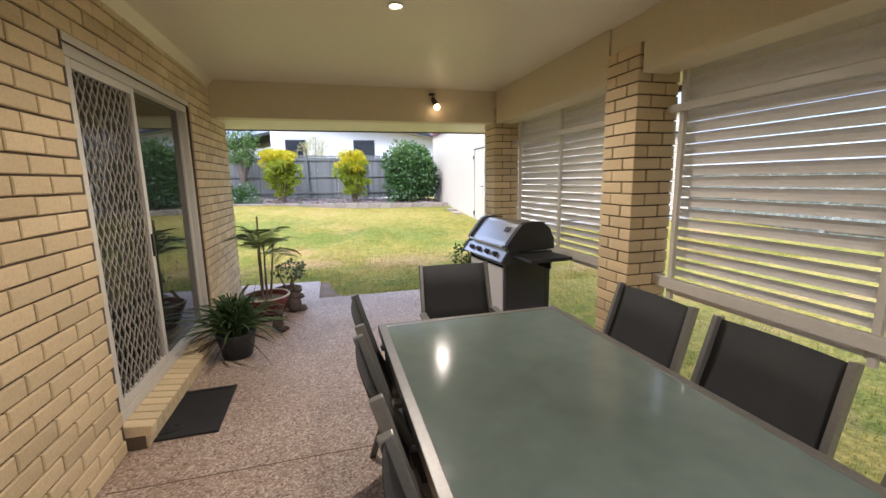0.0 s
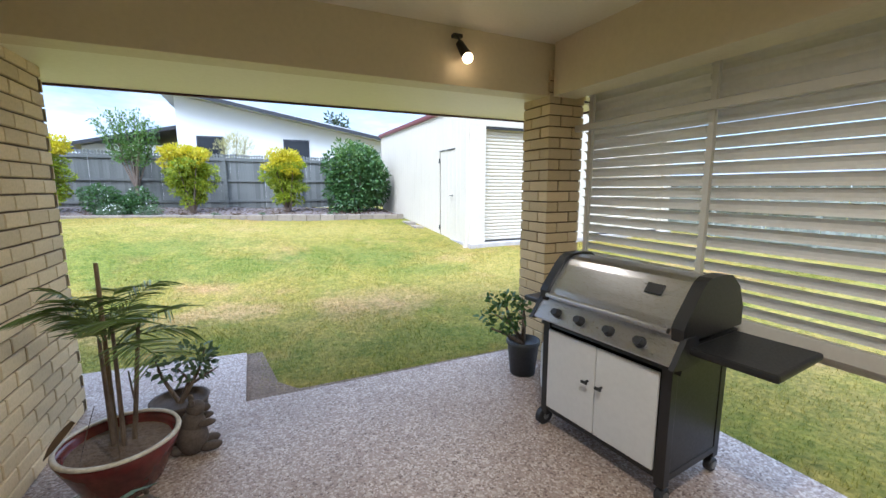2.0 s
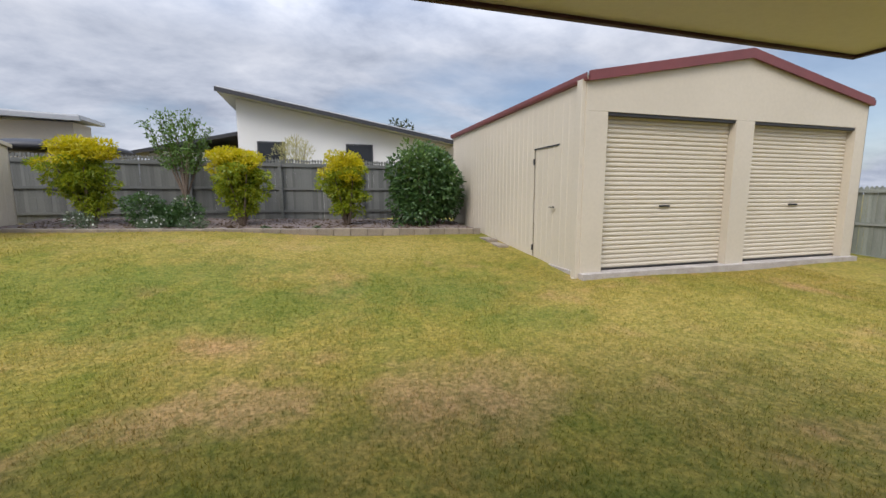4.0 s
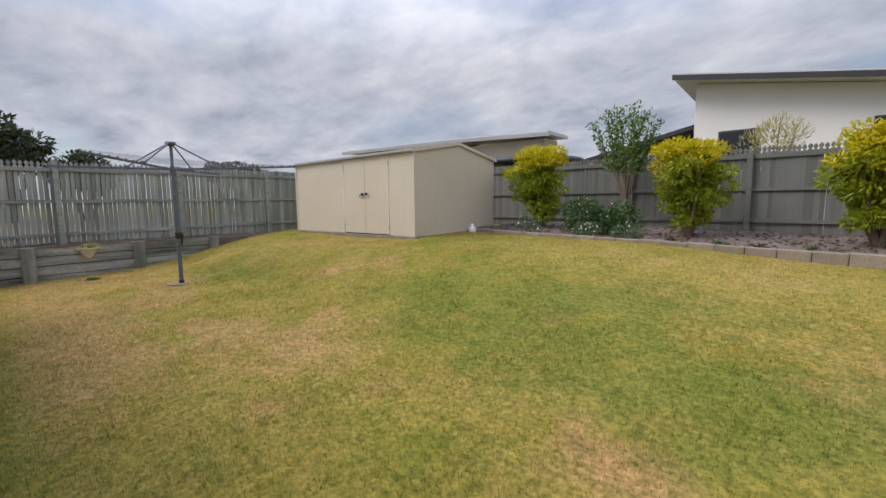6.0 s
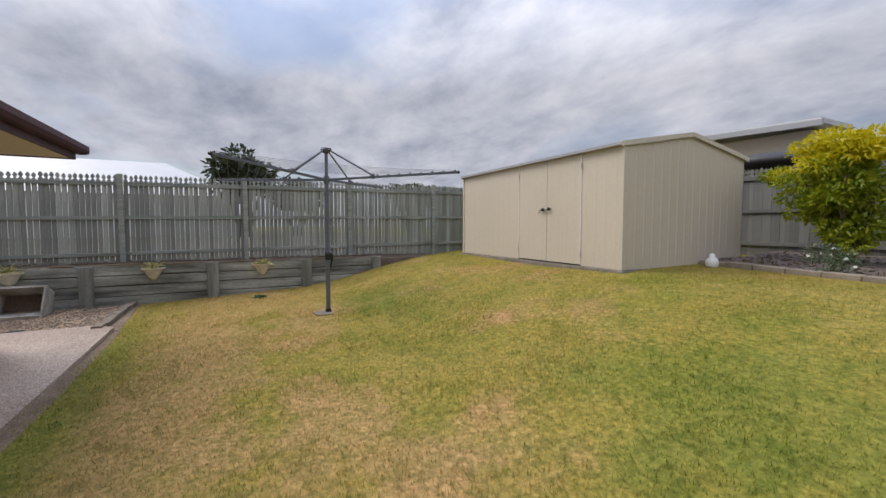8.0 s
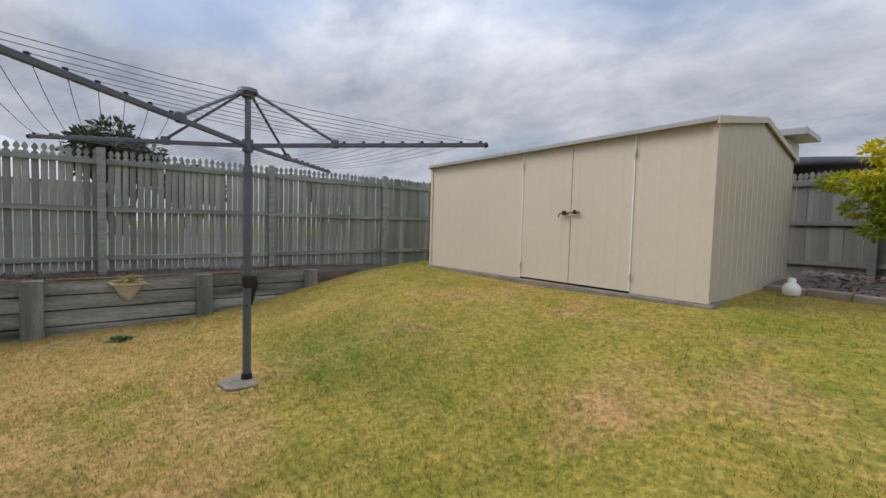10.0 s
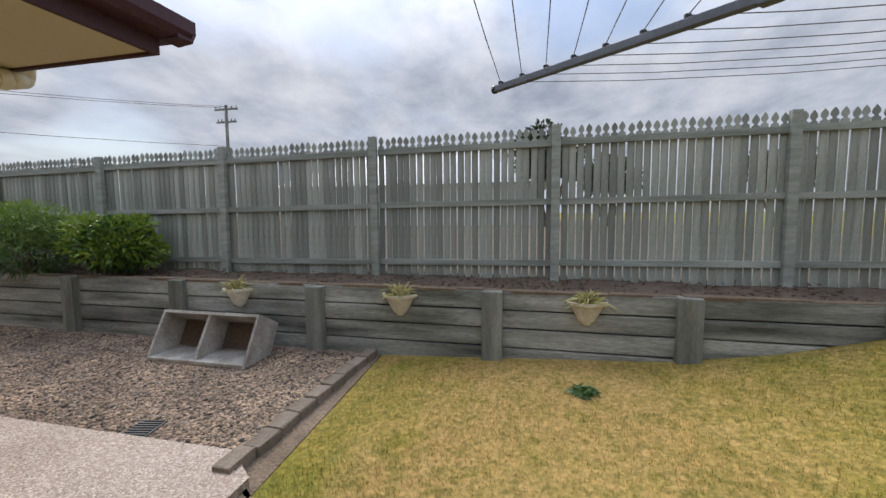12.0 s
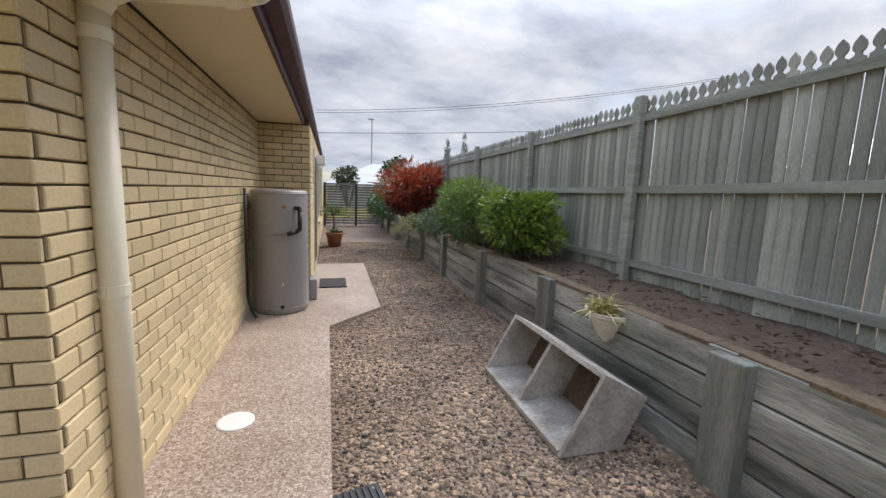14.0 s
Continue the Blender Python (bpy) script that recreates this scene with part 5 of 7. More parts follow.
# ---- gas barbecue ----
def barbecue():
    """Front towards -x in its own frame is -y; length along x."""
    q = thing("gas_barbecue", "stainless steel and black four-burner gas barbecue on wheels", "barbecue", (1.79, 3.945, 0), rz=-84)
    q.matrix_basis = q.matrix_basis @ Matrix.Diagonal((1, 1, 0.95, 1))
    L = 0.40
    b = BM()
    for x in (-L, L - 0.05):
        box(b, x, -0.25, 0.09, x + 0.05, -0.20, 0.78, 0.004)
        box(b, x, 0.20, 0.09, x + 0.05, 0.25, 0.78, 0.004)
    box(b, -L, -0.24, 0.12, L, 0.25, 0.16, 0.004)
    box(b, -L, 0.225, 0.16, L, 0.245, 0.70)
    part("cabinet_frame", b, M_BLACK, q)
    for x in (-L + 0.004, L - 0.024):
        b = BM()
        box(b, x, -0.20, 0.15, x + 0.02, 0.20, 0.72, 0.003)
        part("side_panel", b, M_BLACK, q)
    for sx in (-1, 1):
        b = BM()
        xa, xb = (sx * 0.003, sx * (L - 0.055))
        box(b, min(xa, xb), -0.262, 0.165, max(xa, xb), -0.245, 0.685, 0.005)
        d = part("cabinet_door", b, M_WHITEDOOR, q, "pale silver cabinet door")
        b = BM()
        tube(b, (sx * 0.045, -0.262, 0.47), (sx * 0.045, -0.29, 0.47), 0.007, seg=8)
        box(b, sx * 0.045 - 0.02, -0.30, 0.462, sx * 0.045 + 0.02, -0.287, 0.478, 0.004)
        part("handle", b, M_BLACK, d)
    b = prism(BM(), [(-0.24, 0.70), (0.25, 0.70), (0.25, 0.84), (-0.20, 0.84)], "x", -L - 0.03, L + 0.03)
    part("firebox", b, M_BLACK, q)
    b = prism(BM(), [(-0.315, 0.765), (-0.305, 0.752), (-0.24, 0.748), (-0.19, 0.865), (-0.235, 0.875)], "x", -L - 0.02, L + 0.02)
    part("control_panel", b, M_INOX, q, "sloping stainless control panel")
    for x in (-L - 0.045, L + 0.02):
        b = prism(BM(), [(-0.33, 0.75), (-0.24, 0.735), (-0.12, 0.75), (-0.15, 0.885), (-0.24, 0.885)], "x", x, x + 0.025)
        part("panel_end", b, M_PLASTIC, q)
    for x in (-0.265, -0.10, 0.085, 0.255):
        b = BM()
        n = Vector((0, -0.82, 0.5)).normalized()
        p = Vector((x, -0.278, 0.812))
        tube(b, p, p + n * 0.012, 0.030, 0.028, 18)
        tube(b, p + n * 0.012, p + n * 0.042, 0.025, 0.021, 14)
        part("knob", b, M_PLASTIC, q)
    # hood
    prof = [(-0.235, 0.875), (-0.235, 0.91), (-0.215, 0.945), (-0.105, 1.085), (-0.075, 1.115), (-0.035, 1.132), (0.03, 1.138)]
    prof += [(0.12, 1.125), (0.20, 1.06), (0.25, 0.95), (0.25, 0.875)]
    b = prism(BM(), prof, "x", -L + 0.02, L - 0.02)
    hood = part("hood", b, M_INOX, q, "rounded stainless steel hood, closed")
    pe = [(-0.245, 0.86)] + [(y - 0.02 if y < 0 else y + 0.015, z + 0.014) for y, z in prof[1:-1]] + [(0.268, 0.86)]
    for x in (-L - 0.035, L - 0.022):
        b = prism(BM(), pe, "x", x, x + 0.057)
        part("hood_end", b, M_BLACK, hood, "black cast hood end")
    b = BM()
    tube(b, (-L + 0.03, -0.262, 0.905), (L - 0.03, -0.262, 0.905), 0.014, seg=12)
    for x in (-L + 0.06, L - 0.06):
        tube(b, (x, -0.262, 0.905), (x, -0.20, 0.915), 0.010, seg=8)
    part("hood_handle", b, M_INOX, hood)
    b = BM()
    box(b, -0.045, -0.03, -0.003, 0.045, 0.03, 0.006, 0.004, Matrix.Translation((0.215, -0.13, 1.056)) @ Matrix.Rotation(radians(52), 4, "X"))
    part("temperature_gauge", b, M_BLACK, hood)
    for sx, l in ((1, 0.34), (-1, 0.20)):
        b = BM()
        xa, xb = sx * (L + 0.03), sx * (L + 0.03 + l)
        box(b, min(xa, xb), -0.21, 0.80, max(xa, xb), 0.23, 0.835, 0.014)
        part("side_shelf", b, M_BLACK, q, "black side shelf")
        b = BM()
        box(b, min(xa, xa + sx * 0.2), 0.08, 0.70, max(xa, xa + sx * 0.2), 0.10, 0.80, 0.004)
        part("shelf_bracket", b, M_BLACK, q)
    for x in (-L + 0.0, L - 0.02):
        for y in (-0.22, 0.22):
            b = BM()
            tube(b, (x - 0.02, y, 0.06), (x + 0.02, y, 0.06), 0.06 if x < 0 else 0.04, seg=20)
            bmesh.ops.bevel(b, geom=b.edges[:], offset=0.006, segments=1, affect="EDGES")
            if x > 0:
                bmesh.ops.translate(b, verts=b.verts, vec=(0, 0, -0.02))
            w = part("wheel", b, M_PLASTIC, q)
            b = BM()
            tube(b, (x - 0.024, y, 0.06 if x < 0 else 0.04), (x + 0.024, y, 0.06 if x < 0 else 0.04), 0.022, seg=12)
            part("hub", b, M_FRAME, w)
    return q


barbecue()
cyl = thing("gas_bottle", "pale grey steel gas bottle beside the barbecue", "gas bottle", (1.86, 4.58, 0))
b = lathe(BM(), [(0.09, 0.0), (0.10, 0.03), (0.12, 0.06), (0.125, 0.12), (0.125, 0.34), (0.11, 0.40), (0.06, 0.44), (0.03, 0.45)], 24)
part("bottle_body", b, M_WHITEDOOR, cyl, smooth=True)
b = lathe(BM(), [(0.08, 0.43), (0.08, 0.53), (0.074, 0.53), (0.074, 0.43)], 20, ring=True)
part("collar", b, M_WHITEDOOR, cyl)


# ---- lamps on the patio ----
def warm_lamp(name, at, target, watts, spot, r):
    l = new(name, bpy.data.lights.new(name, "SPOT"))
    l.data.energy, l.data.color, l.data.spot_size, l.data.spot_blend, l.data.shadow_soft_size = watts, (1.0, 0.84, 0.62), radians(spot), 0.6, r
    l.matrix_world = look(at, target)
    return l


M_BULB = glow("warm_bulb", (1.0, 0.66, 0.34), 4.5)
for (x, y) in ((0.48, 2.80), (0.48, -0.6)):
    dl = thing("downlight", "small round recessed ceiling downlight, lit warm", "downlight", (x, y, CEIL), group="patio downlights")
    b = lathe(BM(), [(0.052, 0.0), (0.056, -0.006), (0.05, -0.01), (0.042, -0.008), (0.04, -0.002)], 28)
    part("trim_ring", b, M_WHITE, dl, smooth=True)
    b = lathe(BM(), [(0.038, -0.003), (0.03, -0.007), (0.01, -0.009)], 20)
    part("bulb", b, M_BULB, dl)
    warm_lamp("downlight_lamp", (x, y, CEIL - 0.03), (x, y, 0), 48, 165, 0.04)
sp = thing("spotlight", "small black adjustable spotlight under the beam, lit warm", "spotlight", (1.28, 5.085, 2.53))
b = BM()
box(b, -0.035, -0.03, -0.012, 0.035, 0.014, 0.012, 0.004)
tube(b, (0, -0.02, 0), (0.01, -0.045, -0.06), 0.008, seg=8)
part("bracket", b, M_BLACK, sp)
b = BM()
tube(b, (0.005, -0.03, -0.05), (0.035, -0.085, -0.145), 0.026, 0.036, 18)
part("lamp_head", b, M_BLACK, sp)
b = BM()
bmesh.ops.create_uvsphere(b, u_segments=16, v_segments=10, radius=0.036, matrix=Matrix.Translation((0.04, -0.092, -0.16)))
part("bulb", b, M_BULB, sp, smooth=True)
warm_lamp("spotlight_lamp", (1.325, 4.96, 2.32), (1.5, 4.2, 0.9), 4, 110, 0.04)


# ---- potted plants on the patio ----
def strap_plant(parent, rng, c, n, length, width, material, spread=1.0, name="leaves", lift=1.0):
    pos = np.array(c) + np.c_[rng.normal(0, 0.035, n), rng.normal(0, 0.035, n), np.zeros(n)]
    a = rng.uniform(0, 2 * math.pi, n)
    el = rng.uniform(0.25, 1.35, n)
    d = np.c_[np.cos(a) * np.cos(el) * spread, np.sin(a) * np.cos(el) * spread, np.sin(el) * lift]
    return leaf_part(name, [leaf_quads(rng, pos, d, length, width, 0.55, 5)], material, parent)


rs = np.random.default_rng(11)
pl = thing("strappy_plant", "dark green strappy-leaved plant in a low pot by the door", "potted plant", (-0.86, 3.78, 0))
part("pot", lathe(BM(), [(0.12, 0), (0.16, 0.20), (0.17, 0.22), (0.15, 0.22), (0.145, 0.19)], 24), M_POT, pl, smooth=True)
strap_plant(pl, rs, (0, 0, 0.19), 340, 0.66, 0.021, L_STRAP, spread=0.8, lift=2.2)
strap_plant(pl, rs, (0, 0, 0.19), 24, 0.42, 0.018, L_DEAD, name="dry_leaves", lift=0.4)

pp = thing("potted_palm", "young palm with a stake in a wide maroon glazed bowl", "potted plant", (-0.75, 4.76, 0))
part("bowl", lathe(BM(), [(0.13, 0), (0.17, 0.05), (0.235, 0.20), (0.258, 0.26), (0.245, 0.27), (0.225, 0.24), (0.219, 0.215)], 36), M_GLAZE, pp, "maroon glazed bowl", True)
part("rim", lathe(BM(), [(0.244, 0.262), (0.260, 0.268), (0.254, 0.282), (0.236, 0.278)], 36, ring=True), M_SANDPOT, pp, "pale worn rim", True)
part("soil", lathe(BM(), [(0.224, 0.20), (0.214, 0.225), (0.02, 0.235)], 24), M_SOIL, pp)
b = BM()
tube(b, (-0.03, 0.06, 0.2), (-0.03, 0.08, 1.14), 0.011, 0.010, 8)
part("stake", b, M_CANE, pp)
b = BM()
stems = [Vector((0.02, -0.02, 0.22)), Vector((0.05, 0.03, 0.22)), Vector((-0.03, 0.01, 0.22))]
for s0, t0 in zip(stems, (Vector((0.03, -0.02, 0.84)), Vector((0.12, 0.05, 0.86)), Vector((-0.04, 0.03, 0.78)))):
    tube(b, s0, t0, 0.012, 0.008, 8)
part("stem", b, M_TRUNK, pp)
chunks = []
for k in range(12):
    az = k * 2.4 + 0.3
    st = Vector((0.03 * math.cos(az), 0.03 * math.sin(az), 0.74 + 0.025 * (k % 5)))
    el = 0.45 + 0.95 * ((k * 37) % 10) / 10
    d = Vector((math.cos(az) * math.cos(el), math.sin(az) * math.cos(el), math.sin(el)))
    ln = 0.33 + 0.05 * (k % 3)
    pos, dr = [], []
    for j in range(19):
        t = (j + 2) / 20
        p = st + d * ln * t + Vector((0, 0, -0.40 * ln * t * t))
        tang = (d + Vector((0, 0, -0.80 * t))).normalized()
        sd2 = tang.cross(Vector((0, 0, 1))).normalized()
        for s in (-1, 1):
            pos.append(p)
            dr.append(sd2 * s * 0.95 + tang * 0.50 + Vector((0, 0, 0.05)))
    chunks.append(leaf_quads(rs, np.array(pos), np.array(dr), 0.16, 0.009, 0.22, 3))
leaf_part("fronds", chunks, L_PALM, pp)
b = BM()
for k in range(12):
    az = k * 2.4 + 0.3
    st = Vector((0.03 * math.cos(az), 0.03 * math.sin(az), 0.74 + 0.025 * (k % 5)))
    el = 0.45 + 0.95 * ((k * 37) % 10) / 10
    d = Vector((math.cos(az) * math.cos(el), math.sin(az) * math.cos(el), math.sin(el)))
    ln = 0.33 + 0.05 * (k % 3)
    q = [st + d * ln * t + Vector((0, 0, -0.40 * ln * t * t)) for t in (0, 0.35, 0.7, 1.0)]
    for u, v in zip(q[:-1], q[1:]):
        tube(b, u, v, 0.004, 0.003, 5)
part("frond_rib", b, L_PALM, pp)
leaf_part("dead_fronds", [leaf_quads(rs, np.array([(-0.05, -0.1, 0.5), (0.02, -0.12, 0.55), (0.06, 0.02, 0.6), (-0.15, -0.05, 0.42)]) , np.array([(-0.2, -0.3, -0.7), (0.1, -0.3, -0.8), (0.1, -0.1, -0.9), (-0.5, -0.2, -0.5)]), 0.22, 0.035, 0.2, 4)], L_DEAD, pp)

jp = thing("jade_shrub", "small round-leaved shrub in a pot behind the palm", "potted plant", (-0.55, 5.15, 0))
part("pot", lathe(BM(), [(0.12, 0), (0.15, 0.22), (0.16, 0.24), (0.14, 0.24), (0.135, 0.21)], 24), M_STATUE, jp, smooth=True)
for k, tip in enumerate([(0.15, 0.05, 0.52), (-0.12, 0.06, 0.50), (0.03, -0.14, 0.48), (0.22, -0.05, 0.42)]):
    part("branch", limbs(BM(), (0, 0, 0.2), [tip], 0.014, random.Random(k)), M_TRUNK, jp)
P, D = clump_points(rs, 170, random_lobes(rs, (0.05, 0, 0.46), (0.22, 0.18, 0.14), 6))
leaf_part("leaves", [leaf_quads(rs, P, D, 0.05, 0.026, 0.2)], L_SAGE, jp)

jb = thing("jade_plant", "jade plant with rounded leaves in a dark pot beside the barbecue", "potted plant", (1.84, 4.98, 0))
part("pot", lathe(BM(), [(0.10, 0), (0.125, 0.24), (0.135, 0.25), (0.135, 0.28), (0.12, 0.28), (0.115, 0.24)], 24), M_POT, jb, smooth=True)
for k, tip in enumerate([(-0.26, 0.02, 0.52), (-0.12, 0.1, 0.62), (-0.05, -0.06, 0.58), (-0.34, -0.06, 0.44), (0.02, 0.05, 0.48)]):
    part("branch", limbs(BM(), (0, 0, 0.24), [tip], 0.018, random.Random(k)), M_TRUNK, jb)
P, D = clump_points(rs, 230, random_lobes(rs, (-0.17, 0, 0.53), (0.25, 0.17, 0.20), 9, 0.26))
leaf_part("leaves", [leaf_quads(rs, P, D, 0.045, 0.03, 0.15)], L_DARK, jb)


def animal_statue(at, rz, sc):
    b = BM()
    for c, r in (((0, 0, 0.10), (0.085, 0.075, 0.11)), ((0.01, 0, 0.19), (0.065, 0.06, 0.08)), ((0.03, 0, 0.275), (0.052, 0.05, 0.05)), ((0.075, 0, 0.265), (0.032, 0.026, 0.024)),
                 ((0.01, 0.035, 0.325), (0.016, 0.014, 0.026)), ((0.01, -0.035, 0.325), (0.016, 0.014, 0.026)), ((0.09, 0.045, 0.035), (0.06, 0.028, 0.03)), ((0.09, -0.045, 0.035), (0.06, 0.028, 0.03)),
                 ((0.075, 0.05, 0.19), (0.05, 0.02, 0.022)), ((0.075, -0.05, 0.19), (0.05, 0.02, 0.022)), ((-0.08, 0, 0.04), (0.04, 0.03, 0.03))):
        bmesh.ops.create_uvsphere(b, u_segments=16, v_segments=10, radius=1.0, matrix=Matrix.Translation(c) @ Matrix.Diagonal((*r, 1)))
    ob = part("garden_statue", b, M_STATUE, None, smooth=True)
    ob.matrix_basis = pose(*at, 0, 0, rz) @ Matrix.Scale(sc, 4)
    return tagged(ob, "grey-brown cast stone seated animal garden statue", "statue", group="animal statues")


animal_statue((-0.47, 4.92, 0.005), 10, 0.95)
animal_statue((-0.58, 4.30, 0.005), -30, 0.7)


# ---- rotary clothes hoist ----
def clothes_hoist():
    h = thing("clothes_hoist", "grey galvanised rotary clothes hoist with wire lines", "clothes hoist", (-8.40, 9.32, 0.12))
    Z = 2.015
    AZ = (51.5, 138.0, 227.0, 314.0)
    b = BM()
    tube(b, (0, 0, -0.05), (0, 0, 1.82), 0.034, seg=18)
    part("pole", b, M_HOIST, h, smooth=False)
    b = BM()
    tube(b, (0, 0, 1.80), (0, 0, 2.465), 0.025, seg=16)
    tube(b, (0, 0, 1.78), (0, 0, 1.83), 0.040, seg=18)
    part("inner_pole", b, M_HOIST, h)
    b = BM()
    tube(b, (0, 0, 2.455), (0, 0, 2.485), 0.085, 0.075, 20)
    tube(b, (0, 0, 2.415), (0, 0, 2.455), 0.045, 0.075, 20)
    part("top_cap", b, M_HOIST, h)
    b = BM()
    tube(b, (0, 0, Z - 0.05), (0, 0, Z + 0.05), 0.045, seg=16)
    part("arm_hub", b, M_HOIST, h)
    ends = []
    for k in range(4):
        a = radians(AZ[k])
        d = Vector((math.cos(a), math.sin(a), 0))
        R = 2.02
        b = BM()
        m = pose(0, 0, Z, 0, -1.75, AZ[k])
        box(b, 0.03, -0.017, -0.017, R, 0.017, 0.017, 0.004, m)
        arm = part("arm", b, M_HOIST, h)
        for j in range(8):
            p = d * (0.82 + j * 0.165) + Vector((0, 0, Z + 0.017 + 0.0305 * (0.82 + j * 0.165)))
            part("line_peg", tube(BM(), p, p + Vector((0, 0, 0.016)), 0.013, seg=8), M_BLACK, arm)
        b = BM()
        bmesh.ops.create_uvsphere(b, u_segments=10, v_segments=6, radius=0.024, matrix=Matrix.Translation(d * R + Vector((0, 0, Z + 0.0305 * R))))
        part("end_cap", b, M_BLACK, arm)
        b = BM()
        tube(b, d * 0.07 + Vector((0, 0, 2.445)), d * 0.74 + Vector((0, 0, Z + 0.05)), 0.013, seg=10)
        box(b, 0.71, -0.022, Z, 0.77, 0.022, Z + 0.07, 0.004, pose(0, 0, 0, 0, 0, AZ[k]))
        part("strut", b, M_HOIST, h)
        ends.append(d)
    for j, k in [(j, k) for j in range(8) for k in range(4)]:
        b = BM()
        r = 0.82 + j * 0.165
        p, q = ends[k] * r, ends[(k + 1) % 4] * r
        mids = [p.lerp(q, t) + Vector((0, 0, Z + 0.03 + 0.0305 * r - 0.05 * r * 4 * t * (1 - t) * 0.5)) for t in (0, 0.25, 0.5, 0.75, 1)]
        for u, v in zip(mids[:-1], mids[1:]):
            tube(b, u, v, 0.0022, seg=5, caps=False)
        part("line", b, M_WIRE, h, "thin grey clothes line")
    b = BM()
    box(b, -0.042, -0.04, 0.80, 0.042, 0.062, 0.92, 0.022)
    tube(b, (0.0, 0.05, 0.90), (0.0, 0.075, 0.84), 0.024, 0.020, seg=10)
    tube(b, (0.0, 0.075, 0.85), (0.0, 0.035, 0.66), 0.020, 0.013, seg=10)
    tube(b, (0.0, 0.04, 0.665), (0.03, -0.02, 0.65), 0.013, seg=8)
    part("crank", b, M_BLACK, h, "black winding crank")
    b = BM()
    tube(b, (0, 0, -0.02), (0, 0, 0.06), 0.05, 0.042, seg=16)
    part("base_socket", b, M_BLACK, h)
    b = BM()
    bmesh.ops.create_circle(b, cap_ends=True, radius=0.18, segments=28)
    bmesh.ops.translate(b, verts=b.verts, vec=(0, 0, 0.010))
    for v in b.verts:
        s = 1 + 0.16 * noise.noise(v.co * 9)
        v.co.x *= s
        v.co.y *= s
    r = bmesh.ops.extrude_face_region(b, geom=b.faces[:])
    bmesh.ops.translate(b, verts=[v for v in r["geom"] if isinstance(v, bmesh.types.BMVert)], vec=(0, 0, -0.15))
    bmesh.ops.translate(b, verts=b.verts, vec=(0.06, -0.04, 0))
    part("footing", b, M_OLDCONC, h, "rough round concrete footing")
    return h


clothes_hoist()


# ---- things beside the house ----
def laundry_tub():
    t = thing("laundry_tub", "old grey concrete double laundry tub lying on its back", "laundry tub", (0, 0, -0.035))
    fb, ft, bt, bb = Vector((-10.80, 0.0)), Vector((-11.07, 0.49)), Vector((-11.38, 0.32)), Vector((-11.22, 0.0))
    y0, y1, w = 4.03, 5.20, 0.032
    cx = (fb + ft + bt + bb) / 4
    def off(a, b2):
        n = (b2 - a).normalized()
        n = Vector((-n.y, n.x))
        return n * w if (cx - a).dot(n) > 0 else -n * w
    for nm, a, c in (("long_wall", fb, bb), ("long_wall", ft, bt), ("base", bt, bb)):
        o = off(a, c)
        part(nm, prism(BM(), [tuple(a), tuple(c), tuple(c + o), tuple(a + o)], "y", y0, y1), M_TUB, t)
    for ya, yb in ((y0 - 0.03, y0), (y1, y1 + 0.03)):
        part("end_wall", prism(BM(), [tuple(fb), tuple(ft), tuple(bt), tuple(bb)], "y", ya, yb), M_TUB, t)
    part("divider", prism(BM(), [tuple(fb + Vector((-0.03, 0.02))), tuple(ft + Vector((-0.01, -0.03))), tuple(bt), tuple(bb)], "y", 4.58, 4.615), M_TUB, t)
    b = BM()
    o = (bt - bb)
    for ya, yb in ((y0 + 0.02, 4.57), (4.63, y1 - 0.02)):
        p0 = bb + o * 0.1 + Vector((0.05, 0.02))
        p1 = bb + o * 0.9 + Vector((0.045, 0.02))
        prism(b, [tuple(p0), tuple(p1), tuple(p1 + Vector((0.004, 0))), tuple(p0 + Vector((0.004, 0)))], "y", ya, yb)
    part("rust_stain", b, M_MULCH, t, "rusty brown stain on the base")
    return t


laundry_tub()


def wall_planter(y, seed):
    rng = np.random.default_rng(seed)
    p = thing("wall_planter", "sandstone-coloured half-cone planter hung on the retaining wall with pale strappy plant", "planter", (-11.543, y, 0.40), group="wall planters")
    b = BM()
    prof = [(0.03, 0.0), (0.055, 0.03), (0.075, 0.04), (0.155, 0.195), (0.19, 0.21), (0.196, 0.24), (0.17, 0.24), (0.155, 0.205)]
    rings = [[b.verts.new((r * math.sin(math.pi * k / 14) * 0.85, -r * math.cos(math.pi * k / 14), z)) for k in range(15)] for r, z in prof]
    for A, B in zip(rings[:-1], rings[1:]):
        for k in range(14):
            b.faces.new((A[k], A[k + 1], B[k + 1], B[k]))
        b.faces.new((A[14], A[0], B[0], B[14]))
    b.faces.new(rings[0])
    b.faces.new(rings[-1])
    part("pot", b, M_SANDPOT, p)
    strap_plant(p, rng, (0.05, 0, 0.22), 150, 0.24, 0.013, L_STRAW, lift=2.0)
    strap_plant(p, rng, (0.05, 0, 0.22), 22, 0.34, 0.013, L_STRAW, name="long_leaves", lift=1.2)
    return p


for k, y in enumerate((4.60, 6.63, 8.55)):
    wall_planter(y, 20 + k)

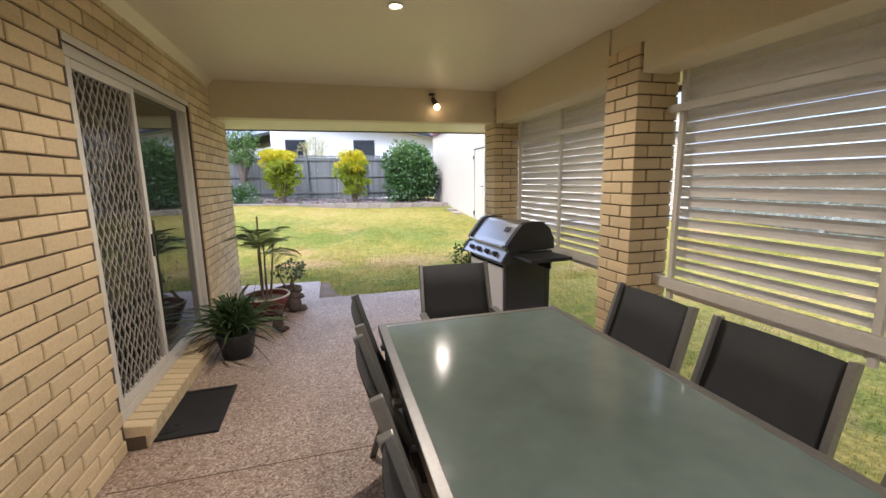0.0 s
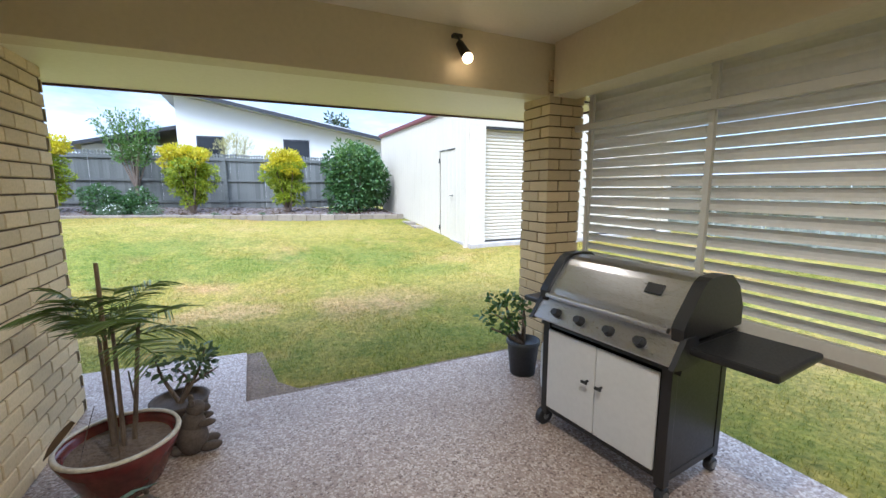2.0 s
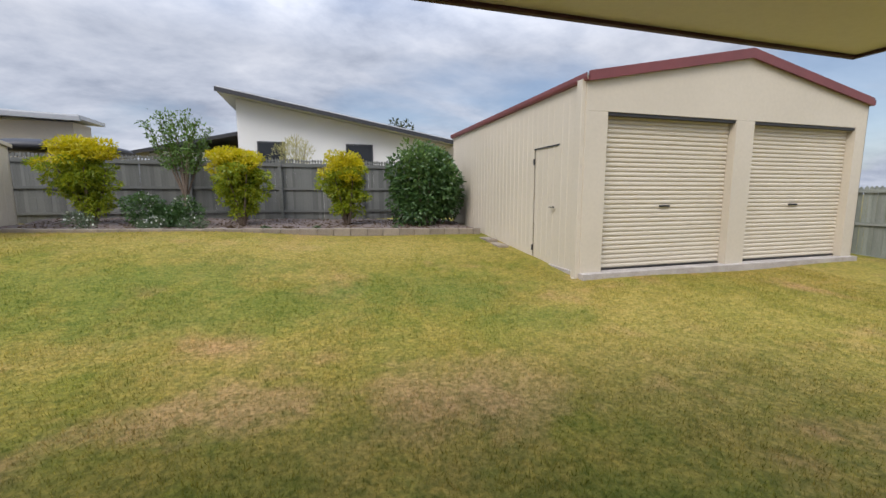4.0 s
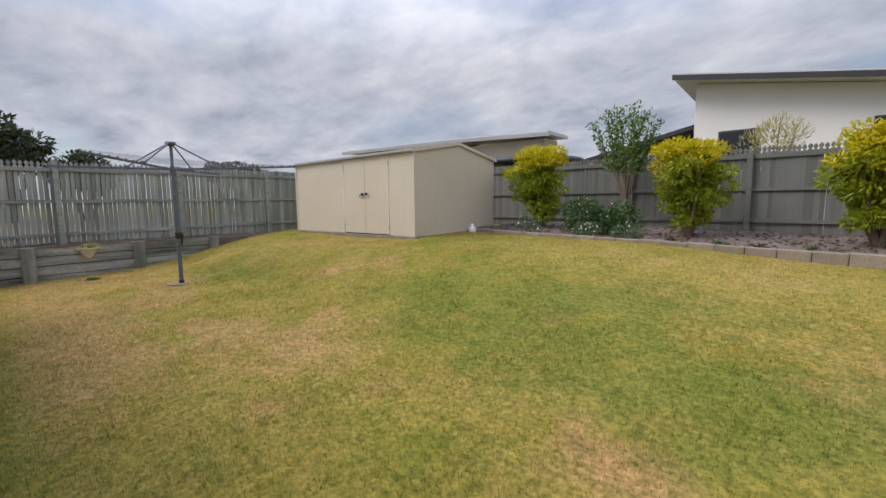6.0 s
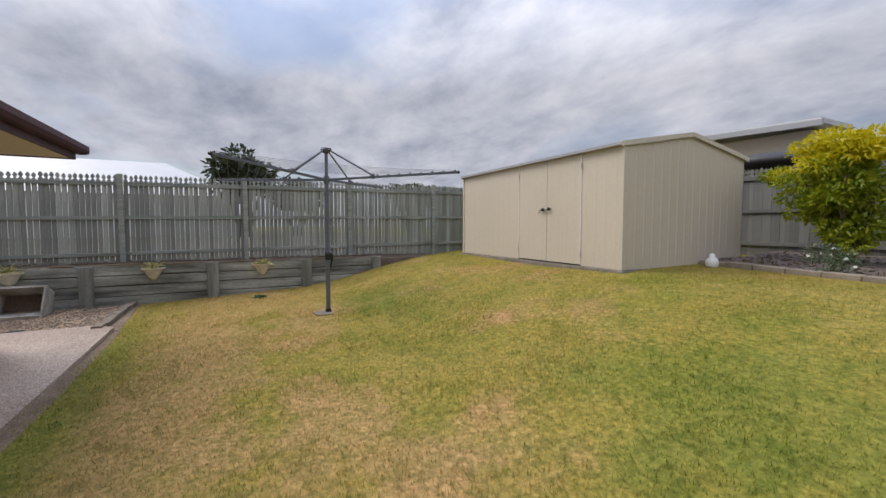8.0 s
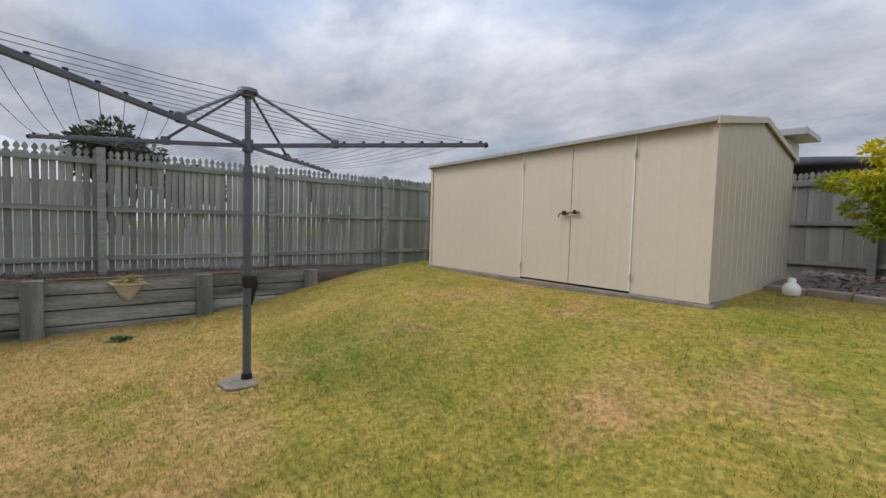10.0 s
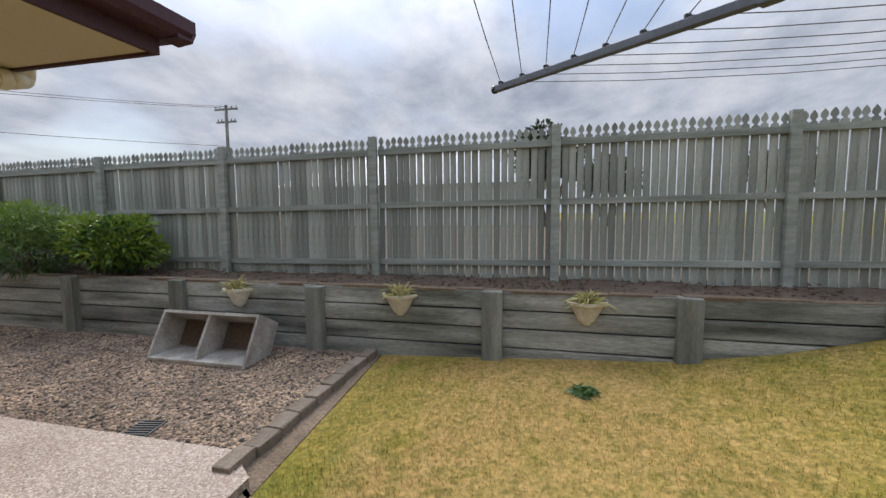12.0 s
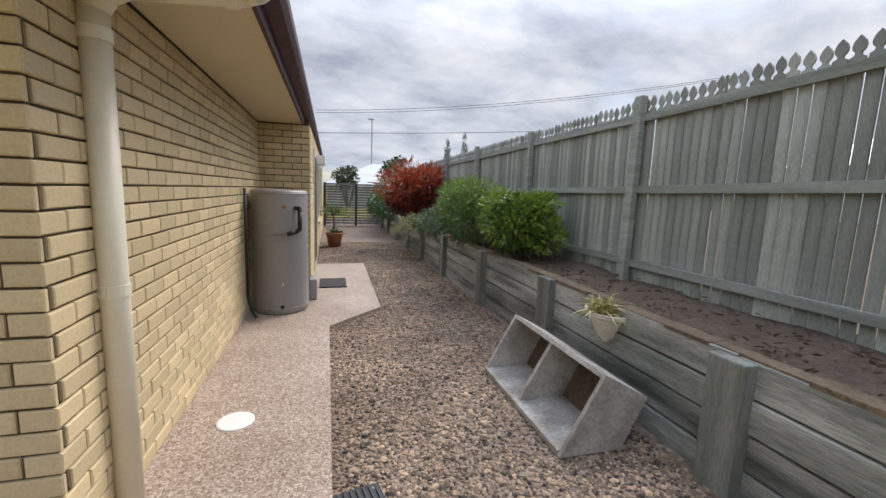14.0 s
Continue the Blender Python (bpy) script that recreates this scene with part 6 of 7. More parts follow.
edging = thing("brick_edging", "row of worn flat edging pavers between gravel and lawn", "edging")
rg = random.Random(6)
x = -9.42
while x > -11.45:
    b = BM()
    box(b, -0.115, -0.065, -0.09, 0.115, 0.065, 0.025, 0.012)
    for v in b.verts:
        v.co += Vector((rg.uniform(-0.004, 0.004), rg.uniform(-0.004, 0.004), rg.uniform(-0.003, 0.003)))
    ob = part("paver", b, M_PAVER, edging)
    ob.matrix_basis = pose(x, 6.30 + rg.uniform(-0.012, 0.012), rg.uniform(-0.006, 0.006), rg.uniform(-2, 2), 0, rg.uniform(-3, 3))
    x -= 0.243
slab("soil_edge_side", [(-9.3, 6.36), (-11.5, 6.34), (-11.5, 6.41), (-9.2, 6.56)], -0.12, -0.047, M_DIRT, "bare soil strip beside the edging pavers", "soil")

dg = thing("drain_grate", "black plastic drain grate set in the gravel", "drain", (-9.62, 5.33, -0.04), rz=12)
b = BM()
box(b, -0.15, -0.10, 0, 0.15, 0.10, 0.012, 0.003)
part("grate_frame", b, M_PLASTIC, dg)
for k in range(9):
    b = BM()
    box(b, -0.135 + k * 0.032, -0.085, 0.012, -0.122 + k * 0.032, 0.085, 0.02, 0.002)
    part("bar", b, M_POT, dg)
b = lathe(BM(), [(0.11, 0.0), (0.11, 0.006), (0.10, 0.010), (0.02, 0.011)], 28)
ob = part("inspection_cover", b, M_WHITE, None, smooth=False)
ob.matrix_basis = pose(-8.93, 4.5, 0.0)
tagged(ob, "round white plastic inspection cover in the path", "cover")


def downpipe():
    p = thing("downpipe", "round cream downpipe with an offset bend under the eave", "downpipe", (0, 0, 0))
    b = path_tube(BM(), [Vector(q) for q in ((-8.625, 5.16, 0.0), (-8.625, 5.16, 2.14), (-8.67, 5.16, 2.21), (-8.74, 5.16, 2.245), (-9.15, 5.16, 2.275), (-9.22, 5.16, 2.30), (-9.238, 5.16, 2.42))], 0.054, 18)
    part("pipe", b, M_CEIL, p, smooth=True)
    for z in (1.0, 2.02):
        b = BM()
        tube(b, (-8.625, 5.16, z), (-8.625, 5.16, z + 0.05), 0.059, seg=18)
        part("joint_collar", b, M_CEIL, p)
    b = BM()
    tube(b, (-9.09, 5.16, 2.268), (-9.14, 5.16, 2.272), 0.059, seg=18)
    part("joint_collar", b, M_CEIL, p)
    return p


downpipe()


def hot_water_tank():
    t = thing("hot_water_tank", "tall grey enamelled hot water cylinder on the path", "water heater", (-8.93, 1.93, 0))
    part("cylinder", lathe(BM(), [(0.30, 0.0), (0.315, 0.02), (0.318, 0.05), (0.318, 1.40), (0.312, 1.425), (0.29, 1.44), (0.02, 1.445)], 48), M_TANK, t, smooth=True)
    for z in (0.06, 1.39):
        part("seam_ring", lathe(BM(), [(0.317, z), (0.3215, z + 0.004), (0.3215, z + 0.014), (0.317, z + 0.018)], 48), M_TANK, t, smooth=True)
    f = lambda an, r, z: Vector((r * math.cos(radians(an)), r * math.sin(radians(an)), z))
    b = path_tube(BM(), [f(128, 0.32, 1.24), f(128, 0.40, 1.24), f(128, 0.40, 1.20), f(128, 0.40, 1.00), f(122, 0.385, 0.97), f(108, 0.36, 0.95)], 0.024, 12)
    part("insulated_pipe", b, M_PLASTIC, t, "black insulated pipe", True)
    b = BM()
    tube(b, f(108, 0.36, 0.95), f(80, 0.34, 0.945), 0.009, seg=8)
    part("outlet_pipe", b, M_FRAME, t)
    b = BM()
    tube(b, f(104, 0.31, 1.255), f(104, 0.34, 1.255), 0.022, seg=14)
    part("valve_cap", b, M_TERRA, t)
    b = BM()
    tube(b, f(98, 0.31, 0.10), f(98, 0.335, 0.10), 0.022, seg=14)
    part("drain_cap", b, M_BLACK, t)
    b = BM()
    tube(b, f(100, 0.31, 0.36), f(100, 0.325, 0.36), 0.009, seg=10)
    part("screw_cap", b, M_WHITE, t)
    return t


hot_water_tank()
b = path_tube(BM(), [Vector(q) for q in ((-8.62, 2.30, 1.45), (-8.62, 2.30, 0.25), (-8.66, 2.36, 0.12), (-8.72, 2.42, 0.05), (-8.70, 2.34, 0.02))], 0.016, 8)
tagged(part("wall_conduit", b, M_PLASTIC, None, smooth=True), "thin dark pipe on the brick wall beside the tank", "pipe")
b = BM()
box(b, -9.34, 1.35, 0.0, -9.24, 1.62, 0.28, 0.02)
tagged(part("meter_box", b, M_TANK), "small grey box standing behind the tank", "box")
mt = BM()
box(mt, -9.75, 0.35, 0.0, -9.35, 0.95, 0.02, 0.006)
tagged(part("side_door_mat", mt, M_RUBBER), "dark door mat on the side path", "mat")


def house_window(y0, y1, z0, z1):
    w = thing("window_side", "cream framed window in the side wall", "window", (RET_X, 0, 0), kind="structure")
    b = BM()
    for a in ((y0, z0, y1, z0 + 0.05), (y0, z1 - 0.05, y1, z1), (y0, z0 + 0.05, y0 + 0.05, z1 - 0.05), (y1 - 0.05, z0 + 0.05, y1, z1 - 0.05), ((y0 + y1) / 2 - 0.02, z0 + 0.05, (y0 + y1) / 2 + 0.02, z1 - 0.05)):
        box(b, -0.03, a[0], a[1], 0.02, a[2], a[3], 0.003)
    part("window_frame", b, M_ALU, w)
    part("pane", box(BM(), -0.01, y0 + 0.05, z0 + 0.05, -0.004, y1 - 0.05, z1 - 0.05), M_WINDOW, w)
    part("window_sill", box(BM(), -0.07, y0 - 0.03, z0 - 0.07, 0.0, y1 + 0.03, z0, 0.006), M_BRICK, w)


house_window(-3.6, -2.2, 0.75, 2.1)
house_window(-6.6, -5.2, 0.75, 2.1)
w = thing("door_side", "cream side door with security screen, closed", "door", (RET_X, 0, 0), kind="structure")
part("door_leaf", box(BM(), -0.03, -1.15, 0.03, 0.01, -0.15, 2.1, 0.004), M_ALU, w)
part("screen_panel", box(BM(), -0.036, -1.05, 0.2, -0.031, -0.25, 2.0), M_DARKTRIM, w)
hb = BM()
box(hb, -9.42, -2.1, 1.95, -9.245, -1.6, 2.12, 0.01)
tagged(part("wall_box", hb, M_WHITE), "small white box fixed high on the side wall", "box")

tp = thing("terracotta_palm", "small palm in a terracotta pot beside the house wall", "potted plant", (-9.62, -3.9, -0.05))
part("pot", lathe(BM(), [(0.15, 0), (0.2, 0.3), (0.225, 0.32), (0.225, 0.38), (0.19, 0.38), (0.185, 0.33)], 24), M_TERRA, tp, smooth=True)
b = BM()
tube(b, (0, 0, 0.33), (0.02, 0, 0.9), 0.03, 0.02, 8)
part("stem", b, M_TRUNK, tp)
strap_plant(tp, rs, (0.02, 0, 0.85), 150, 0.62, 0.016, L_PALM, lift=0.9)
strap_plant(tp, rs, (0.0, 0, 0.36), 80, 0.35, 0.016, L_SAGE, name="low_leaves")


def shrub(name, label, cat, at, lobes, sets, trunk=None, group=""):
    """sets: (part name, material, leaf count, leaf length, leaf width, bend, lobes or None)."""
    s = thing(name, label, cat, at, group=group)
    if trunk:
        part("trunk", limbs(BM(), trunk[0], trunk[1], trunk[2], random.Random(int(at[1] * 7))), M_TRUNK, s)
    for nm, m, n, ln, wd, bd, lb in sets:
        P, D = clump_points(rs, n, lb or lobes)
        leaf_part(nm, [leaf_quads(rs, P, D, ln, wd, bd)], m, s)
    return s


SB = 0.66
rl = random_lobes
# Dark inner leaves of the next two shrubs: crown shade put into the colour.
shrub("rounded_shrub", "rounded bright green shrub in the raised bed", "shrub", (-11.85, 2.35, SB), rl(rs, (0, 0, 0.55), (0.52, 0.62, 0.40), 10),
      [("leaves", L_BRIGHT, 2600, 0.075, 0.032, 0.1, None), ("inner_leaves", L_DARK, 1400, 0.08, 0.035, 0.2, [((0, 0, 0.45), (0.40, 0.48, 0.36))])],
      ((0, 0, -0.05), [(0.2, 0.2, 0.5), (-0.2, 0.25, 0.5), (0.1, -0.3, 0.5), (-0.15, -0.2, 0.55)], 0.03))
shrub("fine_leaved_shrub", "large fine-leaved green shrub in the raised bed", "shrub", (-11.72, 0.95, SB), rl(rs, (0, 0, 0.52), (0.62, 0.95, 0.52), 12),
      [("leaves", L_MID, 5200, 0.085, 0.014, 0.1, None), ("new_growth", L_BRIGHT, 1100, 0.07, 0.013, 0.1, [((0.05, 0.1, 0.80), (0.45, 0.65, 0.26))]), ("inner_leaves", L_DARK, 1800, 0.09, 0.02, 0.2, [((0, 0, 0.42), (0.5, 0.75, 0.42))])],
      ((0, 0, -0.05), [(0.25, 0.4, 0.5), (-0.2, 0.3, 0.6), (0.1, -0.4, 0.5), (-0.15, -0.4, 0.55)], 0.03))
shrub("sage_shrub", "grey-green shrub spilling over the retaining wall", "shrub", (-11.55, -0.7, SB), rl(rs, (0, 0, 0.25), (0.5, 0.75, 0.34), 8),
      [("leaves", L_SAGE, 2400, 0.08, 0.014, 0.3, None)], ((0, 0, -0.1), [(0.2, 0.3, 0.3), (-0.2, -0.3, 0.3)], 0.02))
gp = thing("arching_grass", "pale arching ornamental grass over the wall", "grass clump", (-11.45, -2.0, SB))
strap_plant(gp, rs, (0, 0, -0.05), 420, 0.75, 0.012, L_STRAW)
strap_plant(gp, rs, (0, 0, -0.05), 260, 0.7, 0.012, L_SAGE, name="green_leaves")
shrub("red_shrub", "large croton with red, orange and dark maroon leaves", "shrub", (-11.75, -3.6, SB - 0.1), rl(rs, (0, 0, 0.95), (0.95, 1.15, 0.75), 14),
      [("red_leaves", L_REDA, 2600, 0.19, 0.034, 0.1, None), ("dark_leaves", L_REDB, 3000, 0.19, 0.036, 0.2, rl(rs, (0, 0, 0.75), (0.85, 1.0, 0.65), 8))],
      ((0, 0, -0.05), [(0.4, 0.4, 0.8), (-0.3, 0.4, 0.9), (0.2, -0.5, 0.8), (-0.3, -0.4, 0.8)], 0.04))
shrub("flowering_hedge", "dark green hedge shrub dotted with white flowers", "shrub", (-11.6, -7.4, 0.3), rl(rs, (0, 0, 0.75), (0.9, 1.6, 0.75), 10),
      [("leaves", L_DARK, 3200, 0.11, 0.05, 0.2, None), ("flowers", L_FLOWER, 150, 0.06, 0.05, 0.1, None)], ((0, 0, -0.3), [(0.3, 0.6, 0.6), (-0.3, -0.6, 0.6)], 0.04))

gate = thing("side_gate", "dark horizontal-slat gate closing the side path", "gate", (0, -10.2, -0.05))
for x in (-9.3, -10.55, -11.75):
    part("post", box(BM(), x - 0.045, -0.045, 0, x + 0.045, 0.045, 1.75, 0.005), M_DARKTRIM, gate)
for k in range(16):
    part("slat", box(BM(), -11.75, -0.012, 0.08 + k * 0.105, -9.3, 0.012, 0.155 + k * 0.105, 0.003), M_SPOST, gate)


# ---- rear garden ----
def golden_shrub(at, r, lean, seed):
    rng = np.random.default_rng(seed)
    s = thing("golden_shrub", "clipped golden duranta with yellow top and lime green skirt", "shrub", at, group="golden shrubs along the rear fence")
    h0 = r[2] * 0.45
    tips = []
    for k in range(6):
        a = k * 1.05 + seed
        tips.append((lean + math.cos(a) * r[0] * 0.55, math.sin(a) * r[1] * 0.55, h0 + r[2] * 0.9))
    part("trunk", limbs(BM(), (0, 0, -0.06), tips, 0.05, random.Random(seed), 0.35), M_TRUNK, s)
    lob_t, lob_b = [], []
    for k in range(26):
        a, q = rng.uniform(0, 6.28), rng.uniform(0.10, 0.66)
        lob_t.append(((lean + math.cos(a) * r[0] * q, math.sin(a) * r[1] * q, h0 + r[2] * (0.80 + 0.72 * rng.uniform(0, 1) ** 0.7)), (r[0] * 0.31, r[1] * 0.33, r[2] * 0.12)))
    for k in range(36):
        a, q = rng.uniform(0, 6.28), rng.uniform(0.2, 0.80)
        z = -0.12 + 1.22 * (k + rng.uniform(0, 1)) / 36
        sc = 0.60 + 0.38 * min(max(z, 0) / 0.9, 1.0)
        lob_b.append(((lean * z + math.cos(a) * r[0] * q * sc, math.sin(a) * r[1] * q * sc, h0 + r[2] * z), (r[0] * 0.34 * sc, r[1] * 0.36 * sc, r[2] * 0.125)))
    lob_m = [((lean * 0.8, 0, h0 + r[2] * 0.80), (r[0] * 0.50, r[1] * 0.50, r[2] * 0.66))]
    P, D = clump_points(rng, 4600, lob_t)
    D[:, 2] += 0.1
    leaf_part("golden_leaves", [leaf_quads(rng, P, D, 0.080, 0.030, 0.15)], L_GOLD, s, "golden yellow new leaves")
    P, D = clump_points(rng, 6600, lob_b)
    leaf_part("lime_leaves", [leaf_quads(rng, P, D, 0.080, 0.030, 0.25)], L_LIME, s, "yellow-green lower leaves")
    P, D = clump_points(rng, 1300, lob_m)
    leaf_part("inner_leaves", [leaf_quads(rng, P, D, 0.09, 0.04, 0.25)], L_LIME, s)
    return s


golden_shrub((-4.72, 16.0, bed_top(-4.6)), (0.90, 0.74, 0.95), -0.16, 1)
golden_shrub((-1.62, 16.0, bed_top(-1.6) + 0.0), (0.80, 0.70, 0.92), 0.02, 2)
golden_shrub((0.95, 15.9, bed_top(0.9) + 0.0), (0.80, 0.68, 0.92), -0.03, 3)
shrub("broad_hedge_shrub", "tall dense dark green leafy shrub beside the garage", "shrub", (3.05, 16.0, bed_top(3.0) - 0.05), rl(rs, (0, 0, 1.22), (1.12, 0.92, 1.24), 26, 0.40),
      [("leaves", L_DARK, 11000, 0.105, 0.058, 0.25, None), ("new_growth", L_MID, 2600, 0.085, 0.045, 0.1, rl(rs, (0, 0, 1.7), (0.95, 0.8, 0.8), 9, 0.4))],
      ((0, 0, -0.05), [(0.4, 0.2, 1.4), (-0.4, 0.2, 1.4), (0.1, -0.4, 1.3), (-0.2, -0.3, 1.6)], 0.06))
cr = thing("crepe_sapling", "young upright tree with wispy green sprays", "tree", (-2.98, 16.55, bed_top(-3.0)))
tips = [(-0.72, 0.05, 2.35), (-0.45, 0.1, 2.55), (-0.15, -0.1, 2.60), (0.1, 0.1, 2.62), (0.35, 0, 2.5), (0.55, 0.1, 2.25), (-0.3, 0.2, 2.3), (0.25, -0.2, 2.2)]
part("trunk", tube(BM(), (0, 0, -0.06), (0, 0, 0.62), 0.05, 0.04, 10), M_TRUNK, cr)
for k, tp3 in enumerate(tips):
    part("limb", limbs(BM(), (0, 0, 0.6), [tp3], 0.026, random.Random(k), 0.5), M_TRUNK, cr)
ch2 = []
for tx, ty, tz in tips:
    n = 300
    t = rs.uniform(0.42, 1.06, n)[:, None]
    base = np.array((0, 0, 0.6)) + (np.array((tx, ty, tz)) - np.array((0, 0, 0.6))) * t + rs.normal(0, 0.07, (n, 3))
    ch2.append(leaf_quads(rs, base, rs.normal(0, 0.6, (n, 3)) + np.array((tx * 0.5, ty, 0.9)), 0.10, 0.032, 0.2))
leaf_part("leaves", ch2, L_MID, cr)
for x, y, sx, h in ((-3.55, 15.55, 0.56, 0.46), (-2.75, 15.6, 0.54, 0.40)):
    shrub("low_flowering_shrub", "low dark green shrub with a few white flowers", "shrub", (x, y, bed_top(x)), rl(rs, (0, 0, h * 0.75), (sx, 0.4, h), 7),
          [("leaves", L_DARK, 2400, 0.07, 0.03, 0.2, None), ("flowers", L_FLOWER, 40, 0.05, 0.045, 0.1, None)], ((0, 0, -0.05), [(0.2, 0.1, 0.25), (-0.2, 0.1, 0.25)], 0.015), "low shrubs in the rear bed")
for x, y, sx, h in ((-4.55, 14.95, 0.30, 0.22), (-3.25, 15.0, 0.36, 0.17), (-2.45, 15.02, 0.40, 0.17)):
    shrub("daisy_clump", "low grey-green clump with small white daisies", "flowers", (x, y, bed_top(x)), rl(rs, (0, 0, h * 0.7), (sx, 0.22, h), 5),
          [("leaves", L_SAGE, 700, 0.06, 0.012, 0.3, None), ("flowers", L_FLOWER, 26 if x < -3 else 6, 0.045, 0.04, 0.05, None)], None, "daisy clumps at the bed edge")
for k, (x, y) in enumerate(((-1.0, 15.1), (-0.45, 15.0), (0.15, 15.15), (-1.75, 15.2), (2.1, 15.2))):
    g2 = thing("small_tussock", "small brownish seedling tuft in the mulch", "plant", (x, y, bed_top(x) - 0.02), group="tufts in the rear bed")
    strap_plant(g2, rs, (0, 0, 0), 50, 0.16, 0.014, L_DEAD if k % 2 else L_SAGE)
orn = lathe(BM(), [(0.08, 0), (0.10, 0.04), (0.105, 0.12), (0.08, 0.17), (0.045, 0.20), (0.05, 0.235), (0.03, 0.26), (0.01, 0.265)], 20)
ob = part("garden_ornament", orn, M_WHITE, None, smooth=True)
ob.matrix_basis = pose(-5.78, 14.58, 0.80) @ Matrix.Scale(0.85, 4)
tagged(ob, "small white rounded garden ornament beside the shed", "ornament")
wd = thing("weed_tuft", "small dark green weed growing in the lawn", "plant", (-10.78, 8.46, 0.05))
strap_plant(wd, rs, (0, 0, 0), 160, 0.10, 0.02, L_DARK, lift=0.55)


# ---- neighbouring buildings ----
def white_house():
    h = thing("white_house", "white rendered neighbouring house with a skillion roof", "house")
    pts = [(-2.6, 0.4), (10.5, 0.4), (10.5, 2.80), (-2.6, 5.11)]
    part("wall", prism(BM(), pts, "y", 22.0, 30.0), M_RENDER, h)
    sl = -0.176
    z = lambda x: 5.39 + sl * (x + 3.13)
    rp = [(-3.13, z(-3.13) - 0.17), (11.2, z(11.2) - 0.17), (11.2, z(11.2)), (-3.13, z(-3.13))]
    part("roof", prism(BM(), rp, "y", 21.4, 30.5), M_PALEROOF, h, "pale metal roof")
    part("fascia", prism(BM(), [(-3.16, z(-3.16) - 0.2), (11.2, z(11.2) - 0.2), (11.2, z(11.2) - 0.05), (-3.16, z(-3.16) - 0.05)], "y", 21.36, 21.4), M_DARKTRIM, h, "dark fascia")
    for xa, xb in ((1.34, 2.42), (-1.95, -0.95)):
        w = part("window", box(BM(), xa, 21.97, 2.4, xb, 21.995, 3.58, 0.004), M_DARKTRIM, h)
        part("pane", box(BM(), xa + 0.05, 21.962, 2.45, xb - 0.05, 21.969, 3.52), M_WINDOW, w)
    part("lower_wall", box(BM(), -6.2, 24.0, 0.4, -2.62, 29.0, 3.3), M_RENDER, h)
    part("lower_roof", prism(BM(), [(-6.6, 3.1), (-2.6, 4.02), (-2.6, 4.16), (-6.6, 3.24)], "y", 23.4, 29.4), M_DARKTRIM, h)
    return h


white_house()
sh = thing("grey_shrub", "sparse grey-green shrub beyond the rear fence", "shrub", (-0.55, 19.8, 0.6))
part("trunk", limbs(BM(), (0, 0, 0), [(0.4, 0, 2.6), (-0.4, 0, 2.6), (0.1, 0.2, 2.9)], 0.04, random.Random(7)), M_TRUNK, sh)
P, D = clump_points(rs, 900, rl(rs, (0, 0, 2.3), (0.65, 0.5, 0.7), 8))
D[:, 2] += 1.0
leaf_part("leaves", [leaf_quads(rs, P, D, 0.16, 0.02, 0.1)], L_STRAW, sh)


def long_shed():
    s = thing("neighbour_shed", "long low cream outbuilding with a grey metal roof", "outbuilding")
    part("wall", box(BM(), -11.0, 21.2, 0.4, -7.3, 22.3, 3.9), M_STEEL, s)
    part("roof", prism(BM(), [(-19.0, 4.28), (-11, 4.12), (-6.9, 3.94), (-6.9, 4.06), (-11, 4.24), (-19.0, 4.40)], "y", 20.7, 22.4), M_PALEROOF, s)
    part("gutter", prism(BM(), [(-19.0, 4.20), (-11, 4.04), (-6.85, 3.86), (-6.85, 4.0), (-11, 4.18), (-19.0, 4.34)], "y", 20.62, 20.7), M_GREYROOF, s)
    # Charcoal sheet standing in for the shade of the open bay.
    part("bay_shade", box(BM(), -18.9, 22.0, 0.4, -11.01, 22.3, 4.1), M_DARKTRIM, s)
    part("post", box(BM(), -11.25, 20.75, 0.4, -11.0, 20.95, 4.10, 0.01), M_WHITE, s)
    return s


long_shed()
ds = thing("dark_shade_roof", "low dark shade roof just beyond the rear fence", "shade roof", (-7.1, 19.6, 0))
part("canopy", lathe(BM(), [(2.0, 2.75), (1.8, 2.92), (1.1, 3.04), (0.05, 3.08)], 32), M_DARKTRIM, ds, smooth=True)
part("support", box(BM(), -0.1, -0.1, 0.5, 0.1, 0.1, 2.9), M_DARKTRIM, ds)


def hip_house(at, w, d, eave, ridge, mroof, mwall, label, rz=0):
    h = thing("distant_house", label, "house", at, rz=rz, group="distant houses")
    part("wall", box(BM(), -w / 2, -d / 2, 0, w / 2, d / 2, eave), mwall, h)
    b = BM()
    e = 0.5
    P = [b.verts.new(p) for p in ((-w / 2 - e, -d / 2 - e, eave), (w / 2 + e, -d / 2 - e, eave), (w / 2 + e, d / 2 + e, eave), (-w / 2 - e, d / 2 + e, eave), (-w / 2 + d / 2, 0, ridge), (w / 2 - d / 2, 0, ridge))]
    for q in ((0, 1, 5, 4), (1, 2, 5), (2, 3, 4, 5), (3, 0, 4), (3, 2, 1, 0)):
        b.faces.new([P[k] for k in q])
    part("roof", b, mroof, h)
    return h


hip_house((-38, -1.0, 0.4), 18, 9, 3.0, 5.6, M_PALEROOF, M_RENDER, "pale hip-roofed house beyond the side fence", 90)
hip_house((-13.8, -32, -0.2), 9, 8, 1.9, 4.0, M_PALEROOF, M_RENDER, "grey-roofed house beyond the gate")


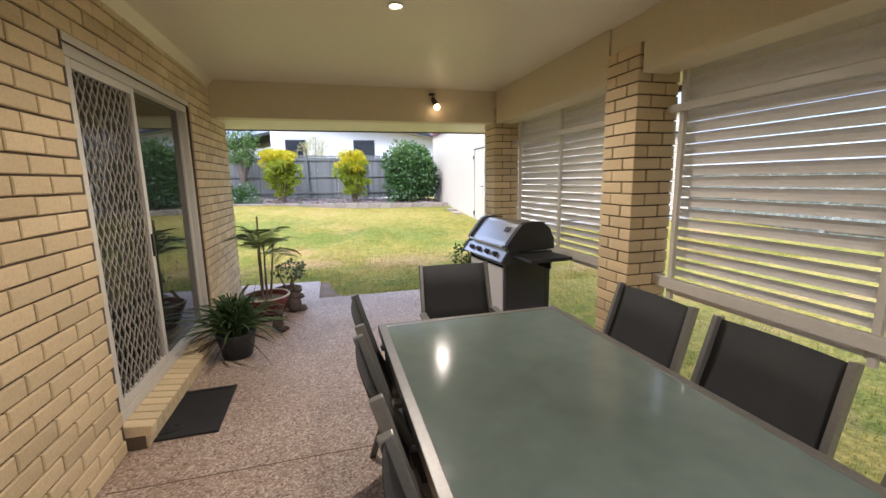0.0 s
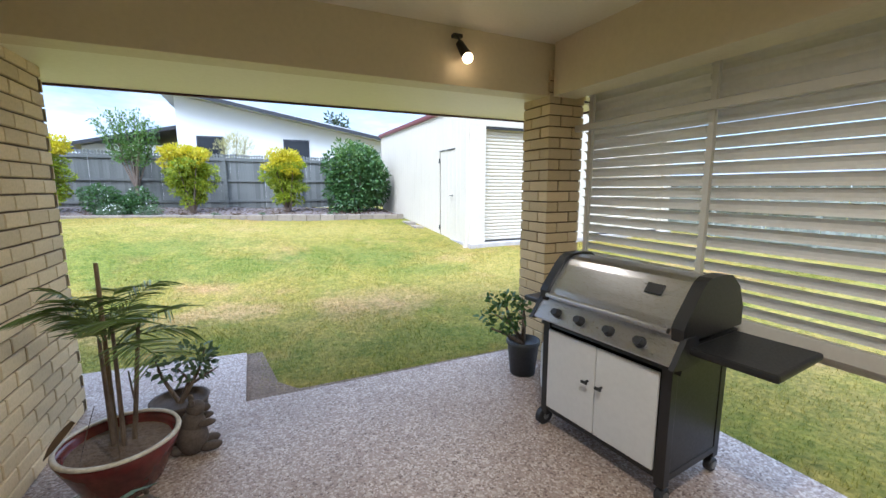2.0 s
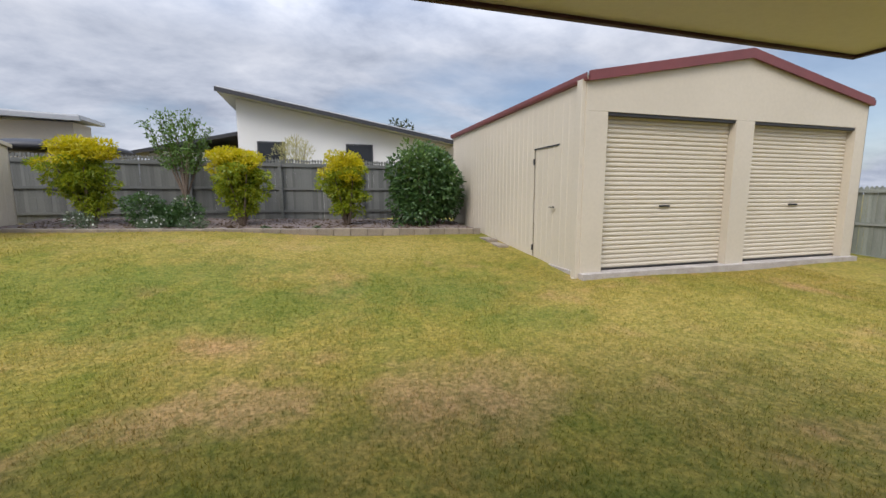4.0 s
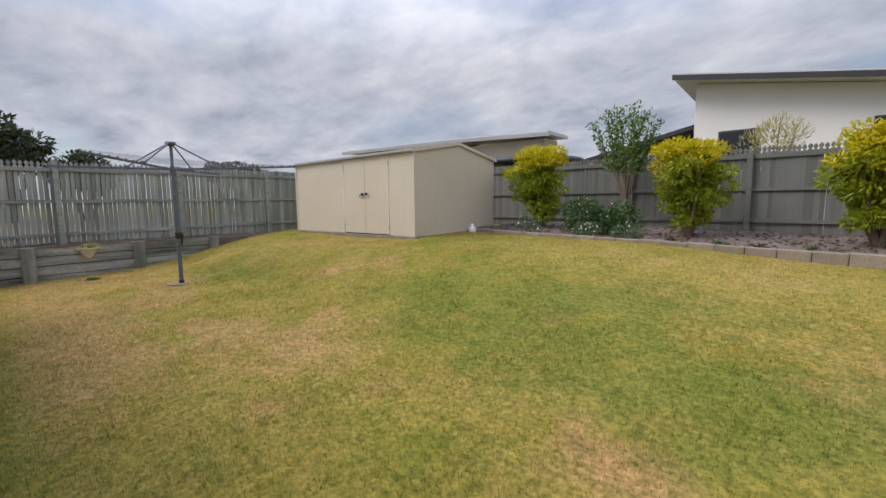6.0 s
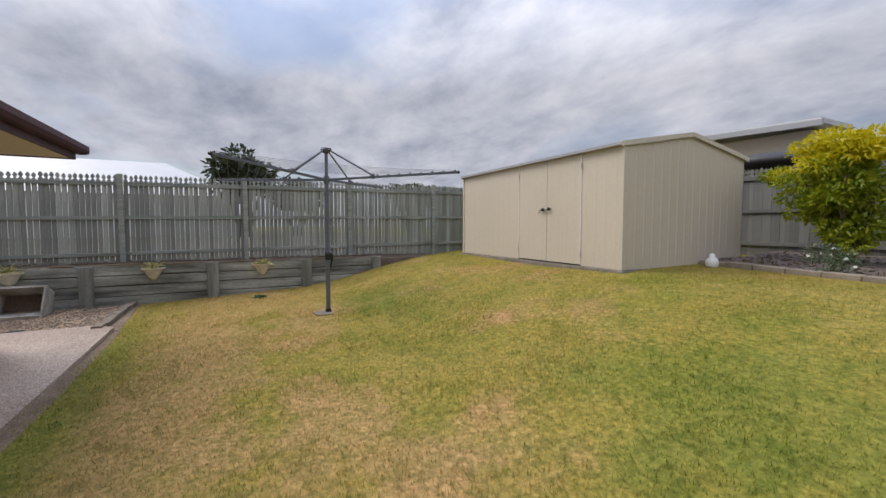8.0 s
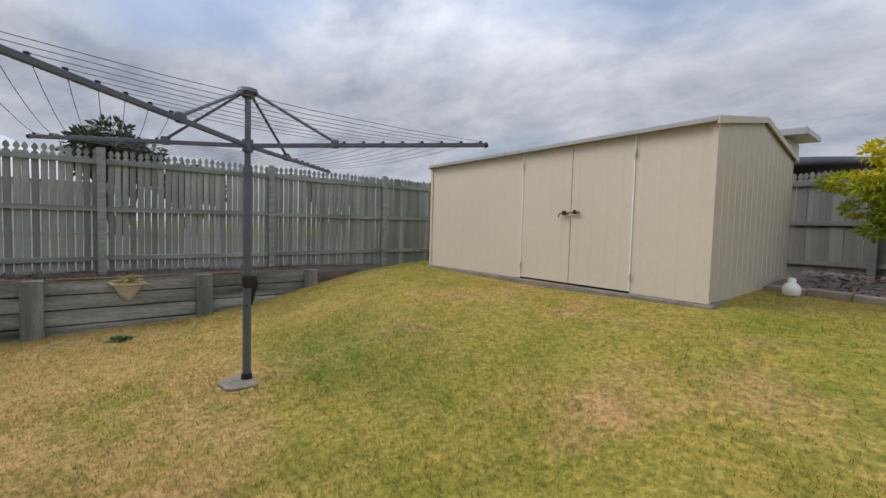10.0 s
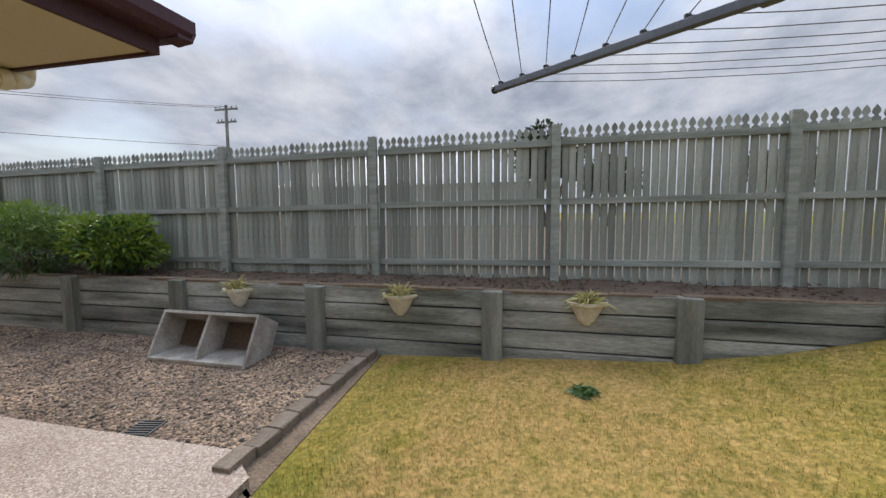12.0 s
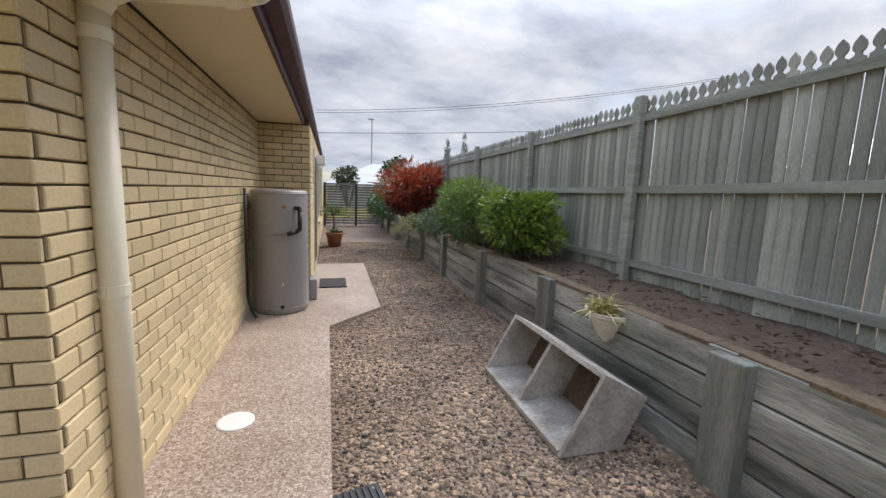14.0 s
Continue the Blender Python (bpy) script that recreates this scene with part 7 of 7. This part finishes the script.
def far_tree(at, h, r, n, seed, mat_leaf=None, label="broad dark green tree in the distance", squat=0.55, lf=0.35):
    rng = np.random.default_rng(seed)
    t = thing("distant_tree", label, "tree", at, group="distant trees")
    tips = [(math.cos(k * 1.3) * r * 0.6, math.sin(k * 1.3) * r * 0.6, h * (0.65 + 0.05 * (k % 3))) for k in range(6)]
    part("trunk", limbs(BM(), (0, 0, -0.3), tips, h * 0.03, random.Random(seed), 0.45), M_TRUNK, t)
    P, D = clump_points(rng, n, rl(rng, (0, 0, h * 0.72), (r, r, h * 0.28 * squat / 0.55), 14, 0.38), 0.3)
    leaf_part("crown", [leaf_quads(rng, P, D, lf, lf * 0.45, 0.2)], mat_leaf or L_FAR, t)
    return t


far_tree((-31.5, 8.5, 0.5), 5.7, 2.1, 2600, 1)
far_tree((-33.0, 11.9, 0.5), 4.2, 2.0, 1500, 2)
far_tree((-36.0, 22.0, 0.5), 5.0, 2.6, 1500, 3)
far_tree((-14.0, -22.5, 0.0), 3.9, 1.1, 900, 4, L_STRAP, "sparse tree beyond the side gate", lf=0.25)
far_tree((-17.5, -24.0, 0.0), 3.4, 1.6, 1000, 5, L_STRAP, "sparse tree beyond the side gate", lf=0.25)
far_tree((-10.9, -26, 0.0), 3.2, 1.2, 900, 6, L_FAR, "dark tree beyond the side gate", lf=0.25)
far_tree((7.7, 43.0, 0.6), 8.2, 1.5, 700, 7, L_FAR, "slender tree above the rear roofs", lf=0.4)
for x, y, h in ((-16.05, -16.1, 4.2), (-16.95, -15.75, 4.5)):
    c = thing("cypress", "slim dark pencil cypress beyond the fence", "tree", (x, y, 0.3), group="pencil cypresses")
    part("trunk", tube(BM(), (0, 0, -0.2), (0, 0, h * 0.5), 0.06, 0.04, 8), M_TRUNK, c)
    P, D = clump_points(rs, 900, [((0, 0, h * (0.25 + 0.13 * k) - 0.2), (0.30 - 0.035 * k, 0.30 - 0.035 * k, h * 0.15)) for k in range(6)])
    D[:, 2] += 1.5
    leaf_part("crown", [leaf_quads(rs, P, D, 0.16, 0.05, 0.0)], L_FAR, c)

pp2 = thing("power_pole", "timber power pole with crossarms in the distance", "power pole", (-42.0, -21.6, 0.0))
part("pole", tube(BM(), (0, 0, 0), (0, 0, 12.1), 0.19, 0.13, 10), M_SPOST, pp2)
for z, l in ((11.7, 1.3), (10.5, 1.1)):
    part("crossarm", box(BM(), -0.07, -l, z - 0.08, 0.07, l, z + 0.08, 0.01), M_SPOST, pp2)
    for y in (-l + 0.15, -l / 2, l / 2, l - 0.15):
        part("insulator", tube(BM(), (0, y, z + 0.08), (0, y, z + 0.30), 0.05, 0.03, 8), M_DARKTRIM, pp2)
for a, c in (((-42, -21, 11.9), (-8, -40, 9.6)), ((-42, -22.2, 11.9), (-8, -41, 9.5)), ((-42, -21.6, 8.2), (10, -31.5, 5.6))):
    b = BM()
    A, C = Vector(a), Vector(c)
    q = [A.lerp(C, t) - Vector((0, 0, 0.8 * 4 * t * (1 - t))) for t in np.linspace(0, 1, 9)]
    for u, v in zip(q[:-1], q[1:]):
        tube(b, u, v, 0.022, seg=5, caps=False)
    tagged(part("power_line", b, M_DARKTRIM), "thin overhead power line", "power line", group="overhead lines")
sl2 = thing("street_lamp", "tall slim galvanised street lamp pole", "street lamp", (-13.3, -32.6, 0))
part("pole", tube(BM(), (0, 0, 0), (0, 0, 7.9), 0.08, 0.05, 10), M_GREYROOF, sl2)
part("lamp_head", box(BM(), -0.15, -0.1, 7.85, 0.35, 0.1, 7.97, 0.03), M_GREYROOF, sl2)


# ---- gravel and grass ----
def in_poly(x, y, pts):
    inside = np.zeros(len(x), bool)
    n = len(pts)
    for k in range(n):
        (x0, y0), (x1, y1) = pts[k], pts[(k + 1) % n]
        c = ((y0 > y) != (y1 > y)) & (x < (x1 - x0) * (y - y0) / (y1 - y0 + 1e-12) + x0)
        inside ^= c
    return inside


def pebbles():
    rng = np.random.default_rng(5)
    n = 66000
    y = 6.2 - 11.0 * rng.uniform(0, 1, n) ** 1.5
    x = rng.uniform(-11.48, -9.0, n)
    path = [(-9.52, 6.3), (-9.5, 2.71), (-10.13, 2.05), (-10.16, -1.1), (-9.23, -1.1), (-9.23, -6), (-8, -6), (-8, 7)]
    keep = ~in_poly(x, y, path)
    x, y = x[keep], y[keep]
    n = len(x)
    t = (1 + 5 ** 0.5) / 2
    ico = np.array([(-1, t, 0), (1, t, 0), (-1, -t, 0), (1, -t, 0), (0, -1, t), (0, 1, t), (0, -1, -t), (0, 1, -t), (t, 0, -1), (t, 0, 1), (-t, 0, -1), (-t, 0, 1)]) / (1 + t * t) ** 0.5
    tri = np.array([(0, 11, 5), (0, 5, 1), (0, 1, 7), (0, 7, 10), (0, 10, 11), (1, 5, 9), (5, 11, 4), (11, 10, 2), (10, 7, 6), (7, 1, 8), (3, 9, 4), (3, 4, 2), (3, 2, 6), (3, 6, 8), (3, 8, 9), (4, 9, 5), (2, 4, 11), (6, 2, 10), (8, 6, 7), (9, 8, 1)])
    s = rng.gamma(3.4, 0.0019, n) + 0.0036
    V = ico[None] * rng.uniform(0.85, 1.15, (n, 12, 1)) * (s[:, None] * np.c_[rng.uniform(0.8, 1.3, n), rng.uniform(0.7, 1.1, n), rng.uniform(0.35, 0.65, n)])[:, None, :]
    a = rng.uniform(0, 6.28, n)
    ca, sa = np.cos(a)[:, None], np.sin(a)[:, None]
    V = np.stack([V[..., 0] * ca - V[..., 1] * sa, V[..., 0] * sa + V[..., 1] * ca, V[..., 2]], -1)
    V += np.c_[x, y, -0.045 + s * 0.25][:, None, :]
    F = (tri[None] + (np.arange(n) * 12)[:, None, None]).reshape(-1, 3)
    tagged(new("pebbles", raw_mesh("pebbles", V.reshape(-1, 3), F, M_STONE)), "loose brown, grey and white river pebbles", "gravel", kind="stuff")


pebbles()


def grass():
    rng = np.random.default_rng(9)
    n = 520000
    x = rng.uniform(-11.45, 9.0, n)
    y = np.where(rng.uniform(0, 1, n) < 0.72, rng.uniform(5.5, 11.0, n), rng.uniform(11.0, 14.7, n))
    east = rng.uniform(0, 1, n) < 0.07
    x = np.where(east, rng.uniform(2.49, 5.5, n), x)
    y = np.where(east, rng.uniform(-0.5, 6.0, n), y)
    bare = [(-12, 5), (-0.12, 5), (-0.10, 6.44), (-3, 6.69), (-5.1, 6.70), (-9.2, 6.58), (-12, 6.47)]
    keep = ~in_poly(x, y + rng.normal(0, 0.06, n), bare) & ~((y < 5.55) & (x < 2.48)) & ~((x > -10.8) & (x < -6.0) & (y > 12.83)) & ~((x > 4.12) & (y > 10.28)) & ~((x + 8.40) ** 2 + (y - 9.30) ** 2 < 0.17 ** 2)
    x, y = x[keep], y[keep]
    n = len(x)
    z = lawn_z(x, y)
    h = rng.uniform(0.012, 0.034, n) * (0.8 + 0.5 * np.sin(2.1 * x + 1.3 * np.sin(1.7 * y)) ** 2)
    w = rng.uniform(0.0015, 0.0036, n)
    a, le = rng.uniform(0, 6.28, n), rng.uniform(0.3, 1.3, n)
    b0 = np.c_[x - np.sin(a) * w, y + np.cos(a) * w, z - 0.006]
    b1 = np.c_[x + np.sin(a) * w, y - np.cos(a) * w, z - 0.006]
    tp = np.c_[x + np.cos(a) * h * le, y + np.sin(a) * h * le, z + h]
    V = np.stack([b0, b1, tp], 1).reshape(-1, 3)
    F = np.arange(3 * n).reshape(-1, 3)
    tagged(new("grass", raw_mesh("grass", V, F, M_BLADE)), "short patchy couch grass, green and straw-coloured", "grass", kind="stuff")


grass()


def litter():
    """Bark chips on the two beds and dry leaves in the raised bed."""
    rng = np.random.default_rng(12)
    n = 2600
    x, y = rng.uniform(-12.4, -11.65, n), rng.uniform(-4, 11, n)
    P = np.c_[x, y, 0.665 + 0.05 * (-11.62 - x) + rng.uniform(-0.01, 0.03, n)]
    D = np.c_[rng.normal(size=(n, 2)), rng.normal(0, 0.25, n)]
    v, f = leaf_quads(rng, P, D, 0.05, 0.016, 0.1)
    tagged(new("bark_litter", raw_mesh("bark_litter", v, f, L_DEAD)), "bark chips and dry leaves scattered on the raised bed", "litter", kind="stuff")
    n = 2600
    x, y = rng.uniform(-6, 4.1, n), rng.uniform(14.85, 17.3, n)
    P = np.c_[x, y, bed_top(x) + 0.04 * (y - 14.75) + rng.uniform(-0.035, 0.0, n)]
    D = np.c_[rng.normal(size=(n, 2)), rng.normal(0, 0.25, n)]
    v, f = leaf_quads(rng, P, D, 0.07, 0.022, 0.1)
    tagged(new("mulch_litter", raw_mesh("mulch_litter", v, f, L_DEAD)), "wood chips scattered over the rear bed", "litter", kind="stuff")


litter()


# ---- bricks of the walls ----
holes = [(D0 - 0.02, D1 + 0.02, DZ0 - 0.2, DZ1)]
brick_face(wall_patio, "y", WALL_X, 1, -4.36, REAR_P, 0.0, WALL_TOP - 0.02, holes, near=lambda a, z: (1.3 < a < 2.6 or a > 4.3) and 0 < z < 2.6)
brick_face(wall_rear_east, "x", REAR_P, 1, -3.0, WALL_X + 0.012, 0.0, 2.2)
brick_face(wall_rear_west, "x", REAR_W, 1, SIDE_X - 0.012, -3.0, 0.0, 2.34, near=lambda a, z: a < -6.9)
brick_face(wall_side, "y", SIDE_X, -1, RET_Y + 0.01, REAR_W + 0.012, 0.0, 2.34, near=lambda a, z: a > 2.9, shift=0.1)
brick_face(wall_side, "x", RET_Y, 1, RET_X - 0.012, SIDE_X - 0.012, 0.0, 2.34, near=lambda a, z: True)
brick_face(wall_side, "y", RET_X, -1, -9.0, RET_Y + 0.012, 0.0, 2.34, holes=[(-1.2, -0.1, 0.0, 2.15), (-3.6, -2.2, 0.75, 2.1), (-6.6, -5.2, 0.75, 2.1)])
